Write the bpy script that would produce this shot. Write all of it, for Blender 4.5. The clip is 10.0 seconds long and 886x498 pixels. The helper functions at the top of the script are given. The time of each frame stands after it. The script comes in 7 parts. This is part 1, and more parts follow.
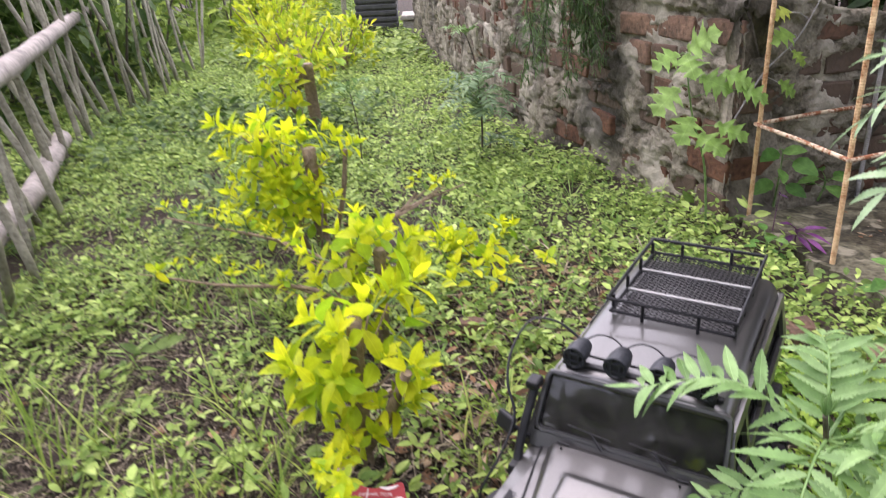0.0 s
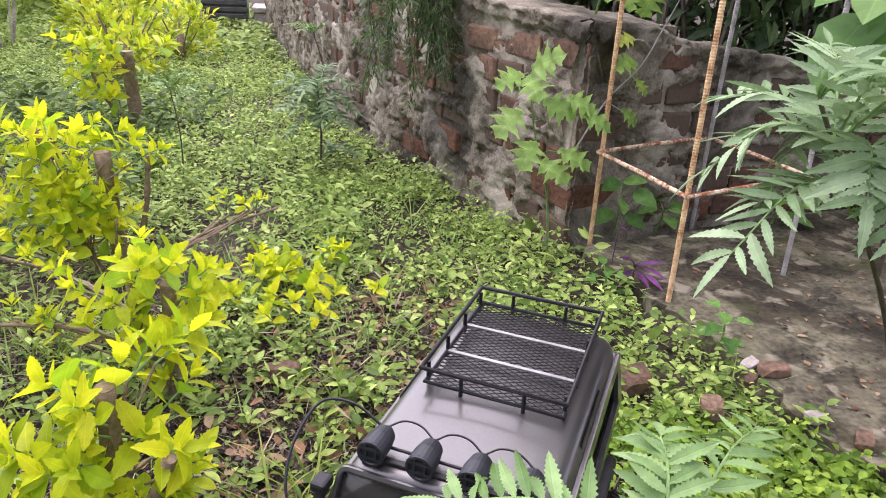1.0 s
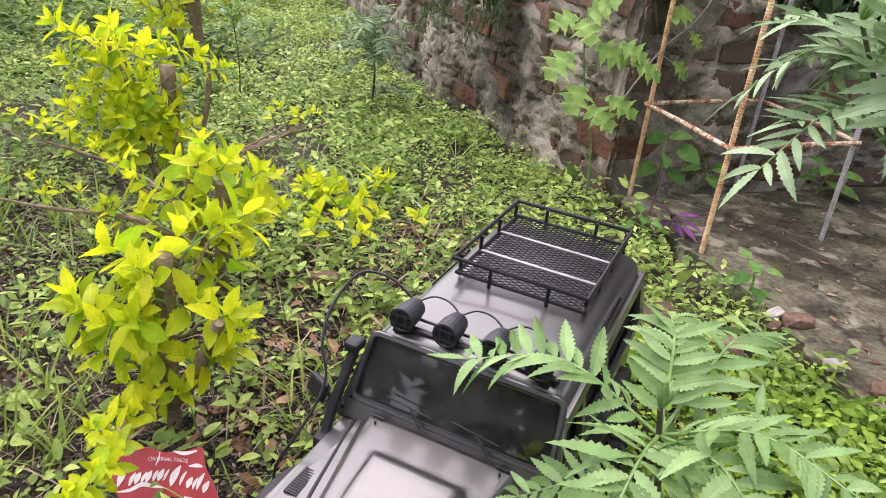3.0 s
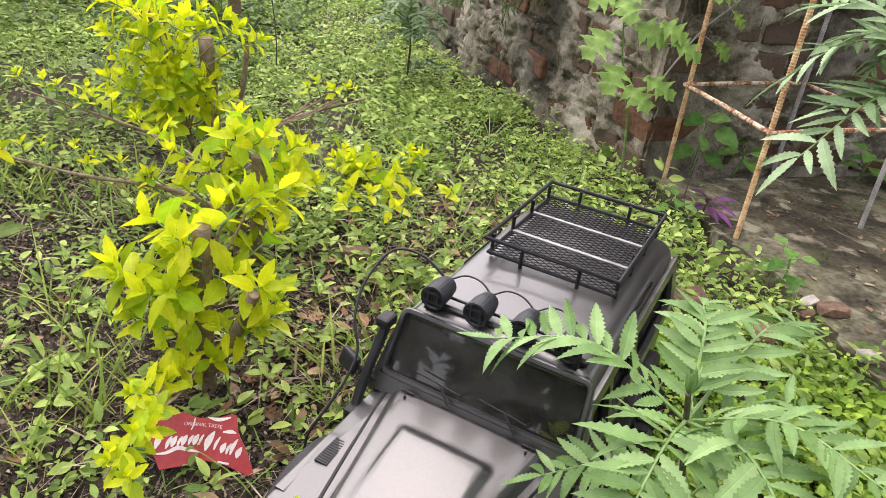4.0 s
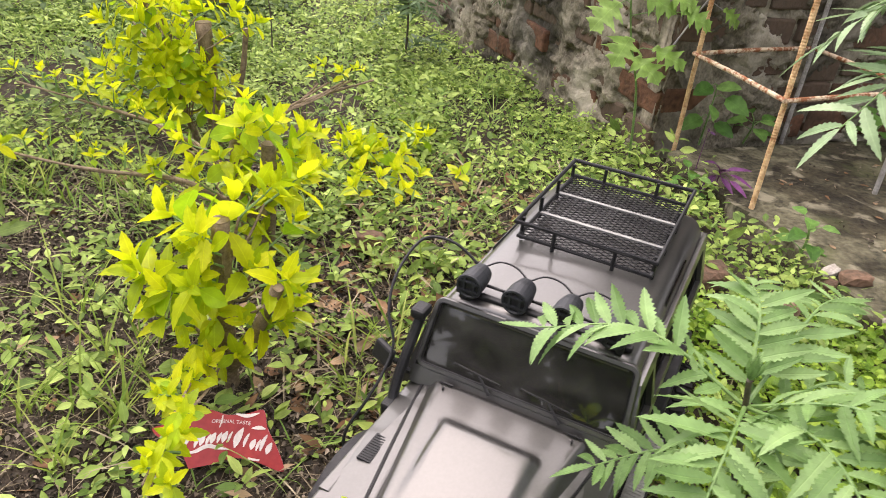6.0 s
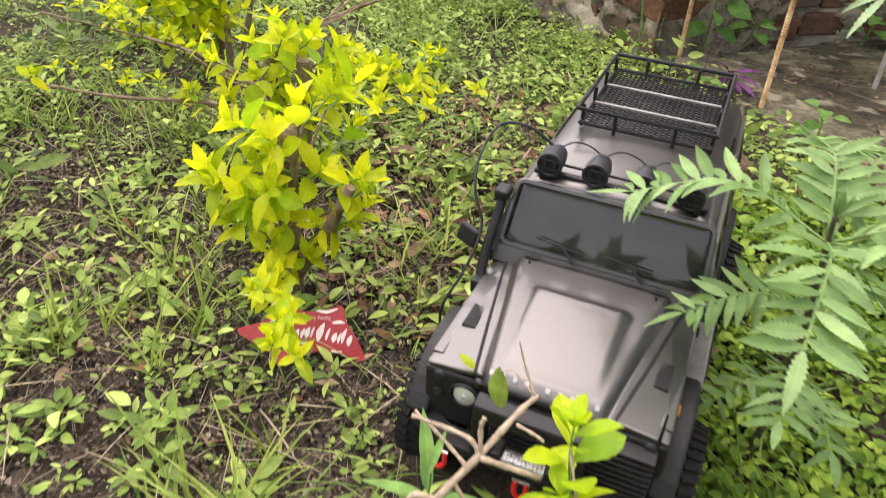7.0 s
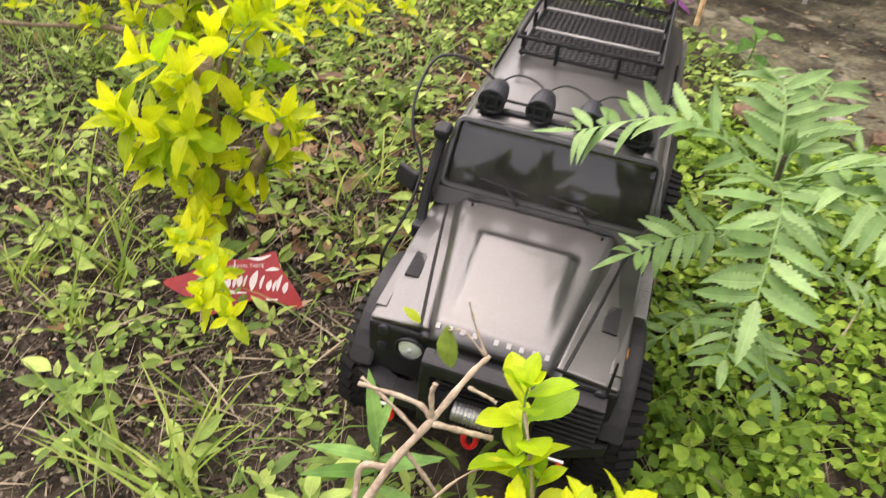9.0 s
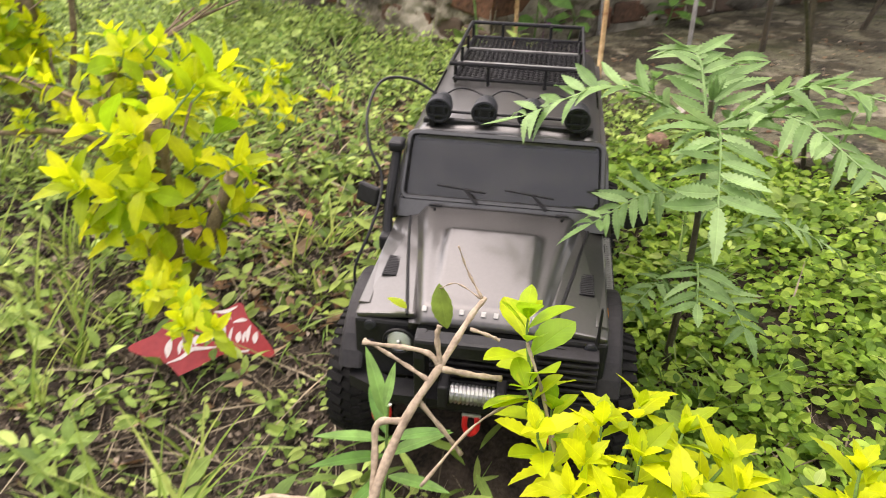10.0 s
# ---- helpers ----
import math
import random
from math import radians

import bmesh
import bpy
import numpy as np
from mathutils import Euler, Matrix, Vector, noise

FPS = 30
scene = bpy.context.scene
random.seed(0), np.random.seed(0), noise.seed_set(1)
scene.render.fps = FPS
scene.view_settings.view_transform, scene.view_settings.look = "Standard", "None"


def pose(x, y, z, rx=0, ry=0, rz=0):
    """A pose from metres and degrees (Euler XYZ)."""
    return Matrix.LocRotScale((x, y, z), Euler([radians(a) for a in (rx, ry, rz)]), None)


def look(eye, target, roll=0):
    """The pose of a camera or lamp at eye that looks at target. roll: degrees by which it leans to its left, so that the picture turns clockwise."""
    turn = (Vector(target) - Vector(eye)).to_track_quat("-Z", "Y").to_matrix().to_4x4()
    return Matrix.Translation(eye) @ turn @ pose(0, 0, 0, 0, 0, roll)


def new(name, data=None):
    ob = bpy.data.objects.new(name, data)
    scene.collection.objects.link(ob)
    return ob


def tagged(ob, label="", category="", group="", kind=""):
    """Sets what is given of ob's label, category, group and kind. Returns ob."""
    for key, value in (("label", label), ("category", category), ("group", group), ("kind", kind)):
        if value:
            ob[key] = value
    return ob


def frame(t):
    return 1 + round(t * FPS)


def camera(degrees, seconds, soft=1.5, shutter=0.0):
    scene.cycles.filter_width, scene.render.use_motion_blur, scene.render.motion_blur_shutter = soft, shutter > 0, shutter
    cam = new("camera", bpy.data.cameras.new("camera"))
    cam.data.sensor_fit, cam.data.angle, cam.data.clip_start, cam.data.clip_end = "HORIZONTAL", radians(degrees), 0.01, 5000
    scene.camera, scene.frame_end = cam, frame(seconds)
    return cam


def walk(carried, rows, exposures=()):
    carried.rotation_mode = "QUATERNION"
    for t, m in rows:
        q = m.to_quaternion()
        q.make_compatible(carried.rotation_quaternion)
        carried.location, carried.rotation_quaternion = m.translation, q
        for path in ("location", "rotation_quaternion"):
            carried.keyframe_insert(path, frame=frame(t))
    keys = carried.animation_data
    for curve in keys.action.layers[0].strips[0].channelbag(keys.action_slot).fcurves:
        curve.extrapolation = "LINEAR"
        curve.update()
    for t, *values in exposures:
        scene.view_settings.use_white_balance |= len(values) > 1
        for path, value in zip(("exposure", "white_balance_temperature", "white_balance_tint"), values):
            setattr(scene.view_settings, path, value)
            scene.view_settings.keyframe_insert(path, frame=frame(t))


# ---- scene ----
cam = camera(63.9, 10.0, 0.7, 0.3)
PATH = [
    (0, (0.143, 0.219, 0.653), (-0.111, 2.039, -0.135), -2.9),
    (0.2, (0.139, 0.24, 0.61), (-0.042, 2.061, -0.195), -0.4),
    (0.5, (0.191, 0.308, 0.611), (0.183, 2.133, -0.206), 1.7),
    (0.7, (0.2, 0.349, 0.622), (0.276, 2.182, -0.174), 2.9),
    (1, (0.196, 0.382, 0.639), (0.337, 2.218, -0.142), 3.4),
    (1.2, (0.185, 0.378, 0.638), (0.346, 2.221, -0.121), 3.9),
    (1.5, (0.169, 0.385, 0.646), (0.33, 2.226, -0.118), 4.1),
    (1.7, (0.165, 0.378, 0.634), (0.315, 2.223, -0.124), 4.3),
    (2, (0.171, 0.37, 0.624), (0.298, 2.205, -0.161), 4.7),
    (2.2, (0.185, 0.362, 0.616), (0.292, 2.194, -0.178), 5.0),
    (2.5, (0.197, 0.341, 0.607), (0.274, 2.159, -0.223), 5.6),
    (2.7, (0.201, 0.325, 0.59), (0.263, 2.137, -0.254), 6.2),
    (3.8, (0.2, 0.307, 0.597), (0.17, 2.077, -0.333), 7.4),
    (4, (0.198, 0.31, 0.596), (0.159, 2.077, -0.34), 7.4),
    (4.2, (0.201, 0.303, 0.597), (0.153, 2.067, -0.344), 7.7),
    (4.5, (0.192, 0.305, 0.599), (0.135, 2.066, -0.348), 7.7),
    (4.7, (0.197, 0.296, 0.595), (0.127, 2.061, -0.345), 7.7),
    (5, (0.196, 0.305, 0.599), (0.136, 2.064, -0.349), 7.7),
    (5.2, (0.205, 0.307, 0.604), (0.15, 2.066, -0.346), 7.4),
    (6.3, (0.13, 0.338, 0.582), (0.128, 2.053, -0.447), 5.4),
    (6.5, (0.098, 0.341, 0.57), (0.116, 2.041, -0.484), 4.9),
    (6.7, (0.058, 0.323, 0.552), (0.133, 2.014, -0.514), 3.8),
    (7, (0.067, 0.263, 0.56), (0.138, 1.917, -0.562), 3.9),
    (7.2, (0.076, 0.224, 0.564), (0.178, 1.859, -0.583), 4.6),
    (7.5, (0.095, 0.212, 0.573), (0.232, 1.816, -0.614), 4.3),
    (7.7, (0.087, 0.243, 0.563), (0.255, 1.81, -0.668), 5.2),
    (8, (0.058, 0.289, 0.535), (0.23, 1.842, -0.713), 5.0),
    (8.2, (0.032, 0.317, 0.539), (0.223, 1.84, -0.742), 6.3),
    (8.5, (0.035, 0.317, 0.526), (0.244, 1.825, -0.77), 7.0),
    (8.7, (0.047, 0.317, 0.538), (0.276, 1.786, -0.8), 7.6),
    (9, (0.062, 0.304, 0.561), (0.326, 1.805, -0.734), 6.5),
    (9.2, (0.071, 0.283, 0.573), (0.37, 1.837, -0.649), 5.6),
    (9.3, (0.071, 0.268, 0.573), (0.378, 1.835, -0.63), 4.5),
    (9.5, (0.05, 0.242, 0.543), (0.366, 1.824, -0.639), 3.0),
    (9.7, (0.026, 0.225, 0.532), (0.372, 1.816, -0.628), 2.6),
    (10, (0.019, 0.233, 0.483), (0.492, 1.898, -0.518), 1.5),
]
walk(cam, [(t, look(eye, target, roll)) for t, eye, target, roll in PATH], [(0, 1.67, 6250, 27), (1, 1.67, 6250, 31), (2, 1.67, 6250, 32), (2.7, 1.67, 6350, 29), (4, 1.65, 6650, 21), (7, 1.71, 7000, 22), (10, 1.71, 7100, 22)])

# ---- world, sun ----
world = bpy.data.worlds.new("sky")
scene.world = world
world.use_nodes = True
wn = world.node_tree.nodes
sky = wn.new("ShaderNodeTexSky")
sky.sky_type = "NISHITA"
sky.sun_disc = False
sky.sun_elevation = radians(69)
sky.sun_rotation = radians(-30)
sky.air_density, sky.dust_density, sky.ozone_density = 1.2, 1.6, 1.0
grey = wn.new("ShaderNodeHueSaturation")
grey.inputs["Saturation"].default_value = 0.35
world.node_tree.links.new(sky.outputs[0], grey.inputs["Color"])
world.node_tree.links.new(grey.outputs[0], wn["Background"].inputs["Color"])
wn["Background"].inputs["Strength"].default_value = 0.15
sun_data = bpy.data.lights.new("sun", "SUN")
sun_data.energy, sun_data.angle, sun_data.color = 1.6, radians(100), (1.0, 0.96, 0.9)
sun = new("sun", sun_data)
sun.matrix_world = look((-0.5, 0.85, 2.6), (0, 0, 0))


# ---- materials ----
def nodes_of(name):
    m = bpy.data.materials.new(name)
    m.use_nodes = True
    return m, m.node_tree.nodes, m.node_tree.links, m.node_tree.nodes["Principled BSDF"]


def mat(name, dark, light, rough=0.6, metal=0.0, scale=30.0, bump=0.0, fine=6.0, coat=0.0, vary=0.0, spread=(0.35, 0.65), distort=0.0, spec=0.5):
    """A two-scale noise between two colours, with bump and a random value for each object."""
    m, n, l, p = nodes_of(name)
    co = n.new("ShaderNodeTexCoord")
    a, b = n.new("ShaderNodeTexNoise"), n.new("ShaderNodeTexNoise")
    a.inputs["Scale"].default_value, b.inputs["Scale"].default_value = scale, scale * fine
    a.inputs["Detail"].default_value, b.inputs["Detail"].default_value = 6, 4
    a.inputs["Distortion"].default_value = distort
    for t in (a, b):
        l.new(co.outputs["Object"], t.inputs["Vector"])
    mix = n.new("ShaderNodeMath")
    mix.operation = "MULTIPLY_ADD"
    mix.inputs[1].default_value = 0.4
    l.new(b.outputs["Fac"], mix.inputs[0])
    sc = n.new("ShaderNodeMath")
    sc.operation = "MULTIPLY"
    sc.inputs[1].default_value = 0.6
    l.new(a.outputs["Fac"], sc.inputs[0])
    l.new(sc.outputs[0], mix.inputs[2])
    ramp = n.new("ShaderNodeValToRGB")
    ramp.color_ramp.elements[0].position, ramp.color_ramp.elements[1].position = spread
    ramp.color_ramp.elements[0].color, ramp.color_ramp.elements[1].color = (*dark, 1), (*light, 1)
    l.new(mix.outputs[0], ramp.inputs[0])
    out = ramp.outputs[0]
    if vary:
        info, hsv = n.new("ShaderNodeObjectInfo"), n.new("ShaderNodeHueSaturation")
        rg = n.new("ShaderNodeMapRange")
        rg.inputs["To Min"].default_value, rg.inputs["To Max"].default_value = 1 - vary, 1 + vary
        l.new(info.outputs["Random"], rg.inputs["Value"])
        l.new(rg.outputs[0], hsv.inputs["Value"])
        l.new(out, hsv.inputs["Color"])
        out = hsv.outputs[0]
    l.new(out, p.inputs["Base Color"])
    rr = n.new("ShaderNodeMapRange")
    rr.inputs["To Min"].default_value, rr.inputs["To Max"].default_value = max(0.02, rough - 0.12), min(1, rough + 0.12)
    l.new(a.outputs["Fac"], rr.inputs["Value"])
    l.new(rr.outputs[0], p.inputs["Roughness"])
    p.inputs["Metallic"].default_value = metal
    p.inputs["Coat Weight"].default_value = coat
    p.inputs["Coat Roughness"].default_value = 0.12
    p.inputs["Specular IOR Level"].default_value = spec
    if bump:
        bp = n.new("ShaderNodeBump")
        bp.inputs["Strength"].default_value = min(1.0, bump)
        bp.inputs["Distance"].default_value = 0.2 / scale
        l.new(mix.outputs[0], bp.inputs["Height"])
        l.new(bp.outputs[0], p.inputs["Normal"])
    return m


def leaf_mat(name, a, b, c, rough=0.45, through_light=0.35, island=True, scale=60.0, low=0.65, high=1.25):
    """Leaf blades: three tones picked leaf by leaf, mottled, with some light passing through."""
    m, n, l, p = nodes_of(name)
    if island:
        pick = n.new("ShaderNodeNewGeometry").outputs["Random Per Island"]
    else:
        pick = n.new("ShaderNodeObjectInfo").outputs["Random"]
    ramp = n.new("ShaderNodeValToRGB")
    ramp.color_ramp.elements[0].color, ramp.color_ramp.elements[1].color = (*a, 1), (*c, 1)
    e = ramp.color_ramp.elements.new(0.5)
    e.color = (*b, 1)
    l.new(pick, ramp.inputs[0])
    co, t = n.new("ShaderNodeTexCoord"), n.new("ShaderNodeTexNoise")
    t.inputs["Scale"].default_value, t.inputs["Detail"].default_value = scale, 5
    l.new(co.outputs["Object"], t.inputs["Vector"])
    rg, hsv = n.new("ShaderNodeMapRange"), n.new("ShaderNodeHueSaturation")
    rg.inputs["From Min"].default_value, rg.inputs["From Max"].default_value = 0.3, 0.7
    # midrib and slanting side veins, from the place along and across the blade
    if island:
        at = n.new("ShaderNodeAttribute")
        at.attribute_name = "along"
        place, rib, slant = at.outputs["Vector"], 0.09, 0.55
    else:
        place, rib, slant = co.outputs["Object"], 0.016, 1.0
    sep = n.new("ShaderNodeSeparateXYZ")
    l.new(place, sep.inputs[0])

    def calc(op, a, b=0.0):
        q = n.new("ShaderNodeMath")
        q.operation = op
        for s, v in zip(q.inputs, (a, b)):
            if isinstance(v, (int, float)):
                s.default_value = v
            else:
                l.new(v, s)
        return q.outputs[0]

    off = calc("ABSOLUTE", sep.outputs["Y"])
    wave = calc("SINE", calc("MULTIPLY", calc("SUBTRACT", sep.outputs["X"], calc("MULTIPLY", off, slant if not island else 0.22)), 62.0))
    lines = calc("MULTIPLY", calc("MAXIMUM", calc("SUBTRACT", wave, 0.55), 0.0), 0.9)
    mid = calc("MAXIMUM", calc("SUBTRACT", 1.0, calc("DIVIDE", off, rib)), 0.0)
    veins = calc("ADD", calc("MULTIPLY", lines, 0.5), mid)
    vb = n.new("ShaderNodeBump")
    vb.inputs["Strength"].default_value, vb.inputs["Distance"].default_value = 0.5, 0.0006
    vb.invert = True
    l.new(veins, vb.inputs["Height"])
    l.new(vb.outputs[0], p.inputs["Normal"])
    rg.inputs["To Min"].default_value, rg.inputs["To Max"].default_value = low, high
    l.new(t.outputs["Fac"], rg.inputs["Value"])
    l.new(calc("ADD", rg.outputs[0], calc("MULTIPLY", veins, 0.22)), hsv.inputs["Value"])
    l.new(ramp.outputs[0], hsv.inputs["Color"])
    l.new(hsv.outputs[0], p.inputs["Base Color"])
    p.inputs["Roughness"].default_value = rough + 0.06
    p.inputs["Specular IOR Level"].default_value = 0.3
    tr, mx = n.new("ShaderNodeBsdfTranslucent"), n.new("ShaderNodeMixShader")
    l.new(hsv.outputs[0], tr.inputs["Color"])
    mx.inputs[0].default_value = through_light
    l.new(p.outputs[0], mx.inputs[1])
    l.new(tr.outputs[0], mx.inputs[2])
    l.new(mx.outputs[0], n["Material Output"].inputs["Surface"])
    return m


def plain(name, col, rough=0.5, metal=0.0, trans=0.0, ior=1.45):
    m, n, l, p = nodes_of(name)
    p.inputs["Base Color"].default_value = (*col, 1)
    p.inputs["Roughness"].default_value, p.inputs["Metallic"].default_value = rough, metal
    p.inputs["Transmission Weight"].default_value, p.inputs["IOR"].default_value = trans, ior
    return m


M_SOIL = mat("dark humus soil", (0.011, 0.0085, 0.0062), (0.075, 0.057, 0.041), 0.95, scale=42, bump=1.0, fine=6, spec=0.2)
M_CHIP = leaf_mat("rotting chips", (0.009, 0.007, 0.005), (0.055, 0.043, 0.031), (0.3, 0.245, 0.18), 0.85, 0.0)
M_DRY = leaf_mat("dry leaves", (0.1, 0.05, 0.025), (0.23, 0.13, 0.065), (0.36, 0.26, 0.16), 0.8, 0.15)
M_STRAW = leaf_mat("straw", (0.09, 0.07, 0.045), (0.21, 0.17, 0.11), (0.4, 0.34, 0.23), 0.8, 0.1)
M_WEED = leaf_mat("weed leaves", (0.08, 0.138, 0.022), (0.195, 0.29, 0.048), (0.37, 0.47, 0.1), 0.5, 0.4)
# Copy of the weed tones about 1.3 times brighter, brightness put in the colour.
M_LIFTEDWEED = leaf_mat("brightened weed leaves", (0.105, 0.185, 0.036), (0.265, 0.39, 0.078), (0.5, 0.63, 0.17), 0.5, 0.42)
M_LUSH = leaf_mat("clover leaves", (0.075, 0.16, 0.014), (0.19, 0.335, 0.03), (0.37, 0.52, 0.07), 0.45, 0.4)
M_LAWN = leaf_mat("lawn leaves", (0.09, 0.155, 0.028), (0.215, 0.32, 0.06), (0.4, 0.51, 0.13), 0.5, 0.4)
M_GRASS = leaf_mat("grass blades", (0.1, 0.2, 0.03), (0.19, 0.32, 0.06), (0.32, 0.42, 0.13), 0.5, 0.4)
M_SUNGRASS = leaf_mat("bright grass blades", (0.12, 0.21, 0.026), (0.23, 0.335, 0.05), (0.4, 0.46, 0.12), 0.45, 0.42)
M_GOLD = leaf_mat("golden shrub leaves", (0.31, 0.43, 0.012), (0.56, 0.64, 0.012), (0.75, 0.765, 0.018), 0.36, 0.6, island=False, scale=2.5, low=0.88, high=1.12)
M_YOUNG = leaf_mat("young yellow-green leaves", (0.24, 0.43, 0.014), (0.4, 0.57, 0.014), (0.62, 0.69, 0.02), 0.36, 0.52, island=False, scale=2.5, low=0.8, high=1.12)
M_GOLDFAR = leaf_mat("golden shrub crown", (0.22, 0.35, 0.02), (0.44, 0.54, 0.025), (0.64, 0.66, 0.04), 0.4, 0.45, low=0.75, high=1.15)
M_FERN = leaf_mat("marigold leaves", (0.115, 0.21, 0.06), (0.175, 0.3, 0.095), (0.26, 0.395, 0.15), 0.42, 0.35, island=False, scale=3, low=0.8, high=1.15)
# Dark copy of the frond tones; its shade is carried by the colour itself.
M_SHADEFEATHER = leaf_mat("shade-toned feathery leaves", (0.045, 0.085, 0.025), (0.08, 0.145, 0.045), (0.14, 0.21, 0.07), 0.45, 0.35)
M_FERNPALE = leaf_mat("grey-green marigold leaves", (0.17, 0.265, 0.12), (0.25, 0.365, 0.18), (0.36, 0.48, 0.265), 0.36, 0.3, island=False, scale=3, low=0.82, high=1.15)
M_FERNDARK = leaf_mat("blue-green marigold leaves", (0.075, 0.135, 0.055), (0.135, 0.215, 0.095), (0.23, 0.33, 0.15), 0.45, 0.3, island=False, scale=3, low=0.8, high=1.15)
M_BROAD = leaf_mat("broad weed leaves", (0.07, 0.18, 0.03), (0.12, 0.26, 0.05), (0.2, 0.36, 0.09), 0.45, 0.4, island=False, scale=3)
M_PALELEAF = leaf_mat("pale lobed leaves", (0.16, 0.28, 0.055), (0.23, 0.38, 0.08), (0.32, 0.48, 0.13), 0.5, 0.4, island=False, scale=3)
M_WILTED = leaf_mat("wilting olive leaf", (0.19, 0.28, 0.045), (0.29, 0.37, 0.055), (0.42, 0.45, 0.08), 0.5, 0.4, island=False, scale=3)
M_YELLOWING = leaf_mat("yellowing leaves", (0.15, 0.27, 0.05), (0.21, 0.33, 0.055), (0.4, 0.4, 0.05), 0.55, 0.4, island=False, scale=3)
# Undergrowth tones darkened: the thicket's shade is put into the leaf colour.
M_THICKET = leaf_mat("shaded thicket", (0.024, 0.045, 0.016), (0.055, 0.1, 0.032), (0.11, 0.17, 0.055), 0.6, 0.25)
M_UNDERGROWTH = leaf_mat("green undergrowth", (0.03, 0.07, 0.012), (0.08, 0.14, 0.028), (0.17, 0.25, 0.06), 0.55, 0.35)
M_PURPLE = leaf_mat("purple leaves", (0.05, 0.012, 0.055), (0.1, 0.024, 0.1), (0.17, 0.045, 0.16), 0.4, 0.15, island=False, scale=3)
M_PURPLESTALK = mat("purple stalk", (0.06, 0.015, 0.05), (0.12, 0.03, 0.1), 0.5, scale=60)
M_STALK = mat("green stalk", (0.08, 0.17, 0.04), (0.19, 0.3, 0.09), 0.5, scale=60)
M_DARKSTALK = mat("dark stalk", (0.035, 0.03, 0.02), (0.1, 0.08, 0.05), 0.7, scale=60)
M_GREYTWIG = mat("grey twig", (0.16, 0.15, 0.14), (0.32, 0.3, 0.28), 0.8, scale=80)
M_BARK = mat("brown bark", (0.125, 0.088, 0.052), (0.3, 0.225, 0.145), 0.85, scale=90, bump=0.6, fine=4)
M_TWIG = mat("pale dead twig", (0.18, 0.135, 0.09), (0.4, 0.32, 0.225), 0.8, scale=80, bump=0.5, fine=4)
M_CUT = mat("sawn wood end", (0.12, 0.088, 0.055), (0.27, 0.2, 0.125), 0.8, scale=120)
M_BAMBOO = mat("weathered bamboo", (0.11, 0.1, 0.065), (0.38, 0.36, 0.27), 0.7, scale=14, bump=0.3, fine=8)
M_LOG = mat("pale log", (0.13, 0.11, 0.09), (0.36, 0.32, 0.28), 0.8, scale=16, bump=0.5, fine=5)


def mortar_mat():
    """Crumbling mortar with dark runs down the wall and pale lime patches."""
    m = mat("weathered mortar", (0.075, 0.064, 0.044), (0.29, 0.26, 0.19), 0.95, scale=26, bump=1.0, fine=6, spec=0.2, spread=(0.34, 0.66))
    n, l = m.node_tree.nodes, m.node_tree.links
    p = n["Principled BSDF"]
    src = p.inputs["Base Color"].links[0].from_socket
    co = n.new("ShaderNodeTexCoord")
    for scale, squash, lo, hi, colour, kind in ((6.0, 0.7, 0.5, 0.64, (0.4, 0.365, 0.28, 1), "MIX"), (4.5, 0.9, 0.5, 0.62, (0.2, 0.2, 0.21, 1), "MULTIPLY")):
        mp, t, rg, mx = n.new("ShaderNodeMapping"), n.new("ShaderNodeTexNoise"), n.new("ShaderNodeMapRange"), n.new("ShaderNodeMix")
        mp.inputs["Scale"].default_value = (1, 1, squash)
        t.inputs["Scale"].default_value, t.inputs["Detail"].default_value, t.inputs["Distortion"].default_value = scale, 7, 0.5
        rg.inputs["From Min"].default_value, rg.inputs["From Max"].default_value, rg.inputs["To Max"].default_value = lo, hi, 0.8
        l.new(co.outputs["Object"], mp.inputs["Vector"])
        l.new(mp.outputs[0], t.inputs["Vector"])
        l.new(t.outputs["Fac"], rg.inputs["Value"])
        mx.data_type, mx.blend_type = "RGBA", kind
        l.new(rg.outputs[0], mx.inputs[0])
        l.new(src, mx.inputs[6])
        mx.inputs[7].default_value = colour
        src = mx.outputs[2]
    l.new(src, p.inputs["Base Color"])
    return m


M_MORTAR = mortar_mat()
M_BRICK = mat("dusty old brick", (0.07, 0.05, 0.034), (0.24, 0.145, 0.095), 0.92, scale=24, bump=0.9, fine=5, vary=0.35, spec=0.2)
def brick_mat():
    m = mat("old brick", (0.055, 0.032, 0.02), (0.24, 0.12, 0.07), 0.92, scale=18, bump=0.8, fine=5, vary=0.3, spec=0.2)
    n, l = m.node_tree.nodes, m.node_tree.links
    p = n["Principled BSDF"]
    src = p.inputs["Base Color"].links[0].from_socket
    info, far, mx = n.new("ShaderNodeObjectInfo"), n.new("ShaderNodeMapRange"), n.new("ShaderNodeMix")
    far.inputs["From Min"].default_value, far.inputs["From Max"].default_value = 0.12, 0.5
    far.inputs["To Min"].default_value, far.inputs["To Max"].default_value = 0.0, 0.85
    l.new(info.outputs["Random"], far.inputs["Value"])
    mx.data_type = "RGBA"
    l.new(far.outputs[0], mx.inputs[0])
    l.new(src, mx.inputs[6])
    mx.inputs[7].default_value = (0.095, 0.075, 0.055, 1)
    l.new(mx.outputs[2], p.inputs["Base Color"])
    return m


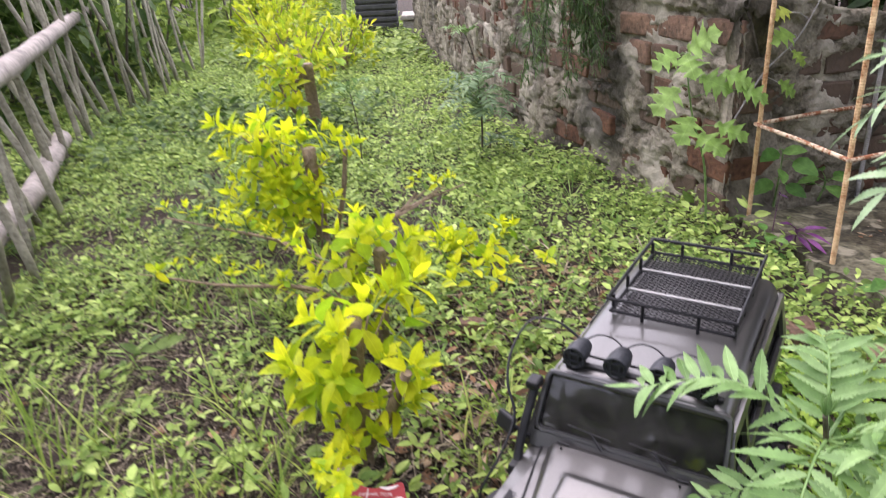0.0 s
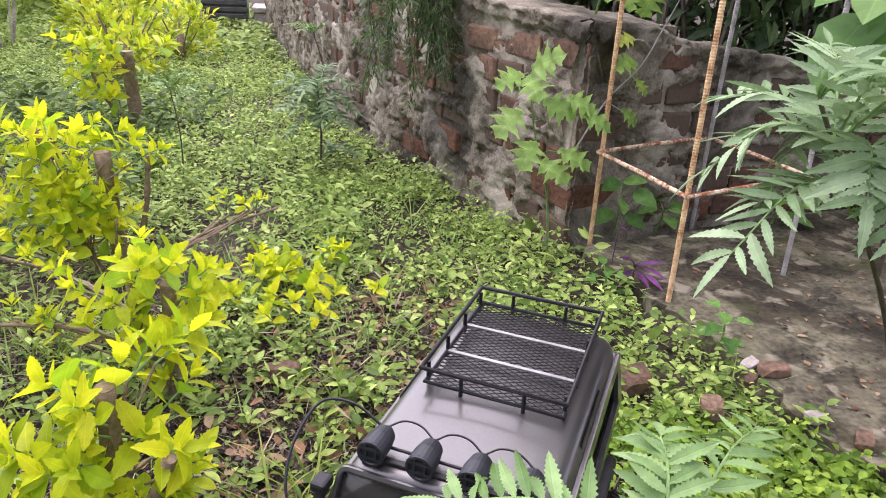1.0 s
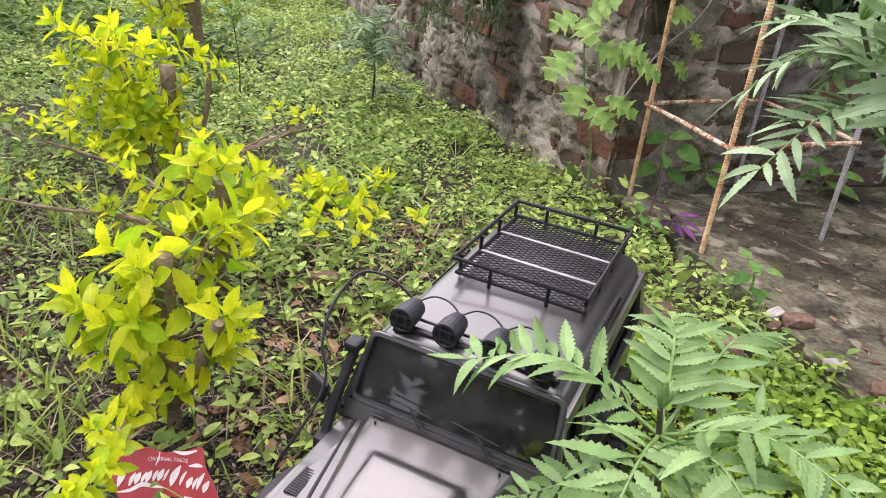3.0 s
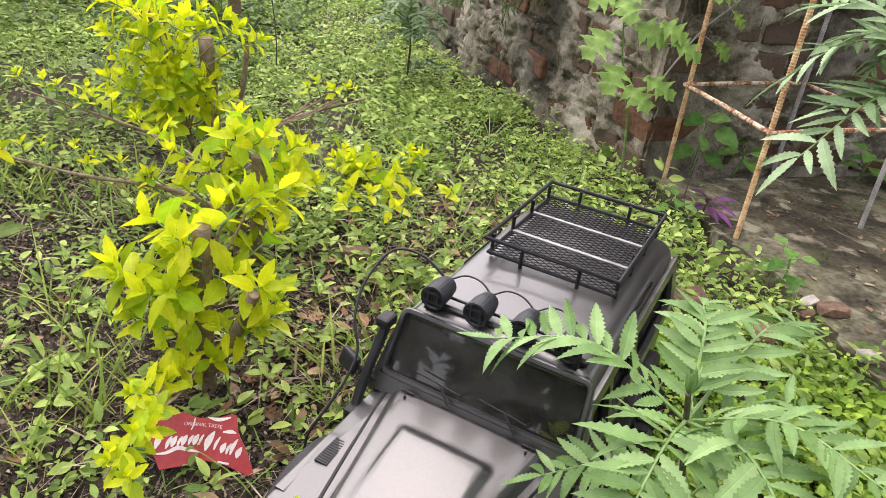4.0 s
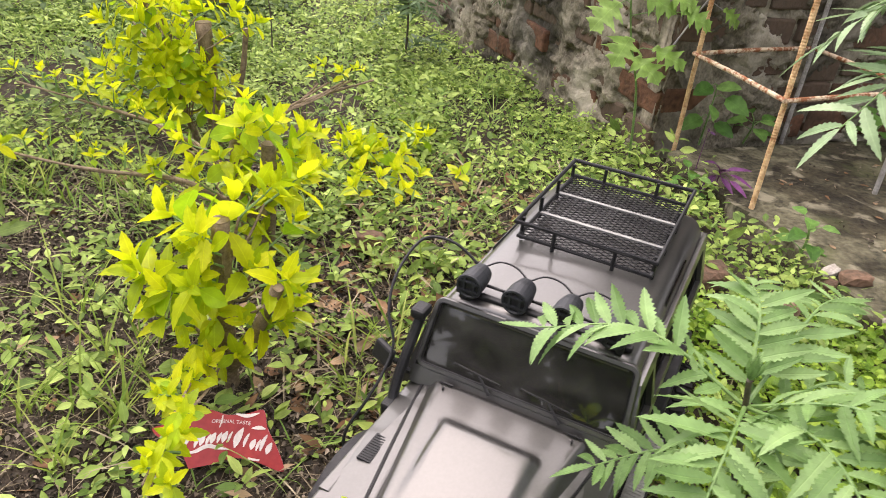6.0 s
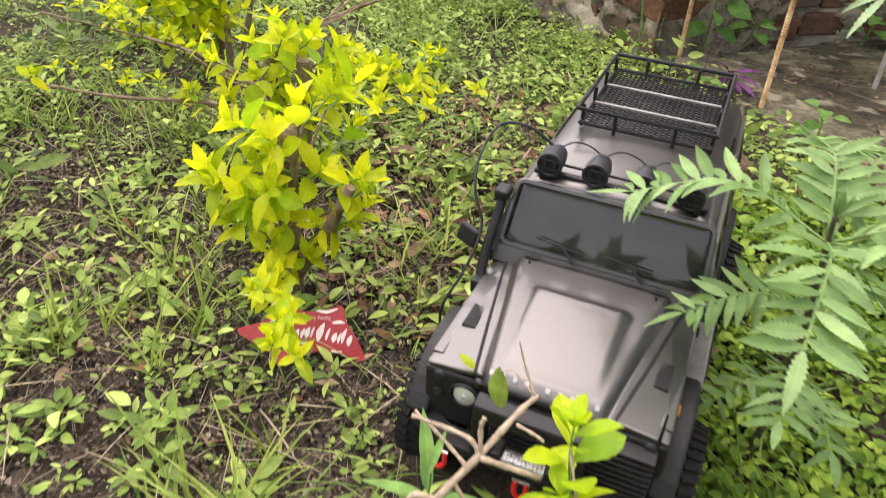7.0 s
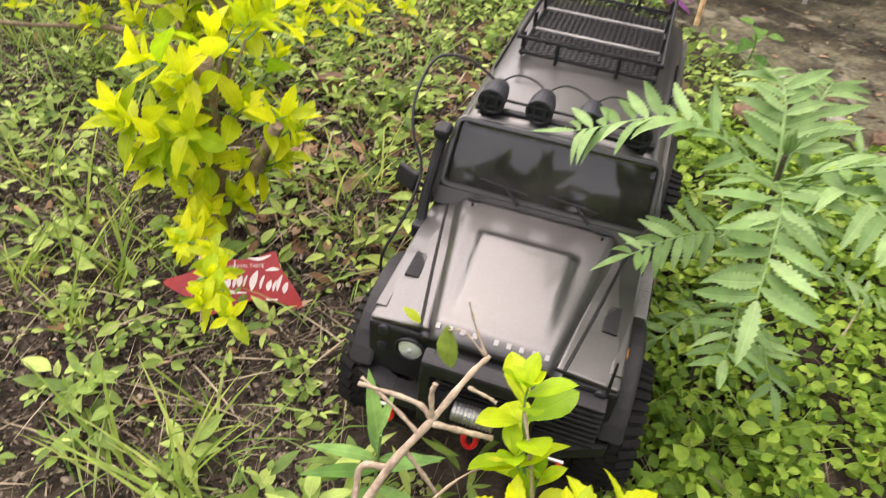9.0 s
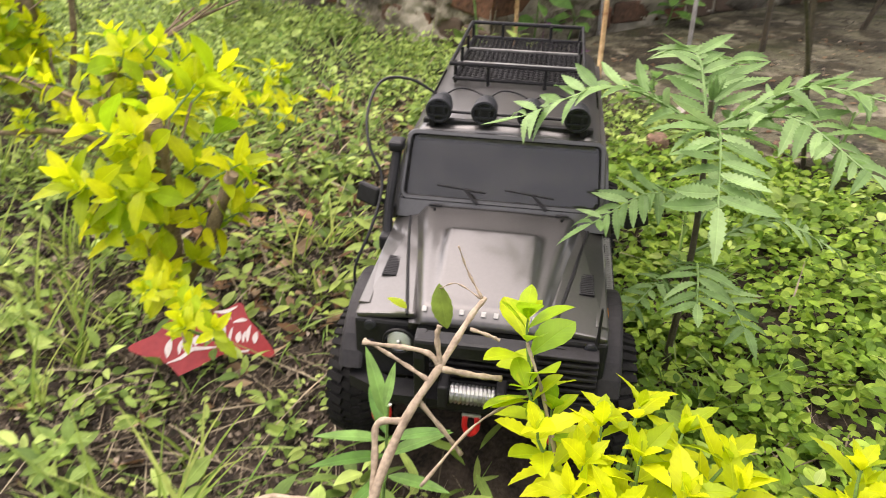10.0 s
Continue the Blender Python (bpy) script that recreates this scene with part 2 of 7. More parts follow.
M_OLDBRICK = brick_mat()
def slab_mat():
    """Damp brown concrete: worn pale patches, dark wet blotches and thin moss."""
    m = mat("stained concrete", (0.037, 0.034, 0.02), (0.178, 0.163, 0.1), 0.85, scale=12, bump=0.6, fine=9, spread=(0.38, 0.64), spec=0.3)
    n, l = m.node_tree.nodes, m.node_tree.links
    p = n["Principled BSDF"]
    src = p.inputs["Base Color"].links[0].from_socket
    co = n.new("ShaderNodeTexCoord")
    for scale, lo, hi, colour, kind in ((6.5, 0.49, 0.56, (0.24, 0.2, 0.16, 1), "MULTIPLY"), (17.0, 0.57, 0.66, (0.27, 0.245, 0.17, 1), "MIX"), (5.5, 0.56, 0.7, (0.06, 0.07, 0.022, 1), "MIX"), (38.0, 0.6, 0.66, (0.25, 0.22, 0.2, 1), "MULTIPLY")):
        t, rg, mx = n.new("ShaderNodeTexNoise"), n.new("ShaderNodeMapRange"), n.new("ShaderNodeMix")
        t.inputs["Scale"].default_value, t.inputs["Detail"].default_value, t.inputs["Distortion"].default_value = scale, 7, 0.6
        rg.inputs["From Min"].default_value, rg.inputs["From Max"].default_value, rg.inputs["To Max"].default_value = lo, hi, 0.75
        l.new(co.outputs["Object"], t.inputs["Vector"])
        l.new(t.outputs["Fac"], rg.inputs["Value"])
        mx.data_type, mx.blend_type = "RGBA", kind
        l.new(rg.outputs[0], mx.inputs[0])
        l.new(src, mx.inputs[6])
        mx.inputs[7].default_value = colour
        src = mx.outputs[2]
    l.new(src, p.inputs["Base Color"])
    return m


M_SLAB = slab_mat()
M_RUST = mat("rusty steel bar", (0.34, 0.16, 0.06), (0.7, 0.49, 0.26), 0.8, scale=40, bump=0.5, fine=5, spread=(0.38, 0.6))
M_RUSTRING = mat("rusty whitewashed stirrup", (0.24, 0.085, 0.03), (0.6, 0.48, 0.33), 0.8, scale=35, bump=0.4, fine=4, spread=(0.44, 0.56))
M_GREYBAR = mat("grey steel bar", (0.2, 0.185, 0.165), (0.42, 0.4, 0.37), 0.7, scale=40, bump=0.5)
M_STONE = mat("pale rubble", (0.25, 0.22, 0.18), (0.5, 0.46, 0.4), 0.9, scale=40, bump=0.7)
M_PAINT = mat("gunmetal paint", (0.094, 0.091, 0.087), (0.11, 0.107, 0.102), 0.42, metal=0.85, scale=9, fine=40, coat=0.5)
M_PLASTIC = mat("matt black plastic", (0.006, 0.006, 0.0065), (0.017, 0.017, 0.018), 0.5, scale=40, bump=0.08, fine=8, spec=0.3)
M_FLARE = mat("charcoal plastic", (0.01, 0.0095, 0.01), (0.024, 0.023, 0.024), 0.6, scale=40, bump=0.08, fine=8, spec=0.3)
M_LAMP = mat("slate plastic", (0.009, 0.01, 0.012), (0.024, 0.026, 0.03), 0.5, scale=40, spec=0.35)
M_RUBBER = mat("dusty tyre rubber", (0.005, 0.005, 0.005), (0.018, 0.017, 0.016), 0.9, scale=25, bump=0.3, fine=6, spec=0.25)
M_BADGE = mat("dull silver", (0.2, 0.2, 0.19), (0.32, 0.32, 0.3), 0.5, metal=0.6, scale=60)
M_STEEL = mat("brushed silver", (0.42, 0.42, 0.42), (0.66, 0.66, 0.65), 0.35, metal=0.9, scale=60, bump=0.1)
M_RED = mat("red anodised metal", (0.5, 0.012, 0.015), (0.75, 0.03, 0.03), 0.35, scale=60)


def tinted_glass(name, clear, clouding):
    """Thin smoky glass: tinted see-through, a mirror gloss by Fresnel, and cloudy patches for dust and reflected sky.
    """
    m, n, l, p = nodes_of(name)
    see, gloss, fr, mix = n.new("ShaderNodeBsdfTransparent"), n.new("ShaderNodeBsdfGlossy"), n.new("ShaderNodeFresnel"), n.new("ShaderNodeMixShader")
    see.inputs["Color"].default_value = (clear, clear, clear * 0.96, 1)
    gloss.inputs["Roughness"].default_value = 0.03
    fr.inputs["IOR"].default_value = 1.6
    l.new(fr.outputs[0], mix.inputs[0])
    l.new(see.outputs[0], mix.inputs[1])
    l.new(gloss.outputs[0], mix.inputs[2])
    # Noise-shaped pale film: dust, and cloud reflections painted in as diffuse grey.
    co, t, ramp = n.new("ShaderNodeTexCoord"), n.new("ShaderNodeTexNoise"), n.new("ShaderNodeValToRGB")
    t.inputs["Scale"].default_value, t.inputs["Detail"].default_value, t.inputs["Distortion"].default_value = 15, 5, 1.6
    l.new(co.outputs["Object"], t.inputs["Vector"])
    ramp.color_ramp.elements[0].position, ramp.color_ramp.elements[1].position = 0.42, 0.7
    ramp.color_ramp.elements[0].color, ramp.color_ramp.elements[1].color = (clouding * 0.35, clouding * 0.35, clouding * 0.35, 1), (clouding, clouding, clouding, 1)
    l.new(t.outputs["Fac"], ramp.inputs[0])
    d, mx = n.new("ShaderNodeBsdfDiffuse"), n.new("ShaderNodeMixShader")
    d.inputs["Color"].default_value = (0.32, 0.31, 0.28, 1)
    l.new(ramp.outputs[0], mx.inputs[0])
    l.new(mix.outputs[0], mx.inputs[1])
    l.new(d.outputs[0], mx.inputs[2])
    l.new(mx.outputs[0], n["Material Output"].inputs["Surface"])
    return m


M_GLASS = tinted_glass("tinted glass", 0.12, 0.03)
M_SCREEN = tinted_glass("smoky clouded glass", 0.14, 0.13)
M_LENS = plain("clear lens", (0.97, 0.98, 1.0), 0.04, 0.0, 1.0, 1.12)
M_CHROME = plain("silver reflector", (0.9, 0.91, 0.93), 0.3, 0.6)
M_AMBER = plain("amber lens", (0.6, 0.22, 0.03), 0.2)
M_SEAT = mat("dark cabin trim", (0.03, 0.03, 0.03), (0.07, 0.068, 0.065), 0.8, scale=60)
M_CANRED = mat("faded red print", (0.26, 0.018, 0.02), (0.38, 0.035, 0.034), 0.45, scale=30, bump=0.1)
M_CANWHITE = mat("off-white print", (0.55, 0.47, 0.44), (0.72, 0.66, 0.62), 0.5, scale=60)
M_CANBACK = mat("bare can metal", (0.5, 0.48, 0.46), (0.7, 0.68, 0.66), 0.35, metal=0.7, scale=40)
M_CRATE = mat("black ribbed plastic", (0.035, 0.035, 0.036), (0.085, 0.085, 0.083), 0.6, scale=20)


# ---- helpers of this scene ----
def part(name, bm, material, parent=None, label="", smooth=False):
    """Links a bmesh as one mesh object, under parent where one is given."""
    me = bpy.data.meshes.new(name)
    bmesh.ops.recalc_face_normals(bm, faces=bm.faces)
    bm.to_mesh(me)
    bm.free()
    me.materials.append(material)
    if smooth:
        me.shade_smooth()
    ob = new(name, me)
    ob.parent = parent
    return tagged(ob, label)


def raw(name, verts, faces, material, parent=None, label="", smooth=False):
    me = bpy.data.meshes.new(name)
    me.from_pydata([tuple(v) for v in verts], [], faces)
    me.materials.append(material)
    if smooth:
        me.shade_smooth()
    ob = new(name, me)
    ob.parent = parent
    return tagged(ob, label)


def thing(name, m, label, category, group=""):
    ob = new(name)
    ob.empty_display_size = 0.02
    ob.matrix_world = m
    return tagged(ob, label, category, group)


def box(bm, x0, x1, y0, y1, z0, z1, bevel=0.0, m=None):
    vs = [bm.verts.new((x, y, z)) for x in (x0, x1) for y in (y0, y1) for z in (z0, z1)]
    fs = [bm.faces.new([vs[i] for i in q]) for q in ((0, 1, 3, 2), (4, 6, 7, 5), (0, 4, 5, 1), (2, 3, 7, 6), (0, 2, 6, 4), (1, 5, 7, 3))]
    if bevel:
        es = list({e for f in fs for e in f.edges})
        got = bmesh.ops.bevel(bm, geom=es, offset=bevel, segments=2, affect="EDGES", profile=0.5)
        vs = list({v for f in got["faces"] for v in f.verts} | {v for v in vs if v.is_valid})
    if m is not None:
        bmesh.ops.transform(bm, matrix=m, verts=[v for v in vs if v.is_valid])
    return vs


def prism(bm, outline, y0, y1, bevel=0.0):
    """Extrudes an (x, z) outline from y0 to y1."""
    a = [bm.verts.new((x, y0, z)) for x, z in outline]
    b = [bm.verts.new((x, y1, z)) for x, z in outline]
    n = len(a)
    fs = [bm.faces.new(a), bm.faces.new(b[::-1])]
    fs += [bm.faces.new((a[i], b[i], b[(i + 1) % n], a[(i + 1) % n])) for i in range(n)]
    if bevel:
        rim = list({e for f in fs[:2] for e in f.edges})
        bmesh.ops.bevel(bm, geom=rim, offset=bevel, segments=2, affect="EDGES", profile=0.5)


def slabquad(bm, quad, t):
    """A plate of thickness t on a quad of corners, pushed along its normal."""
    q = [Vector(p) for p in quad]
    n = (q[1] - q[0]).cross(q[3] - q[0]).normalized() * t
    a = [bm.verts.new(p) for p in q]
    b = [bm.verts.new(p - n) for p in q]
    bm.faces.new(a), bm.faces.new(b[::-1])
    for i in range(4):
        j = (i + 1) % 4
        bm.faces.new((a[i], b[i], b[j], a[j]))


def tube(bm, pts, radii, sides=8, cap=True):
    """A round bar along a line of points."""
    pts = [Vector(p) for p in pts]
    if not isinstance(radii, (list, tuple)):
        radii = [radii] * len(pts)
    rings = []
    side = None
    for i, p in enumerate(pts):
        d = (pts[min(i + 1, len(pts) - 1)] - pts[max(i - 1, 0)]).normalized()
        if side is None:
            side = d.orthogonal().normalized()
        side = (side - d * side.dot(d)).normalized()
        up = d.cross(side)
        rings.append([bm.verts.new(p + (side * math.cos(k * math.tau / sides) + up * math.sin(k * math.tau / sides)) * radii[i]) for k in range(sides)])
    for r, s in zip(rings, rings[1:]):
        for k in range(sides):
            bm.faces.new((r[k], r[(k + 1) % sides], s[(k + 1) % sides], s[k]))
    if cap:
        bm.faces.new(rings[0][::-1]), bm.faces.new(rings[-1])


def spline(pts, steps=6):
    """Points of a smooth line through the given ones."""
    p = [Vector(q) for q in pts]
    p = [p[0] * 2 - p[1]] + p + [p[-1] * 2 - p[-2]]
    out = []
    for i in range(1, len(p) - 2):
        a, b, c, d = p[i - 1:i + 3]
        for k in range(steps):
            t = k / steps
            out.append(0.5 * ((2 * b) + (c - a) * t + (2 * a - 5 * b + 4 * c - d) * t * t + (3 * b - a - 3 * c + d) * t ** 3))
    return out + [p[-2]]


def disc(bm, centre, axis, r, depth, sides=20):
    c, a = Vector(centre), Vector(axis).normalized()
    tube(bm, [c, c + a * depth], r, sides)


def unit(v):
    return v / np.maximum(1e-9, np.linalg.norm(v, axis=-1, keepdims=True))


def blades(name, base, way, up, length, width, material, bend=0.25, fold=0.18, shape=(0.75, 1.0), parent=None, label="", fine=False):
    """Many folded leaf blades in one mesh: base, way along, face normal, length, width."""
    n = len(base)
    way, length, width = unit(way), np.broadcast_to(length, n)[:, None], np.broadcast_to(width, n)[:, None]
    side = unit(np.cross(way, up))
    nor = unit(np.cross(side, way))
    if fine:
        rows = [(0.14, shape[0] * 0.62), (0.32, shape[0] * 1.05), (0.55, shape[1]), (0.78, shape[1] * 0.62)]
    else:
        rows = [(0.3, shape[0]), (0.62, shape[1])]
    r = len(rows)
    nv = 3 * r + 2
    V = np.zeros((n, nv, 3))
    V[:, 0] = base
    for k, (t, w) in enumerate(rows):
        mid = base + way * length * t - nor * length * (bend * t * t)
        V[:, 1 + 3 * k] = mid + side * width * w * 0.5 + nor * width * fold * w
        V[:, 2 + 3 * k] = mid
        V[:, 3 + 3 * k] = mid - side * width * w * 0.5 + nor * width * fold * w
    V[:, nv - 1] = base + way * length - nor * length * bend
    along = np.zeros((n, nv, 3))
    for k, (t, w) in enumerate(rows):
        along[:, 1 + 3 * k:4 + 3 * k, 0] = t
        along[:, 1 + 3 * k, 1], along[:, 3 + 3 * k, 1] = w, -w
    along[:, nv - 1, 0] = 1
    tri = [(0, 2, 1), (0, 3, 2)]
    for k in range(r - 1):
        i = 1 + 3 * k
        tri += [(i, i + 1, i + 4), (i, i + 4, i + 3), (i + 1, i + 2, i + 5), (i + 1, i + 5, i + 4)]
    i = 1 + 3 * (r - 1)
    tri += [(i, i + 1, nv - 1), (i + 1, i + 2, nv - 1)]
    F = (np.arange(n)[:, None, None] * nv + np.array(tri)[None]).reshape(-1, 3)
    me = bpy.data.meshes.new(name)
    me.vertices.add(n * nv)
    me.vertices.foreach_set("co", V.ravel())
    me.loops.add(len(F) * 3)
    me.loops.foreach_set("vertex_index", F.ravel().astype(np.int32))
    me.polygons.add(len(F))
    me.polygons.foreach_set("loop_start", np.arange(0, len(F) * 3, 3, dtype=np.int32))
    me.update(calc_edges=True)
    me.attributes.new("along", "FLOAT_VECTOR", "POINT").data.foreach_set("vector", along.ravel())
    me.materials.append(material)
    me.shade_smooth()
    ob = new(name, me)
    ob.parent = parent
    return tagged(ob, label)


def smooth01(x):
    x = np.clip(x, 0, 1)
    return x * x * (3 - 2 * x)


def rise(x, y):
    """Height of the ground."""
    x, y = np.asarray(x, float), np.asarray(y, float)
    h = 0.036 * smooth01((x - 0.3) / 0.3) * smooth01((3.2 - y) / 1.5)
    h = h + 0.006 * np.sin(5.1 * x + 1.3 * y) * np.cos(4.3 * y - 0.7 * x) + 0.004 * np.sin(13 * x - 9 * y) + 0.003 * np.sin(23 * y + 17 * x)
    far = np.hypot(x, y - 1.5)
    return h - 0.012 + 0.0 * far


# ---- ground, slab, walls ----
def spaced(lo, hi, step, out, reach):
    mid = list(np.arange(lo, hi + 1e-6, step))
    a, s = [lo], step
    while a[-1] > -reach:
        s *= out
        a.append(a[-1] - s)
    b, s = [hi], step
    while b[-1] < reach:
        s *= out
        b.append(b[-1] + s)
    return np.array(a[:0:-1] + mid + b[1:])


gx, gy = spaced(-0.9, 1.0, 0.016, 1.16, 90), spaced(0.2, 2.4, 0.016, 1.16, 90)
GX, GY = np.meshgrid(gx, gy)
GZ = rise(GX, GY)
near = (GX > -1.2) & (GX < 1.3) & (GY > 0) & (GY < 3)
rough_bits = np.random.default_rng(3).normal(0, 0.0035, GZ.shape)
GZ = GZ + np.where(near, rough_bits, 0)
nx, ny = len(gx), len(gy)
gfaces = [(j * nx + i, j * nx + i + 1, (j + 1) * nx + i + 1, (j + 1) * nx + i) for j in range(ny - 1) for i in range(nx - 1)]
ground = raw("ground", np.stack([GX, GY, GZ], -1).reshape(-1, 3), gfaces, M_SOIL, smooth=True)
tagged(ground, "dark brown humus soil with rotting plant bits", "ground", kind="structure")

SLAB_Z = 0.058
bm = bmesh.new()
edge = [(0.62, 1.80), (0.60, 1.70), (0.655, 1.60), (0.70, 1.50), (0.735, 1.42), (0.75, 1.33), (0.772, 1.25), (0.775, 1.17), (0.83, 1.06), (0.86, 0.98), (0.95, 0.90), (1.15, 0.84), (1.6, 0.82), (2.6, 0.85), (2.7, 2.4), (1.5, 2.15)]
pts2 = [(p.x, p.y) for p in spline([(x, y, 0) for x, y in edge], 5)]
pts2 = [(x + random.gauss(0, 0.004), y + random.gauss(0, 0.004)) for x, y in pts2]
top = [bm.verts.new((x, y, SLAB_Z)) for x, y in pts2]
low = [bm.verts.new((x - 0.008, y, SLAB_Z - 0.09)) for x, y in pts2]
bm.faces.new(top)
for i in range(len(top)):
    j = (i + 1) % len(top)
    bm.faces.new((top[i], top[j], low[j], low[i]))
slab = part("pavement", bm, M_SLAB)
tagged(slab, "broken edge of a stained grey concrete slab", "pavement", kind="structure")

CORNER = (0.575, 1.825)
LEFT_RUN = [CORNER, (0.03, 3.0), (-0.8, 6.0)]
RIGHT_RUN = [(0.578, 1.826), (0.80, 1.93), (1.02, 2.03), (1.45, 2.12), (2.7, 2.36)]


def wall_mesh(name, run, outward, height, label, render_share, thick=0.23):
    """A rough mortar-covered wall along a run of points; outward gives the side that is seen."""
    nz = noise.fractal
    verts, faces, cols = [], [], []
    length = 0.0
    for (x0, y0), (x1, y1) in zip(run, run[1:]):
        seg = math.hypot(x1 - x0, y1 - y0)
        step = 0.0055 if length < 1.25 else 0.016 if length < 1.5 else 0.04
        k = max(2, int(seg / step))
        dx, dy = (x1 - x0) / seg, (y1 - y0) / seg
        ox, oy = (dy, -dx) if (dy * outward[0] - dx * outward[1]) > 0 else (-dy, dx)
        for i in range(k + (x1 == run[-1][0])):
            cols.append((x0 + dx * seg * i / k, y0 + dy * seg * i / k, ox, oy, length + seg * i / k))
        length += seg
    rows = 104
    for x, y, ox, oy, s in cols:
        h = height(s) + 0.02 * nz(Vector((s * 6, 3.1, 0)), 1.0, 2.0, 4)
        for r in range(rows + 1):
            z = -0.05 + (h + 0.05) * r / rows
            # raked joints, with patches of old render left over the bricks and a smeared cement cap
            d = -0.009 + 0.0045 * nz(Vector((s * 22, z * 22, 1.7)), 0.7, 2.1, 5) + 0.003 * nz(Vector((s * 70, z * 70, 4)), 0.8, 2.0, 3)
            crust = nz(Vector((s * 5.5, z * 8, 9.3)), 0.75, 2.1, 6) + render_share(s, z)
            d += 0.0135 * float(smooth01(crust / 0.14)) + 0.004 * float(smooth01((crust - 0.25) / 0.1))
            pit = nz(Vector((s * 15, z * 24, 2.3)), 0.7, 2.0, 4)
            d -= 0.009 * float(smooth01((pit - 0.3) / 0.12))
            d += 0.013 * float(smooth01((z - (h - 0.045) + 0.02 * nz(Vector((s * 9, 1.1, 5.0)), 0.8, 2.0, 4)) / 0.012))
            if r == rows:
                d -= 0.012
            verts.append((x + ox * d, y + oy * d, z))
        verts.append((x - ox * thick, y - oy * thick, h - 0.01))
        verts.append((x - ox * thick, y - oy * thick, -0.05))
    m = rows + 3
    for i in range(len(cols) - 1):
        for r in range(m):
            a, b = i * m + r, i * m + (r + 1) % m
            faces.append((a, b, b + m, a + m))
    faces.append(tuple(range(m)))
    faces.append(tuple(range((len(cols) - 1) * m, len(cols) * m))[::-1])
    ob = raw(name, verts, faces, M_MORTAR, smooth=True)
    return tagged(ob, label, "wall", kind="structure")


wall_left = wall_mesh("wall_west", LEFT_RUN, (-1, -0.4), lambda s: 0.525 + 0.03 * min(s, 1.5), "low crumbling brick wall with weathered grey mortar", lambda s, z: 0.16 - 0.4 * float(smooth01((z - 0.33) / 0.08)) - 0.4 * float(smooth01((0.07 - s) / 0.05)) + 0.14 * float(smooth01((0.2 - z) / 0.1)))
wall_right = wall_mesh("wall_south", RIGHT_RUN, (0.2, -1), lambda s: 0.53 - 0.13 * min(1, max(0, s - 0.05) / 0.75), "low shaded brick wall under stained plaster", lambda s, z: 0.14 + 0.2 * float(smooth01((z - 0.34) / 0.08)) - 0.5 * float(smooth01((0.12 - s) / 0.08)), 0.05)


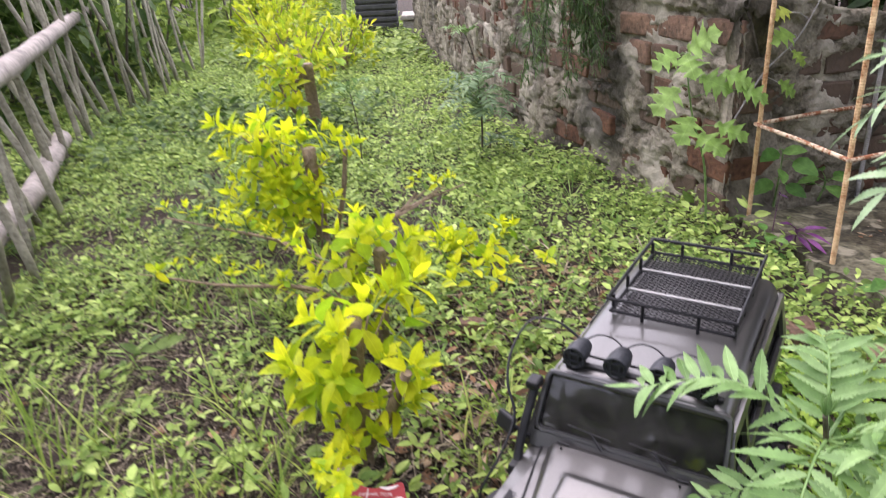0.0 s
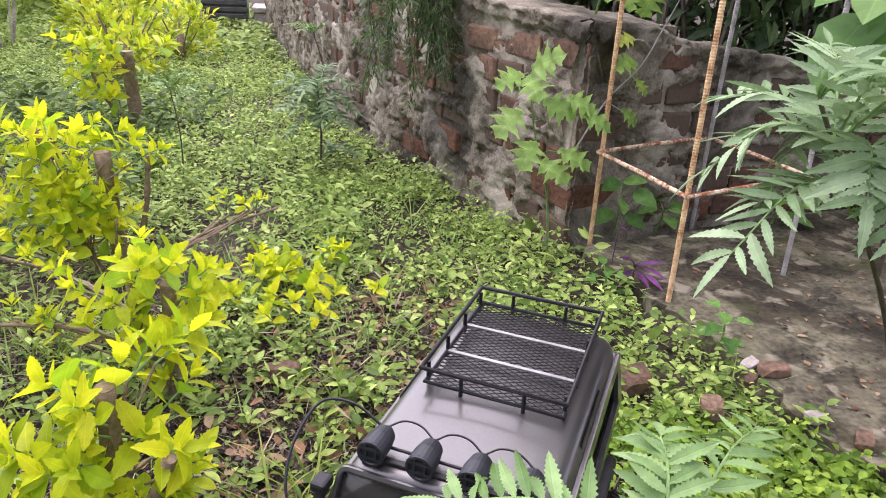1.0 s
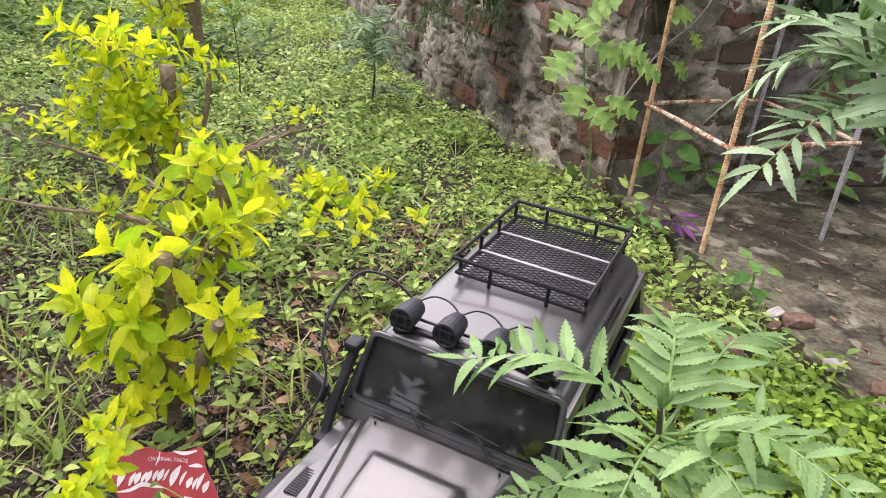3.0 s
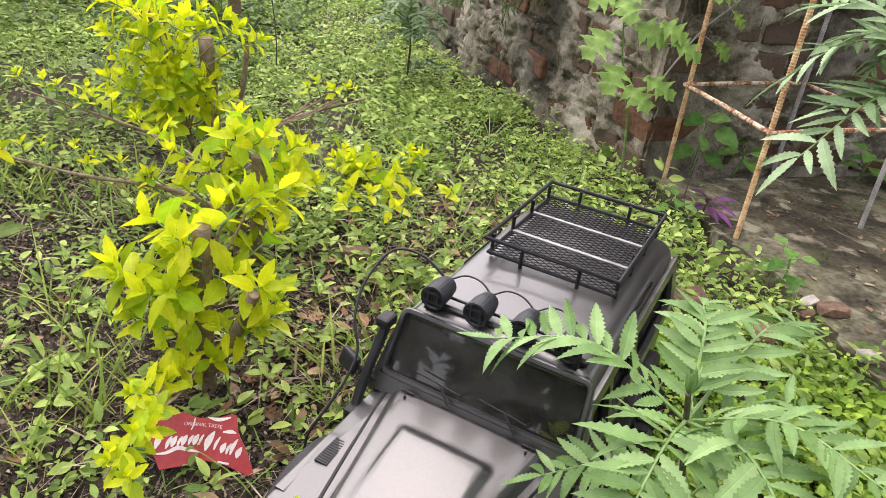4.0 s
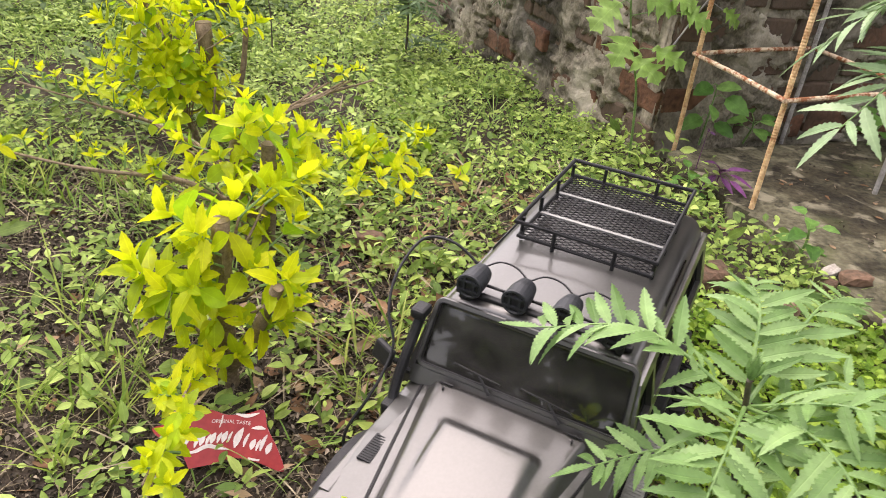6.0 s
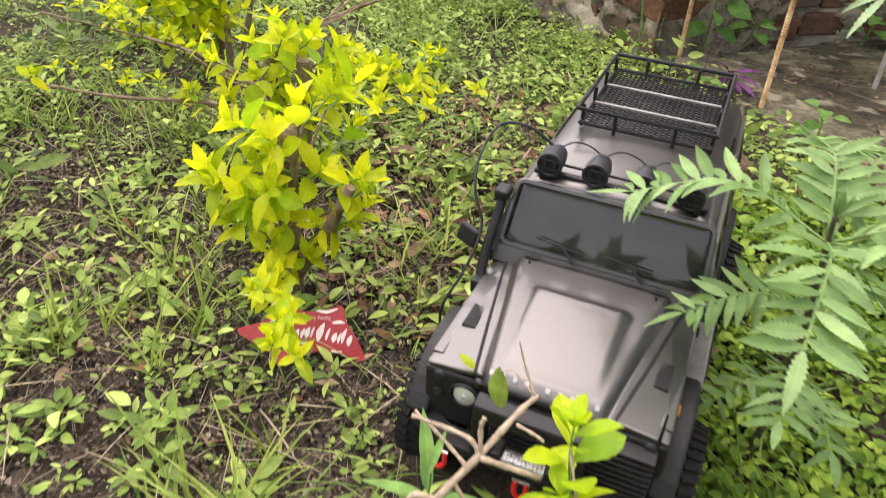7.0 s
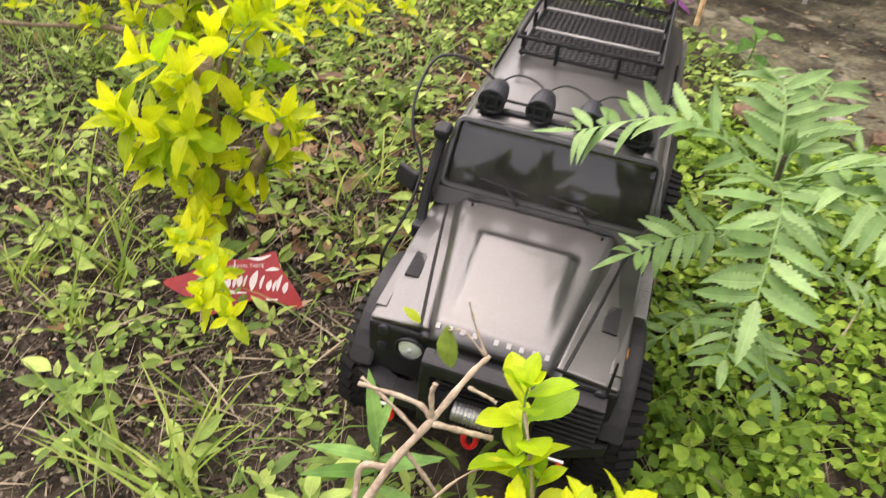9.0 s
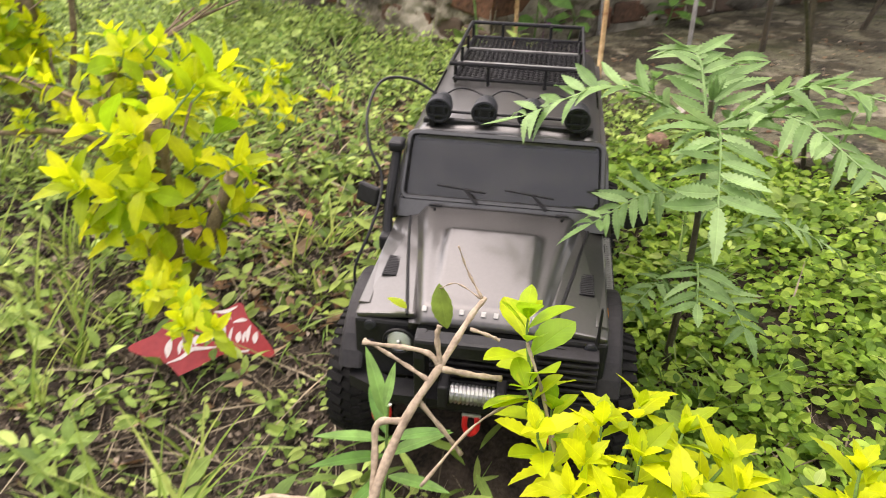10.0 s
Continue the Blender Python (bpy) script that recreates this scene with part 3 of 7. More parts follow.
# ---- the model truck ----
def build_truck():
    at = pose(0.258, 0.8486, 0.0036, 0, 0, -114.3) @ pose(0, 0, 0, 0, 1.2, 0) @ pose(0, 0, 0, 0.2, 0, 0)
    car = thing("model_truck", at, "gunmetal grey toy off-road station wagon parked on weeds", "toy car")
    AX, R, W = 0.156, 0.058, 0.042     # axle, tyre radius, tyre width
    HW = 0.098                          # half width of the body

    def arch(cx, r, z0, a0=0, a1=180, n=12):
        return [(cx + r * math.cos(radians(a0 + (a1 - a0) * k / n)), z0 + r * math.sin(radians(a0 + (a1 - a0) * k / n))) for k in range(n + 1)]

    belt, sill = 0.168, 0.088
    # lower body sides with wheel openings
    for s in (-1, 1):
        bm = bmesh.new()
        line = [(0.203, belt - 0.004), (0.2055, belt - 0.012), (0.2055, 0.109)]
        line += arch(AX, 0.058, 0.078, 32, 160)
        line += [(0.095, sill), (-0.098, sill)]
        line += arch(-AX, 0.058, 0.078, 20, 160)
        line += [(-0.262, 0.10), (-0.268, 0.105), (-0.268, belt)]
        prism(bm, line, s * HW, s * (HW - 0.01), 0.0015)
        part("side_panel", bm, M_PAINT, car)
        # waist moulding and door seams
        bm = bmesh.new()
        box(bm, -0.266, 0.062, s * HW - 0.001, s * HW + 0.002, belt - 0.026, belt - 0.022, 0.0008)
        part("waist_moulding", bm, M_PAINT, car)
        for x in (0.062, -0.012, -0.092):
            bm = bmesh.new()
            box(bm, x - 0.0007, x + 0.0007, s * HW - 0.001, s * HW + 0.0006, sill + 0.004, belt)
            part("door_seam", bm, M_PLASTIC, car)
        for x in (0.0, -0.082):
            bm = bmesh.new()
            box(bm, x, x + 0.016, s * HW, s * HW + 0.004, belt - 0.016, belt - 0.012, 0.001)
            part("door_handle", bm, M_PLASTIC, car)
        for x, z in ((0.058, 0.15), (0.058, 0.108), (-0.018, 0.15), (-0.018, 0.108)):
            bm = bmesh.new()
            box(bm, x, x + 0.009, s * HW, s * HW + 0.003, z - 0.003, z + 0.003, 0.001)
            part("door_hinge", bm, M_PLASTIC, car)
        bm = bmesh.new()
        box(bm, 0.165, 0.175, s * HW, s * HW + 0.002, 0.152, 0.156, 0.0008)
        part("side_lamp", bm, M_AMBER, car, "small amber side lamp")
        # wheel flares
        for cx in (AX, -AX):
            bm = bmesh.new()
            a0, a1 = (28, 172) if cx > 0 else (8, 152)
            outer, inner = arch(cx, 0.077, 0.076, a0, a1, 14), arch(cx, 0.0585, 0.076, a0, a1, 14)
            prism(bm, outer + inner[::-1], s * (HW - 0.006), s * (HW + 0.0145), 0.003)
            part("wheel_flare", bm, M_FLARE, car, "charcoal plastic wheel flare")
        # side step
        bm = bmesh.new()
        box(bm, -0.088, 0.085, s * (HW + 0.0), s * (HW + 0.024), 0.072, 0.08, 0.002)
        step = part("side_step", bm, M_PLASTIC, car, "black side step")
        bm = bmesh.new()
        box(bm, -0.08, 0.06, s * (HW + 0.003), s * (HW + 0.022), 0.0802, 0.0825, 0.0006)
        for k in range(34):
            x = -0.078 + k * 0.004
            box(bm, x, x + 0.002, s * (HW + 0.005), s * (HW + 0.02), 0.0826, 0.0833)
        part("tread_plate", bm, M_BADGE, step, "ribbed silver tread plate")
        # front wing tops
        bm = bmesh.new()
        slabquad(bm, [(0.064, s * 0.072, belt + 0.0072), (0.215, s * 0.05, belt - 0.0015), (0.215, s * HW, belt - 0.0068), (0.064, s * HW, belt - 0.001)], 0.006 * s)
        bmesh.ops.bevel(bm, geom=list(bm.edges), offset=0.002, segments=2, affect="EDGES", profile=0.5)
        part("wing_top", bm, M_PAINT, car)
        bm = bmesh.new()
        for k in range(11):
            box(bm, 0.138 + 0.0026 * k, 0.1394 + 0.0026 * k, s * 0.0765, s * 0.0865, belt - 0.003, belt + 0.0008, 0.0003)
        box(bm, 0.1365, 0.167, s * 0.0755, s * 0.0875, belt - 0.005, belt + 0.0002, 0.0003)
        part("wing_vent", bm, M_PLASTIC, car, "black slatted wing vent")
        # cabin side, leaning in towards the roof
        zt = 0.228
        yb, yt = HW, HW - 0.01

        def yy(z):
            return s * (yb + (yt - yb) * (z - belt) / (zt - belt))

        def pane(x0, x1, x2, x3, z0, z1, bm, t=0.006):
            q = [(x0, yy(z0), z0), (x1, yy(z0), z0), (x2, yy(z1), z1), (x3, yy(z1), z1)]
            slabquad(bm, q, t * s * -1)

        bm = bmesh.new()
        z0, z1 = belt + 0.008, zt - 0.012
        pane(0.069, -0.268, -0.268, 0.069, belt - 0.001, z0, bm)
        pane(0.046, -0.262, -0.258, 0.036, z1, zt, bm)
        cuts = [(0.066, 0.058, 0.037, 0.046), (-0.008, -0.018, -0.018, -0.008), (-0.088, -0.098, -0.098, -0.088), (-0.245, -0.267, -0.263, -0.245)]
        for a, b, c, d in cuts:
            pane(a, b, c, d, z0, z1, bm)
        part("cabin_side", bm, M_PAINT, car)
        for a, b, c, d in ((0.058, -0.008, -0.008, 0.037), (-0.018, -0.088, -0.088, -0.018), (-0.098, -0.245, -0.245, -0.098)):
            bm = bmesh.new()
            q = [(x, yy(z) - s * 0.003, z) for x, z in ((a, z0), (b, z0), (c, z1), (d, z1))]
            slabquad(bm, q, 0.0012 * -s)
            win = part("side_window", bm, M_GLASS, car, "dark tinted side window")
            bm = bmesh.new()
            e = [Vector((x, yy(z) + s * 0.0004, z)) for x, z in ((a, z0), (b, z0), (c, z1), (d, z1))]
            tube(bm, [e[0], e[1], e[2], e[3], e[0]], 0.0011, 5, False)
            part("window_seal", bm, M_PLASTIC, win)
        # roof side window recess
        bm = bmesh.new()
        box(bm, -0.165, -0.075, s * (HW - 0.0115) - 0.001, s * (HW - 0.0115) + 0.001, 0.2335, 0.2415, 0.001)
        part("alpine_window", bm, M_GLASS, car, "narrow dark roof window")
    # roof: rounded cross-section swept from front to back
    bm = bmesh.new()
    prof = []
    hw = HW - 0.009
    for k in range(9):
        a = radians(90 * k / 8)
        prof.append((hw - 0.018 + 0.018 * math.cos(a), 0.227 + 0.02 * math.sin(a)))
    prof += [(0.045, 0.2492), (0.02, 0.2502), (0, 0.2505)]
    prof = prof + [(-y, z) for y, z in prof[-2::-1]]
    secs = [(0.0345, 0.0, -0.0065), (0.033, 0.0, -0.003), (0.029, 0, -0.0008), (0.022, 0, 0), (-0.08, 0, 0.001), (-0.2, 0, 0.001), (-0.25, 0, 0), (-0.261, 0.002, -0.003), (-0.267, 0.005, -0.009), (-0.269, 0.006, -0.018)]
    rings = []
    for x, inn, dz in secs:
        rings.append([bm.verts.new((x, y * (1 - inn / hw), max(0.222, z + dz))) for y, z in prof])
    for a, b in zip(rings, rings[1:]):
        for i in range(len(prof) - 1):
            bm.faces.new((a[i], a[i + 1], b[i + 1], b[i]))
    bm.faces.new(rings[0]), bm.faces.new(rings[-1][::-1])
    part("roof", bm, M_PAINT, car, "rounded gunmetal roof", smooth=True)
    # gutter
    for s in (-1, 1):
        bm = bmesh.new()
        box(bm, -0.262, 0.036, s * (HW - 0.009), s * (HW - 0.006), 0.2255, 0.2285, 0.0008)
        part("gutter", bm, M_PAINT, car)
    # back door
    bm = bmesh.new()
    box(bm, -0.27, -0.262, -HW + 0.003, HW - 0.003, 0.1, 0.226, 0.002)
    part("back_door", bm, M_PAINT, car)
    bm = bmesh.new()
    box(bm, -0.262, 0.215, -0.06, 0.06, 0.07, 0.095, 0.003)
    part("chassis", bm, M_PLASTIC, car)
    bm = bmesh.new()
    box(bm, -0.26, 0.062, -HW + 0.012, HW - 0.012, 0.1, 0.135, 0.002)
    part("cabin_floor", bm, M_SEAT, car)
    # windscreen frame and glass
    A, B = (0.0705, 0.171), (0.035, 0.2455)

    def scr(f, y):
        return Vector((A[0] + (B[0] - A[0]) * f, y * (1 - 0.06 * f), A[1] + (B[1] - A[1]) * f))

    bm = bmesh.new()
    w = HW - 0.001
    slabquad(bm, [scr(0, -w), scr(0, w), scr(0.2, w), scr(0.2, -w)], 0.006)

    def loop(f0, f1, half, r):
        """A rounded rectangle on the screen's plane: height shares f0 to f1, half width, corner radius."""
        span = 0.0825
        out = []
        for cy, cf, a0 in ((half - r, f0 + r / span, -90), (half - r, f1 - r / span, 0), (-half + r, f1 - r / span, 90), (-half + r, f0 + r / span, 180)):
            for k in range(6):
                a = radians(a0 + 90 * k / 5)
                out.append(scr(cf + r / span * math.sin(a), cy + r * math.cos(a)))
        return out

    nrm = (scr(1, 0) - scr(0, 0)).cross(Vector((0, 1, 0))).normalized()
    nrm = nrm if nrm.x > 0 else -nrm
    rings = []
    for lp, lift in ((loop(0.2, 1.0, w, 0.009), -0.006), (loop(0.2, 1.0, w, 0.009), -0.0004), (loop(0.21, 0.99, w - 0.001, 0.0085), 0.0012), (loop(0.247, 0.95, w - 0.0042, 0.005), 0.0012), (loop(0.252, 0.945, w - 0.005, 0.0045), 0.0), (loop(0.252, 0.945, w - 0.005, 0.0045), -0.006)):
        rings.append([bm.verts.new(p + nrm * lift) for p in lp])
    rings.append(rings[0])
    for p, q in zip(rings, rings[1:]):
        for i in range(len(p)):
            j = (i + 1) % len(p)
            bm.faces.new((p[i], p[j], q[j], q[i]))
    frame_ob = part("windscreen_frame", bm, M_PAINT, car)
    bm = bmesh.new()
    off = Vector((-0.004, 0, -0.0015))
    slabquad(bm, [scr(0.245, -w + 0.004) + off, scr(0.245, w - 0.004) + off, scr(0.95, w - 0.004) + off, scr(0.95, -w + 0.004) + off], 0.0012)
    part("windscreen", bm, M_SCREEN, car, "smoky windscreen reflecting the sky")
    bm = bmesh.new()
    c = loop(0.252, 0.945, w - 0.005, 0.0045)
    tube(bm, [*c, c[0]], 0.0009, 6, False)
    part("screen_seal", bm, M_PLASTIC, frame_ob)
    # hood: raised centre with sloping sides and a bulge
    bm = bmesh.new()
    nxh, nyh = 40, 44
    grid = []
    for i in range(nxh + 1):
        u = i / nxh
        x = 0.0705 + (0.219 - 0.0705) * u
        half = 0.0815 - 0.027 * u
        row = []
        for j in range(nyh + 1):
            v = -1 + 2 * j / nyh
            y = half * v
            z = belt + 0.0175 - 0.0115 * u - 0.003 * u ** 3
            d = abs(v)
            z -= 0.012 * float(smooth01((d - (0.80 - 0.02 * u)) / 0.16)) * (1 - 0.25 * u)
            bulge = float(smooth01((0.044 - 0.004 * u - abs(y)) / 0.005)) * min(1.0, max(0.0, (0.88 - u) / 0.54)) * float(smooth01((u - 0.24) / 0.06))
            z += 0.0076 * bulge
            z -= 0.0012 * d * d
            z -= 0.007 * float(smooth01((u - 0.93) / 0.07))
            row.append(bm.verts.new((x, y, z)))
        grid.append(row)
    for i in range(nxh):
        for j in range(nyh):
            bm.faces.new((grid[i][j], grid[i + 1][j], grid[i + 1][j + 1], grid[i][j + 1]))
    rim = [grid[0][j] for j in range(nyh + 1)] + [grid[i][nyh] for i in range(1, nxh + 1)] + [grid[nxh][j] for j in range(nyh - 1, -1, -1)] + [grid[i][0] for i in range(nxh - 1, 0, -1)]
    lowr = [bm.verts.new((v.co.x, v.co.y, belt - 0.008)) for v in rim]
    for i in range(len(rim)):
        j = (i + 1) % len(rim)
        bm.faces.new((rim[i], rim[j], lowr[j], lowr[i]))
    hood = part("hood", bm, M_PAINT, car, "raised gunmetal hood with a central bulge", smooth=True)
    for s in (-1, 1):
        bm = bmesh.new()
        # Black tube laid along the edge as the shadow of the hood's gap.
        tube(bm, [(0.0715, s * 0.0826, belt + 0.0042), (0.15, s * 0.0687, belt + 0.0012), (0.2165, s * 0.0558, belt - 0.0022)], 0.0015, 6)
        part("hood_gap_shadow", bm, M_PLASTIC, hood, "black strip standing for the hood gap's shadow")
    # plain bars in place of the badge on the hood's lip
    for k in range(9):
        y = -0.043 + k * 0.0097 + (0.007 if k > 3 else 0)
        bm = bmesh.new()
        box(bm, -0.0022, 0.0022, -0.0019, 0.0019, -0.0006, 0.0005, 0.0003, m=pose(0.2125, y, belt + 0.0024, 0, 34, 0))
        part("badge_bar", bm, M_BADGE, hood, "small silver badge bar")
    for s in (-1, 1):
        bm = bmesh.new()
        zh = belt + 0.0166
        slabquad(bm, [(0.0705, s * 0.058 - 0.0055, zh), (0.0705, s * 0.058 + 0.0055, zh), (0.0815, s * 0.058 + 0.002, zh - 0.0008), (0.0815, s * 0.058 - 0.002, zh - 0.0008)], -0.0022)
        tube(bm, [(0.0725, s * 0.058 - 0.006, zh + 0.0018), (0.0725, s * 0.058 + 0.006, zh + 0.0018)], 0.0011, 6)
        tube(bm, [(0.079, s * 0.058, zh), (0.079, s * 0.058, zh + 0.0026)], 0.0011, 6)
        part("hood_hinge", bm, M_PLASTIC, hood, "black hood hinge")
        # wiper
        bm = bmesh.new()
        y0 = s * 0.032 + 0.012
        p0 = scr(0.2, y0) + Vector((0.006, 0, 0.003))
        p1 = scr(0.34, y0 - 0.014) + Vector((0.004, 0, 0.003))
        tube(bm, [p0, p1], [0.0018, 0.001], 6)
        tube(bm, [scr(0.33, y0 + 0.006) + Vector((0.003, 0, 0.0018)), scr(0.38, y0 - 0.04) + Vector((0.003, 0, 0.0018))], 0.0009, 6)
        part("wiper", bm, M_PLASTIC, car, "black windscreen wiper")
    # front panel, grille, lamps
    bm = bmesh.new()
    box(bm, 0.206, 0.2165, -HW - 0.0005, HW + 0.0005, 0.102, belt - 0.0105, 0.003)
    front = part("front_panel", bm, M_PLASTIC, car, "black front panel")
    for k in range(8):
        for y0, y1 in ((-0.038, 0.038), (0.045, 0.092)):
            bm = bmesh.new()
            z = 0.106 + 0.0062 * k
            box(bm, 0.216, 0.221 if y1 < 0.05 else 0.2305, y0, y1, z, z + 0.003, 0.0008)
            part("grille_slat", bm, M_FLARE, front)
    for s in (-1, 1):
        bm = bmesh.new()
        tube(bm, [(0.2145, s * 0.062, 0.141), (0.2185, s * 0.062, 0.141), (0.2196, s * 0.062, 0.141)], [0.0098, 0.0098, 0.0082], 24)
        lamp = part("headlight", bm, M_CHROME, car, "round clear headlight with a silver reflector", smooth=True)
        bm = bmesh.new()
        bmesh.ops.create_uvsphere(bm, u_segments=12, v_segments=8, radius=0.002, matrix=Matrix.Translation((0.2198, s * 0.062, 0.141)))
        part("bulb", bm, M_STEEL, lamp, smooth=True)
        bm = bmesh.new()
        bmesh.ops.create_uvsphere(bm, u_segments=20, v_segments=10, radius=0.0095, matrix=Matrix.Translation((0.2195, s * 0.062, 0.141)) @ Matrix.Diagonal((0.42, 1, 1, 1)))
        part("lens", bm, M_LENS, lamp, smooth=True)
        bm = bmesh.new()
        tube(bm, spline([(0.2195, s * 0.062 + 0.0118 * math.cos(a), 0.141 + 0.0112 * math.sin(a)) for a in np.linspace(0, math.tau, 17)], 2), 0.0016, 6, False)
        part("lamp_ring", bm, M_PLASTIC, lamp)
        for z in (0.152, 0.133):
            bm = bmesh.new()
            tube(bm, [(0.2155, s * 0.0855, z), (0.218, s * 0.0855, z), (0.2188, s * 0.0855, z)], [0.0052, 0.0048, 0.003], 16)
            part("marker_lamp", bm, M_LAMP, car, "small round dark marker lamp")
    # bumper, bull bar, winch
    bm = bmesh.new()
    prism(bm, [(0.222, 0.092), (0.238, 0.092), (0.242, 0.098), (0.242, 0.106), (0.222, 0.106)], -0.07, 0.07, 0.001)
    for s in (-1, 1):
        slabquad(bm, [(0.240, s * 0.07, 0.106), (0.226, s * 0.102, 0.106), (0.205, s * 0.106, 0.106), (0.222, s * 0.07, 0.106)], 0.011 * s)
    bumper = part("bumper", bm, M_PLASTIC, car, "black winch bumper")
    bm = bmesh.new()
    for s in (-1, 1):
        prism(bm, [(0.226, 0.094), (0.246, 0.094), (0.248, 0.15), (0.243, 0.166), (0.234, 0.168), (0.232, 0.15), (0.226, 0.12)], s * 0.036, s * 0.045, 0.0015)
    box(bm, 0.232, 0.2475, -0.045, 0.045, 0.152, 0.167, 0.003)
    part("bull_bar", bm, M_PLASTIC, car, "black bull bar")
    bm = bmesh.new()
    tube(bm, [(0.244, -0.017, 0.117), (0.244, 0.017, 0.117)], 0.0064, 18)
    winch = part("winch", bm, M_STEEL, car, "silver winch drum")
    for k in range(11):
        bm = bmesh.new()
        y = -0.0155 + k * 0.0031
        tube(bm, spline([(0.244 + 0.0068 * math.cos(a), y, 0.117 + 0.0068 * math.sin(a)) for a in np.linspace(0, math.tau, 9)], 2), 0.0013, 5, False)
        part("cable_turn", bm, M_STEEL, winch)
    for s in (-1, 1):
        bm = bmesh.new()
        box(bm, 0.234, 0.252, s * 0.022 - 0.004, s * 0.022 + 0.004, 0.107, 0.128, 0.002)
        part("winch_end", bm, M_PLASTIC, winch)
    for y, r in ((-0.072, 0.0052), (0.066, 0.0052), (0.0, 0.0045)):
        bm = bmesh.new()
        loop = [(0.242, y - r, 0.094), (0.243, y - r * 1.1, 0.082), (0.243, y, 0.075), (0.243, y + r * 1.1, 0.082), (0.242, y + r, 0.094)]
        tube(bm, spline(loop, 5), 0.0024, 8)
        sh = part("shackle", bm, M_RED, car, "bright red shackle", smooth=True)
        bm = bmesh.new()
        tube(bm, [(0.242, y - r - 0.003, 0.094), (0.242, y + r + 0.003, 0.094)], 0.0016, 8)
        part("pin", bm, M_STEEL, sh)
    # snorkel on the car's right, mirrors
    bm = bmesh.new()
    tube(bm, spline([(0.094, -0.1, 0.16), (0.082, -0.1015, 0.178), (0.069, -0.1005, 0.2), (0.054, -0.0985, 0.226), (0.051, -0.098, 0.232)], 5), 0.0047, 10)
    box(bm, 0.042, 0.06, -0.1055, -0.0915, 0.23, 0.24, 0.003)
    box(bm, 0.082, 0.104, -0.106, -0.094, 0.15, 0.166, 0.003)
    part("snorkel", bm, M_PLASTIC, car, "black snorkel pipe")
    for s in (-1, 1):
        bm = bmesh.new()
        tube(bm, [(0.066, s * 0.098, 0.178), (0.07, s * 0.114, 0.187)], 0.0022, 7)
        arm = part("mirror_arm", bm, M_PLASTIC, car)
        bm = bmesh.new()
        box(bm, -0.0035, 0.0035, -0.0115, 0.0115, -0.0095, 0.0095, 0.0026, m=pose(0.072, s * 0.122, 0.192, s * 8, -14, s * 18))
        part("mirror_shell", bm, M_PLASTIC, arm, "black wing mirror shell")
    # roof lamps on a bar, with leads
    bm = bmesh.new()
    box(bm, 0.019, 0.0255, -0.079, 0.079, 0.2475, 0.2525, 0.0012)
    tube(bm, [(0.012, -0.074, 0.2555), (0.012, 0.074, 0.2555)], 0.0014, 8)
    for y in (-0.07, 0.07):
        box(bm, 0.021, 0.031, y - 0.003, y + 0.003, 0.247, 0.255, 0.001)
    part("lamp_bar", bm, M_PLASTIC, car, "black lamp bar")
    lamps = (-0.063, -0.021, 0.021, 0.063)
    for y in lamps:
        bm = bmesh.new()
        z = 0.2645
        tube(bm, [(0.002, y, z - 0.001), (0.008, y, z - 0.0005), (0.02, y, z), (0.034, y, z)], [0.005, 0.0092, 0.0113, 0.0116], 22)
        lp = part("roof_lamp", bm, M_LAMP, car, "round slate-grey roof lamp with a cross guard")
        bm = bmesh.new()
        tube(bm, [(0.0335, y, z), (0.0345, y, z)], 0.01, 22)
        part("lamp_face", bm, M_PLASTIC, lp)
        bm = bmesh.new()
        for o in (-0.0045, 0.0045):
            box(bm, 0.034, 0.0365, y - 0.0095, y + 0.0095, z + o - 0.001, z + o + 0.001)
            box(bm, 0.034, 0.0362, y + o - 0.001, y + o + 0.001, z - 0.0095, z + 0.0095)
        tube(bm, spline([(0.035, y + 0.0105 * math.cos(a), z + 0.0105 * math.sin(a)) for a in np.linspace(0, math.tau, 17)], 2), 0.0016, 6, False)
        part("lamp_guard", bm, M_LAMP, lp)
        bm = bmesh.new()
        box(bm, 0.014, 0.026, y - 0.004, y + 0.004, 0.249, 0.256, 0.001)
        part("lamp_foot", bm, M_PLASTIC, lp)
    for y0, y1 in zip(lamps, lamps[1:]):
        bm = bmesh.new()
        tube(bm, spline([(0.004, y0, 0.268), (-0.002, y0 * 0.7 + y1 * 0.3, 0.274), (-0.004, y0 * 0.35 + y1 * 0.65, 0.272), (0.004, y1, 0.268)], 6), 0.0009, 5)
        part("lamp_lead", bm, M_PLASTIC, car)
    bm = bmesh.new()
    tube(bm, spline([(0.004, -0.066, 0.267), (0.002, -0.095, 0.281), (0.012, -0.121, 0.281), (0.045, -0.127, 0.262), (0.07, -0.12, 0.24), (0.084, -0.106, 0.218), (0.1, -0.105, 0.199), (0.118, -0.11, 0.178), (0.135, -0.12, 0.15), (0.14, -0.118, 0.12)], 6), 0.0014, 6)
    part("cable", bm, M_PLASTIC, car, "loose black cable looping from wing to roof lamps")
    bm = bmesh.new()
    tube(bm, [(0.214, 0.09, 0.155), (0.214, 0.09, 0.164), (0.213, 0.09, 0.188)], [0.0022, 0.0014, 0.001], 7)
    part("aerial", bm, M_PLASTIC, car, "short black aerial")
    # roof rack
    x0, x1, yw, zb, zt = -0.258, -0.085, 0.066, 0.257, 0.274
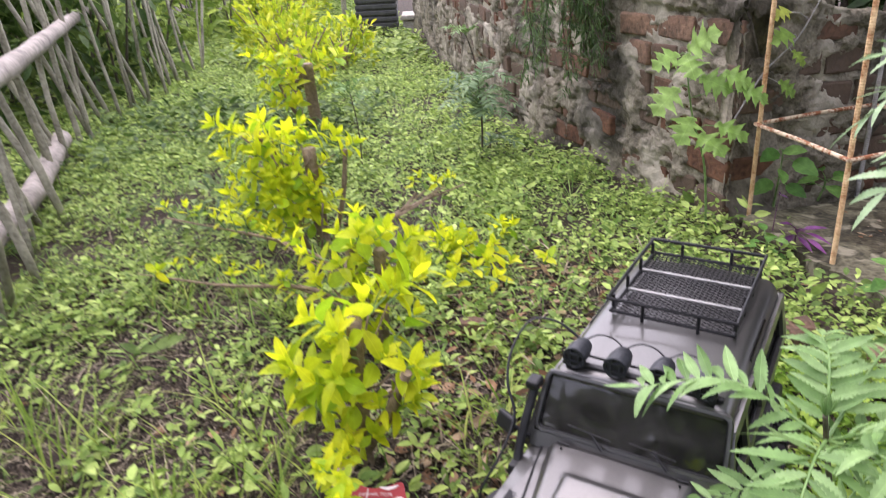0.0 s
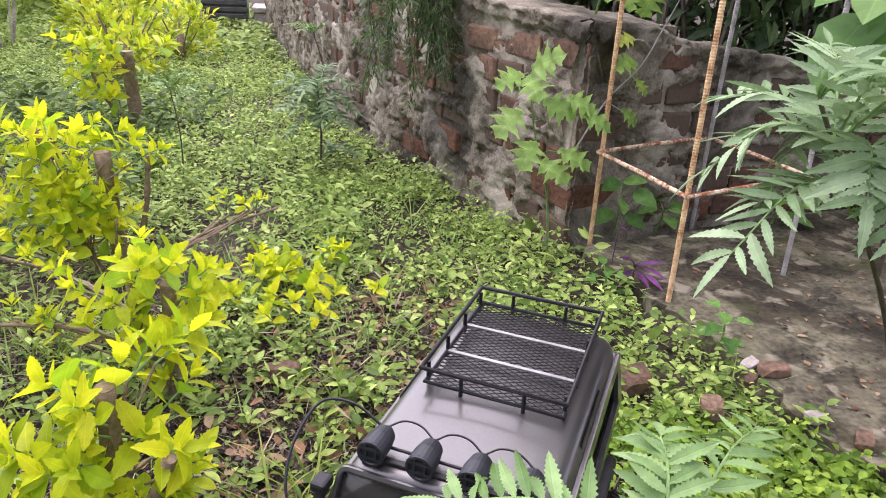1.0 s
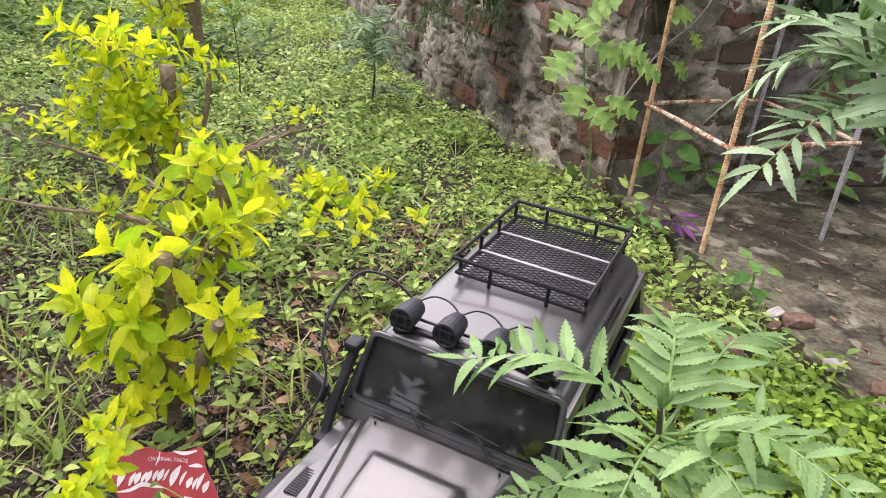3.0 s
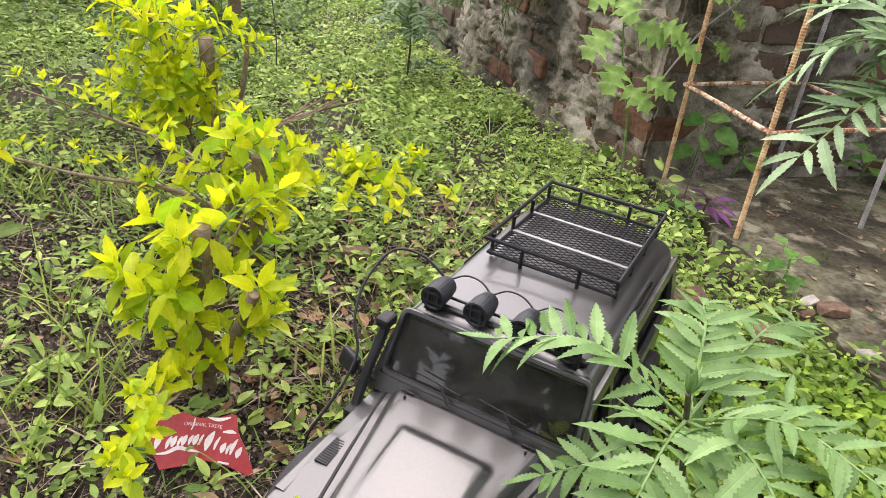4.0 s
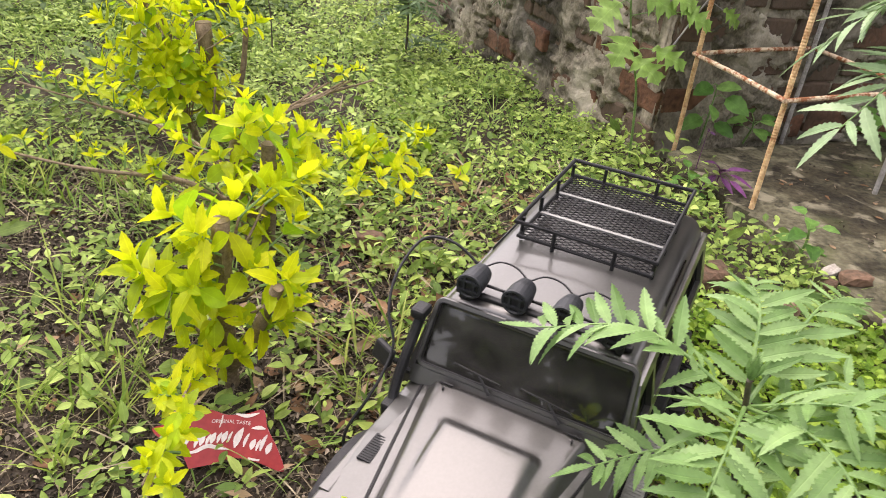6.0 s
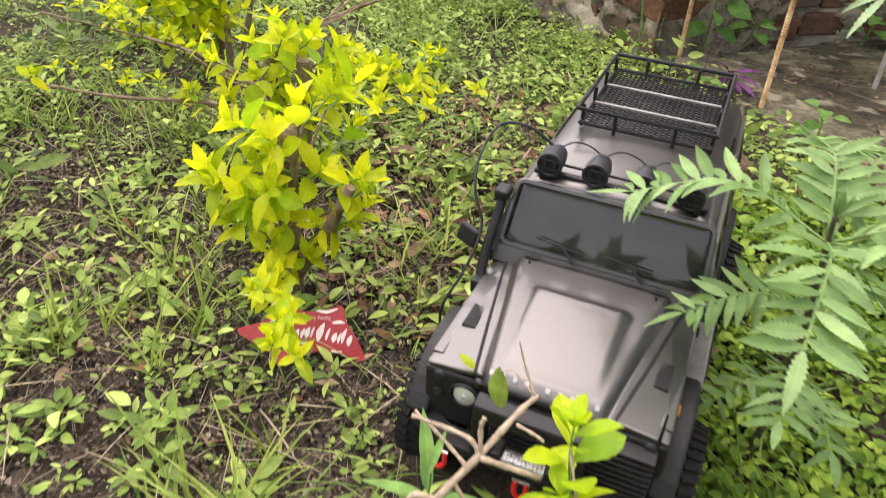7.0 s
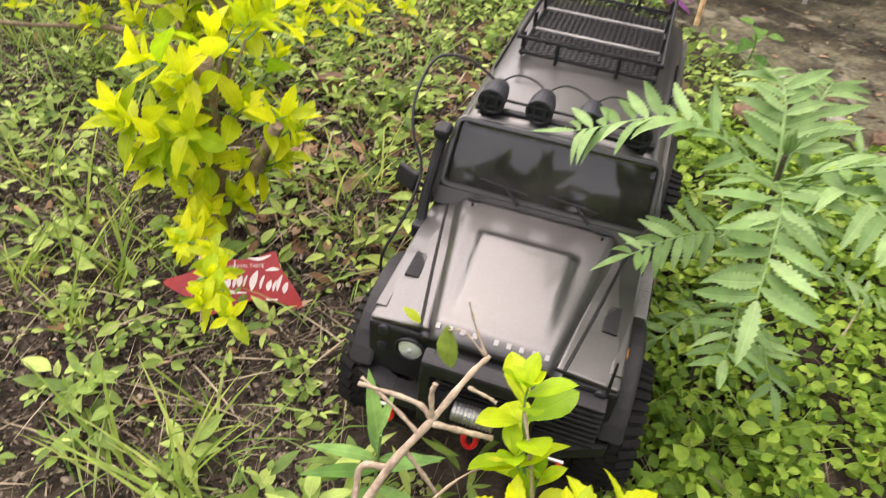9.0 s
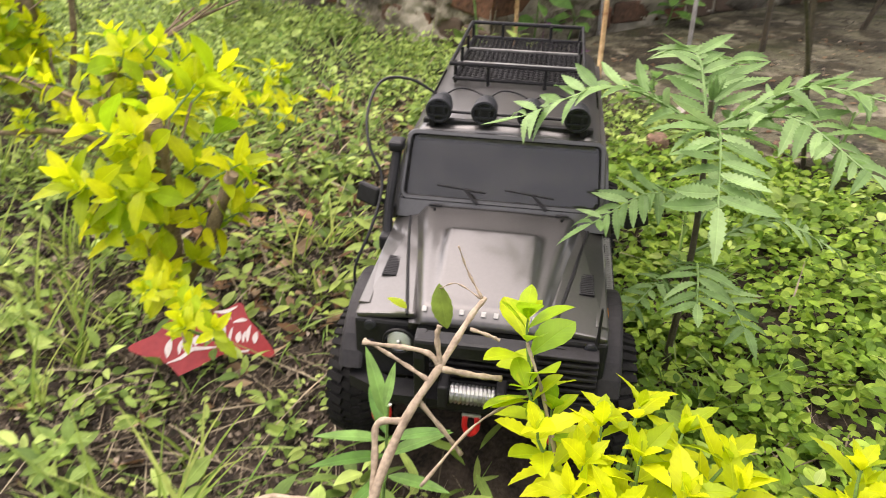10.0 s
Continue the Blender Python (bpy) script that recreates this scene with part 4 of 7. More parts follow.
    rack = part("roof_rack", (lambda b: (tube(b, [(x0, -yw, zb), (x1, -yw, zb), (x1, yw, zb), (x0, yw, zb), (x0, -yw, zb)], 0.0022, 8, False), b)[1])(bmesh.new()), M_PLASTIC, car, "black wire roof rack with a diamond mesh floor")
    bm = bmesh.new()
    xa, xb, ya = x0 - 0.004, x1 + 0.004, yw + 0.003
    tube(bm, [(xa, -ya, zt), (xb, -ya, zt), (xb, ya, zt), (xa, ya, zt), (xa, -ya, zt)], 0.0024, 8, False)
    part("rail", bm, M_PLASTIC, rack)
    for x, y in [(x0, -0.03), (x0, 0.03), (x1, -0.03), (x1, 0.03)] + [(x0 + (x1 - x0) * f, s * yw) for f in (0.05, 0.35, 0.65, 0.95) for s in (-1, 1)]:
        bm = bmesh.new()
        tube(bm, [(x, y, zb - 0.007), (x, y, zt)], 0.002, 7)
        part("rack_post", bm, M_PLASTIC, rack)
    for f in (0.33, 0.66):
        bm = bmesh.new()
        x = x0 + (x1 - x0) * f
        box(bm, x - 0.0022, x + 0.0022, -yw, yw, zb - 0.0005, zb + 0.0015)
        part("cross_bar", bm, M_BADGE, rack, "worn grey cross bar")
    bm = bmesh.new()
    cell = 0.0062
    lx, ly = x1 - x0, 2 * yw
    for sgn in (-1, 1):
        c = -ly * 0.55
        while c < lx + ly * 0.55:
            # lines x = c + sgn * 0.55 * (y + yw)
            pts3 = []
            for yv in np.linspace(-yw, yw, 60):
                xv = (c if sgn > 0 else c + ly * 0.55) + sgn * 0.55 * (yv + yw)
                if 0 <= xv <= lx:
                    pts3.append((x0 + xv, yv))
            if len(pts3) > 1:
                (xa1, ya1), (xb1, yb1) = pts3[0], pts3[-1]
                tube(bm, [(xa1, ya1, zb - 0.001 + sgn * 0.0004), (xb1, yb1, zb - 0.001 + sgn * 0.0004)], 0.0006, 4, False)
            c += cell
    part("mesh_floor", bm, M_PLASTIC, rack, "black diamond wire mesh")
    # seats and wheel inside, and a dark plate added to keep the cabin dim
    bm = bmesh.new()
    box(bm, -0.262, 0.03, -0.084, 0.084, 0.2215, 0.2245, 0.001)
    part("dark_roof_plate", bm, M_SEAT, car)
    for y in (-0.042, 0.042):
        bm = bmesh.new()
        box(bm, -0.03, 0.012, y - 0.026, y + 0.026, 0.135, 0.156, 0.005)
        box(bm, -0.04, -0.024, y - 0.025, y + 0.025, 0.15, 0.208, 0.005)
        part("seat", bm, M_SEAT, car)
    bm = bmesh.new()
    box(bm, 0.04, 0.062, -0.085, 0.085, 0.135, 0.176, 0.004)
    part("dashboard", bm, M_SEAT, car)
    bm = bmesh.new()
    tube(bm, spline([(0.03 + 0.006 * math.sin(a), 0.042 + 0.016 * math.cos(a), 0.178 + 0.015 * math.sin(a)) for a in np.linspace(0, math.tau, 13)], 2), 0.0022, 6, False)
    part("steering_wheel", bm, M_PLASTIC, car)
    # wheels
    for cx in (AX, -AX):
        bm = bmesh.new()
        tube(bm, [(cx, -0.09, R - 0.002), (cx, 0.09, R - 0.002)], 0.008, 10)
        bmesh.ops.create_uvsphere(bm, u_segments=14, v_segments=8, radius=0.017, matrix=Matrix.Translation((cx, 0.02, R)))
        part("axle", bm, M_PLASTIC, car)
        for s in (-1, 1):
            yc = s * 0.107
            bm = bmesh.new()
            prof = [(-0.021, 0.031), (-0.0215, 0.044), (-0.019, 0.053), (-0.014, 0.056), (0, 0.0565), (0.014, 0.056), (0.019, 0.053), (0.0215, 0.044), (0.021, 0.031)]
            N = 40
            rings = []
            for k in range(N):
                a = math.tau * k / N
                rings.append([bm.verts.new((cx + r * math.cos(a), yc + w, R - 0.003 + r * math.sin(a))) for w, r in prof])
            for k in range(N):
                p, q = rings[k], rings[(k + 1) % N]
                for i in range(len(prof)):
                    j = (i + 1) % len(prof)
                    bm.faces.new((p[i], p[j], q[j], q[i]))
            tyre = part("wheel", bm, M_RUBBER, car, "chunky black off-road tyre")
            lug = bmesh.new()
            for k in range(36):
                a = 360 * k / 36
                for w, da in ((-0.0145, 0), (0.0145, 7), (-0.0045, 4), (0.0045, 10)):
                    wd = 0.0075 if abs(w) > 0.01 else 0.004
                    box(lug, -0.0031, 0.0031, -wd, wd, 0.0, 0.0034, m=pose(cx, yc, R - 0.003) @ pose(0, 0, 0, 0, -(a + da), 0) @ pose(0, w, 0.0545, 0 if abs(w) < 0.01 else -18 * (1 if w > 0 else -1), 0, 14 if w > 0 else -14))
            part("tread_block", lug, M_RUBBER, tyre)
            rim = bmesh.new()
            tube(rim, [(cx, yc - 0.018, R - 0.003), (cx, yc + 0.018, R - 0.003)], 0.0315, 28)
            part("rim", rim, M_PLASTIC, tyre, "black steel rim")
            hub = bmesh.new()
            tube(hub, [(cx, yc + s * 0.018, R - 0.003), (cx, yc + s * 0.024, R - 0.003)], [0.012, 0.009], 16)
            for k in range(6):
                a = math.tau * k / 6
                p = Vector((cx + 0.02 * math.cos(a), yc + s * 0.018, R - 0.003 + 0.02 * math.sin(a)))
                tube(hub, [p, p + Vector((0, s * 0.003, 0))], 0.0024, 6)
            part("hub", hub, M_LAMP, tyre)
    return car


truck = build_truck()


# ---- rebar cage on the slab ----
def build_cage():
    cage = thing("rebar_cage", Matrix.Translation((0.78, 1.71, SLAB_Z)), "rusty ribbed steel column cage standing on the slab", "rebar cage")
    o = Vector((0.78, 1.71, SLAB_Z))
    corners = {"a": ((0.708, 1.53), (0.712, 1.57)), "b": ((0.634, 1.825), (0.608, 1.765)), "c": ((0.925, 1.972), (0.896, 1.905)), "d": ((0.998, 1.665), (0.985, 1.68))}
    for key, ((xb, yb), (xt, yt)) in corners.items():
        bm = bmesh.new()
        n = 330
        H = 0.85
        pts = [Vector((xb + (xt - xb) * k / n, yb + (yt - yb) * k / n, SLAB_Z - 0.02 + H * k / n)) - o for k in range(n + 1)]
        tube(bm, pts, [0.0047 + (0.0007 if k % 2 else 0) for k in range(n + 1)], 9)
        part("steel_bar", bm, M_GREYBAR if key in "cd" else M_RUST, cage, "grey ribbed steel bar" if key in "cd" else "")
    for z in (0.262, 0.66):
        f = (z - SLAB_Z) / 0.85
        q = []
        for key in "badc":
            (xb, yb), (xt, yt) = corners[key]
            q.append(Vector((xb + (xt - xb) * f, yb + (yt - yb) * f, z + (0.004 if key in "cd" else 0))) - o)
        c = sum(q, Vector()) / 4
        q = [c + (p - c) * 1.045 for p in q]
        bm = bmesh.new()
        for i in range(4):
            a, b = q[i], q[(i + 1) % 4]
            tube(bm, [a, a.lerp(b, 0.5) + Vector((0, 0, 0.002)), b], 0.0046, 8)
        part("stirrup", bm, M_RUSTRING, cage, "rust-flecked whitewashed stirrup")
    return cage


build_cage()


# ---- leaves ----
def leaf_mesh(name, material, wide=0.42, teeth=0.0, bend=0.2, fold=0.2, seg=7, belly=0.42, twist=0.0):
    """One leaf of length 1 along x, facing up z."""
    V, F = [], []
    for k in range(seg + 1):
        t = k / seg
        w = wide * 0.5 * (math.sin(math.pi * t ** (math.log(0.5) / math.log(belly))) ** 0.8 if 0 < t < 1 else 0.0)
        if teeth and 0 < k < seg:
            w *= 1 + teeth * (1 if k % 2 else -1)
        z = -bend * t * t
        a = twist * t
        for s in (-1, 0, 1):
            y = s * w
            V.append((t, y * math.cos(a), z + abs(s) * w * fold * 2 + y * math.sin(a)))
    for k in range(seg):
        for c in (0, 1):
            i = 3 * k + c
            F.append((i, i + 3, i + 4, i + 1))
    me = bpy.data.meshes.new(name)
    me.from_pydata(V, [], F)
    me.materials.append(material)
    me.shade_smooth()
    return me


def leaf_pose(at, way, up, size):
    w = Vector(way).normalized()
    s = Vector(up).cross(w)
    s = s.normalized() if s.length > 1e-4 else w.orthogonal().normalized()
    u = w.cross(s)
    m = Matrix((w, s, u)).transposed().to_4x4()
    return Matrix.Translation(at) @ m @ Matrix.Diagonal((size, size, size, 1))


def leaf_ob(mesh, m, parent):
    ob = new("leaf", mesh)
    ob.parent = parent
    ob.matrix_basis = m
    return ob


GOLD_LEAVES = [leaf_mesh("leaf", M_GOLD, w, 0.1, b, f, 13, 0.47, t) for w, b, f, t in ((0.43, 0.18, 0.16, 0.2), (0.47, 0.3, 0.12, -0.3), (0.38, 0.05, 0.22, 0.1), (0.45, 0.42, 0.14, 0.35), (0.41, -0.08, 0.2, -0.2))]
GOLD_WIDE = [leaf_mesh("leaf", M_YOUNG, w, 0.025, b, f, 13, 0.6, t) for w, b, f, t in ((0.56, 0.18, 0.12, 0.2), (0.6, 0.28, 0.1, -0.3), (0.5, 0.08, 0.16, 0.1))]
FERN_LEAVES = [leaf_mesh("leaf", M_FERN, w, 0.17, b, 0.2, 21, 0.42, t) for w, b, t in ((0.24, 0.2, 0.1), (0.27, 0.42, -0.2), (0.23, 0.08, 0.25), (0.25, -0.12, 0.1), (0.27, 0.3, 0.6), (0.23, 0.5, -0.5), (0.26, -0.2, -0.35))]
FERN_NARROW = [leaf_mesh("leaf", M_FERNPALE, w, 0.15, b, 0.18, 19, 0.4, t) for w, b, t in ((0.19, 0.12, 0.1), (0.22, 0.28, -0.2), (0.17, 0.05, 0.25))]
FERN_DARK = [leaf_mesh("leaf", M_FERNDARK, w, 0.1, b, 0.14, 13, 0.42, t) for w, b, t in ((0.24, 0.15, 0.1), (0.27, 0.35, -0.2), (0.22, 0.05, 0.25))]
BROAD_LEAVES = [leaf_mesh("leaf", M_BROAD, w, 0.05, b, 0.12, 8, 0.42, t) for w, b, t in ((0.62, 0.25, 0.1), (0.7, 0.4, -0.2), (0.56, 0.1, 0.2))]


def shoot(plant, base, way, length, size, meshes, R, pairs=5, droop=0.0, broad=None):
    """A young shoot: crossed pairs of leaves, spreading and large below, closing to a small star at the tip."""
    d = Vector(way).normalized()
    p = Vector(base)
    pts = [p.copy()]
    side = Matrix.Rotation(R.uniform(0, 3.1), 3, d) @ d.orthogonal().normalized()
    held = []
    steps = [1.25 - 0.75 * k / max(1, pairs - 1) for k in range(pairs)]
    unit_step = length / sum(steps)
    for k in range(pairs):
        f = (k + 1) / pairs
        p = p + d * unit_step * steps[k]
        d = (d + Vector((R.gauss(0, 0.07), R.gauss(0, 0.07), 0.06 + R.gauss(0, 0.07) - droop))).normalized()
        pts.append(p.copy())
        side = (side - d * side.dot(d)).normalized()
        side = Matrix.Rotation(radians(84 + R.uniform(-16, 16)), 3, d) @ side
        for s in (-1, 1):
            if k == 0 and R.random() < 0.25:
                continue
            lift = radians(8 + 46 * f * f + R.uniform(-10, 12))
            w = side * s * math.cos(lift) + d * math.sin(lift) + Vector((0, 0, 0.1))
            sz = size * R.uniform(0.78, 1.15) * (0.85 + 0.42 * math.sin(math.pi * min(1, 0.25 + f * 0.62)) - 0.25 * f)
            kind = broad if broad and f < 0.55 and R.random() < 0.35 else meshes
            held.append((R.choice(kind), leaf_pose(p, w, d + Vector((R.gauss(0, 0.2), R.gauss(0, 0.2), 0.25)), sz)))
    for k in range(3):
        a = side * math.cos(k * 2.1) + d.cross(side) * math.sin(k * 2.1)
        held.append((R.choice(meshes), leaf_pose(p, d * 1.1 + a * 0.75, d - a * 0.7, size * R.uniform(0.4, 0.62))))
    bm = bmesh.new()
    tube(bm, pts, [0.0016 - 0.0009 * k / pairs for k in range(pairs + 1)], 5)
    sprig = part("shoot", bm, M_STALK, plant)
    for mesh, m in held:
        leaf_ob(mesh, m, sprig)


def local(plant, p):
    return Vector(p) - plant.matrix_world.translation


def stump(bm_bark, plant, pts, r0, r1):
    q = spline([local(plant, p) for p in pts], 5)
    n = len(q)
    tube(bm_bark, q, [r0 + (r1 - r0) * k / (n - 1) + 0.0007 * math.sin(k * 2.1) for k in range(n)], 10)
    return q[-1], (q[-1] - q[-2]).normalized()


def cut_end(plant, end, r):
    bm = bmesh.new()
    disc(bm, end[0] - end[1] * 0.001, end[1], r * 0.93, 0.0022, 12)
    part("cut_end", bm, M_CUT, plant, "pale sawn end of a stem")


def golden_shrub(base, stumps, shoots, label, seed, size=0.033, stem=None):
    R = random.Random(seed)
    z = float(rise(base[0], base[1]))
    sh = thing("golden_shrub", Matrix.Translation((base[0], base[1], z)), label, "shrub", "row of golden shrubs")
    for pts, r0, r1, cut in stumps:
        bm = bmesh.new()
        e = stump(bm, sh, pts, r0, r1)
        if cut:
            cut_end(sh, e, r1)
        part("branch", bm, M_BARK, sh, "brown woody stem", smooth=True)
    for at, way, length, pairs, sz in shoots(R):
        shoot(sh, local(sh, at), way, length, size * sz, GOLD_LEAVES, R, pairs, broad=GOLD_WIDE)
        if stem:
            a, z0 = Vector(at), max(0.01, at[2] - R.uniform(0.03, 0.07))
            b = Vector((*stem(z0), z0))
            if 0.015 < (a - b).length < 0.2:
                bm = bmesh.new()
                tube(bm, spline([local(sh, b), local(sh, (a + b) / 2 + Vector((0, 0, -0.012))), local(sh, a)], 4), 0.0016, 5)
                part("twig", bm, M_BARK, sh)
    return sh


def tips(R, places, trunk, size=1.0, pairs=4, back=0.055, rise_by=0.55):
    """Shoots that end in a star of leaves near the given places, springing from the side of a trunk line."""
    out = []
    for x, y, z in places:
        zt = max(0.02, z - 0.05)
        tx, ty = trunk(zt)
        way = Vector((x - tx, y - ty, 0))
        way = (way.normalized() if way.length > 0.012 else Vector((R.uniform(-1, 1), -0.4, 0)).normalized()) + Vector((0, 0, rise_by + R.uniform(-0.1, 0.35)))
        way.normalize()
        out.append((tuple(Vector((x, y, z)) - way * back * 0.8), tuple(way), back * R.uniform(0.9, 1.1), pairs, size * R.uniform(0.9, 1.12)))
    return out


# nearest shrub of the row, beside the can scrap
t1 = lambda z: (-0.09 + 0.03 * z, 0.995 - 0.03 * z)


def shoots_one(R):
    crown = [(-0.079, 1.02, 0.224), (-0.041, 1.03, 0.243), (-0.014, 1.045, 0.25), (-0.058, 1.045, 0.235), (-0.134, 1.0, 0.211), (-0.112, 1.01, 0.201), (-0.022, 1.035, 0.192)]
    middle = [(-0.106, 0.98, 0.172), (-0.146, 0.94, 0.177), (-0.158, 0.952, 0.168), (-0.093, 0.93, 0.172), (-0.12, 0.935, 0.158), (-0.056, 0.985, 0.162), (-0.134, 0.935, 0.124)]
    side = [(-0.003, 0.94, 0.186), (0.008, 0.955, 0.165), (-0.002, 0.965, 0.131), (-0.018, 0.955, 0.12), (-0.05, 0.95, 0.115)]
    low = [(-0.108, 0.94, 0.088), (-0.06, 0.95, 0.072)]
    out = tips(R, crown, t1, 1.08, 4) + tips(R, middle, t1, 1.1, 4) + tips(R, side, lambda z: (-0.05 + 0.2 * z, 0.975 - 0.2 * z), 0.86, 4, 0.045) + tips(R, low, t1, 0.72, 3, 0.04)
    # leaves before the trunk
    for z in (0.035, 0.07, 0.1, 0.125, 0.15, 0.17, 0.185, 0.2):
        x, y = t1(z)
        out.append(((x + R.uniform(-0.012, 0.012), y - 0.012, z), (R.uniform(-0.8, 0.8), -0.7, 0.7), 0.032, 3, 0.85))
    # low spray reaching out over the can scrap
    for k in range(13):
        f = k / 12
        x, y, z = -0.09 + 0.046 * f, 0.93 - 0.235 * f, 0.068 + 0.084 * f
        out.append(((x + 0.016 * R.uniform(-1, 1), y + 0.01, z - 0.012 * R.random()), (0.75 * R.uniform(-1, 1), -0.75, 0.8), 0.03, 4, 0.62 - 0.1 * f))
    return out


golden_shrub((-0.09, 0.995), [([(-0.09, 0.995, -0.02), (-0.088, 0.992, 0.06), (-0.086, 0.99, 0.15), (-0.083, 0.988, 0.222)], 0.0125, 0.0105, True),
                              ([(-0.082, 0.985, 0.025), (-0.05, 0.968, 0.08), (-0.009, 0.937, 0.178)], 0.0085, 0.0065, True),
                              ([(-0.09, 0.98, 0.045), (-0.095, 0.93, 0.07), (-0.072, 0.81, 0.115), (-0.05, 0.695, 0.15)], 0.003, 0.001, False)],
             shoots_one, "cut-back golden shrub with bright yellow-green leaves", 11, 0.0365, t1)

# second shrub, with long side twigs
t2 = lambda z: (-0.14 - 0.1 * z, 1.31)


def twig_shoots(R, a, b, n, length, sz):
    out = []
    for k in range(n):
        f = (k + 0.5 + R.uniform(-0.3, 0.3)) / n
        p = [a[i] + (b[i] - a[i]) * f for i in range(3)]
        out.append((p, (R.uniform(-0.7, 0.7), R.uniform(-0.7, 0.3), 0.7), length * R.uniform(0.7, 1.2), 3, sz * R.uniform(0.8, 1.2)))
    return out


def shoots_two(R):
    high = [(-0.141, 1.26, 0.222), (-0.112, 1.3, 0.226), (-0.16, 1.34, 0.218), (-0.064, 1.28, 0.208), (-0.052, 1.3, 0.198), (-0.145, 1.32, 0.195), (-0.1, 1.25, 0.225), (-0.13, 1.28, 0.225)]
    wide = [(-0.193, 1.34, 0.186), (-0.227, 1.28, 0.179), (-0.271, 1.32, 0.186), (-0.177, 1.26, 0.167), (-0.294, 1.3, 0.114), (-0.242, 1.34, 0.116), (-0.225, 1.27, 0.125)]
    near = [(-0.076, 1.27, 0.179), (-0.06, 1.26, 0.15), (-0.083, 1.32, 0.134), (-0.1, 1.25, 0.138)]
    out = tips(R, high, t2, 0.95, 4, 0.055) + tips(R, wide, t2, 0.9, 4, 0.05) + tips(R, near, t2, 1.05, 4, 0.06)
    out += [((-0.15 + R.uniform(-0.03, 0.05), 1.285, z), (R.uniform(-0.8, 0.8), -0.7, 0.7), 0.035, 3, 0.85) for z in (0.03, 0.05, 0.075, 0.1, 0.13, 0.155, 0.18)]
    out += twig_shoots(R, (-0.25, 1.3, 0.115), (-0.54, 1.3, 0.13), 9, 0.03, 0.55)
    out += twig_shoots(R, (-0.29, 1.36, 0.17), (-0.51, 1.36, 0.22), 10, 0.03, 0.55)
    out += twig_shoots(R, (-0.07, 1.4, 0.25), (0.015, 1.42, 0.262), 5, 0.028, 0.5)
    return out


golden_shrub((-0.15, 1.31), [([(-0.15, 1.31, -0.02), (-0.165, 1.305, 0.1), (-0.168, 1.3, 0.2)], 0.011, 0.009, True),
                             ([(-0.125, 1.30, -0.01), (-0.117, 1.29, 0.1), (-0.113, 1.285, 0.19)], 0.0115, 0.0105, True),
                             ([(-0.14, 1.31, 0.05), (-0.25, 1.3, 0.108), (-0.4, 1.3, 0.112), (-0.56, 1.3, 0.133)], 0.006, 0.0012, False),
                             ([(-0.15, 1.32, 0.1), (-0.29, 1.36, 0.165), (-0.52, 1.36, 0.218)], 0.005, 0.0012, False),
                             ([(-0.16, 1.33, 0.06), (-0.203, 1.39, 0.118), (-0.116, 1.4, 0.205), (0.02, 1.41, 0.262)], 0.0055, 0.0018, False)],
             shoots_two, "sparse golden shrub with bare brown side twigs", 12, 0.036, t2)


def shoots_low(R):
    return [((-0.03 + R.gauss(0, 0.06), 1.60 + R.gauss(0, 0.08), R.uniform(0.01, 0.04)), (R.uniform(-1, 1), R.uniform(-1, 0.6), 0.8), 0.04, 3, R.uniform(0.7, 0.95)) for k in range(30)]


golden_shrub((-0.03, 1.60), [([(-0.03, 1.6, -0.02), (-0.02, 1.58, 0.02), (0.02, 1.55, 0.05)], 0.003, 0.001, False), ([(-0.03, 1.6, -0.02), (-0.05, 1.62, 0.02), (-0.08, 1.66, 0.05)], 0.003, 0.001, False)],
             shoots_low, "low yellow-green suckers of a golden shrub", 13, 0.04)

t3 = lambda z: (-0.41 - 0.15 * (z - 0.15), 1.69)


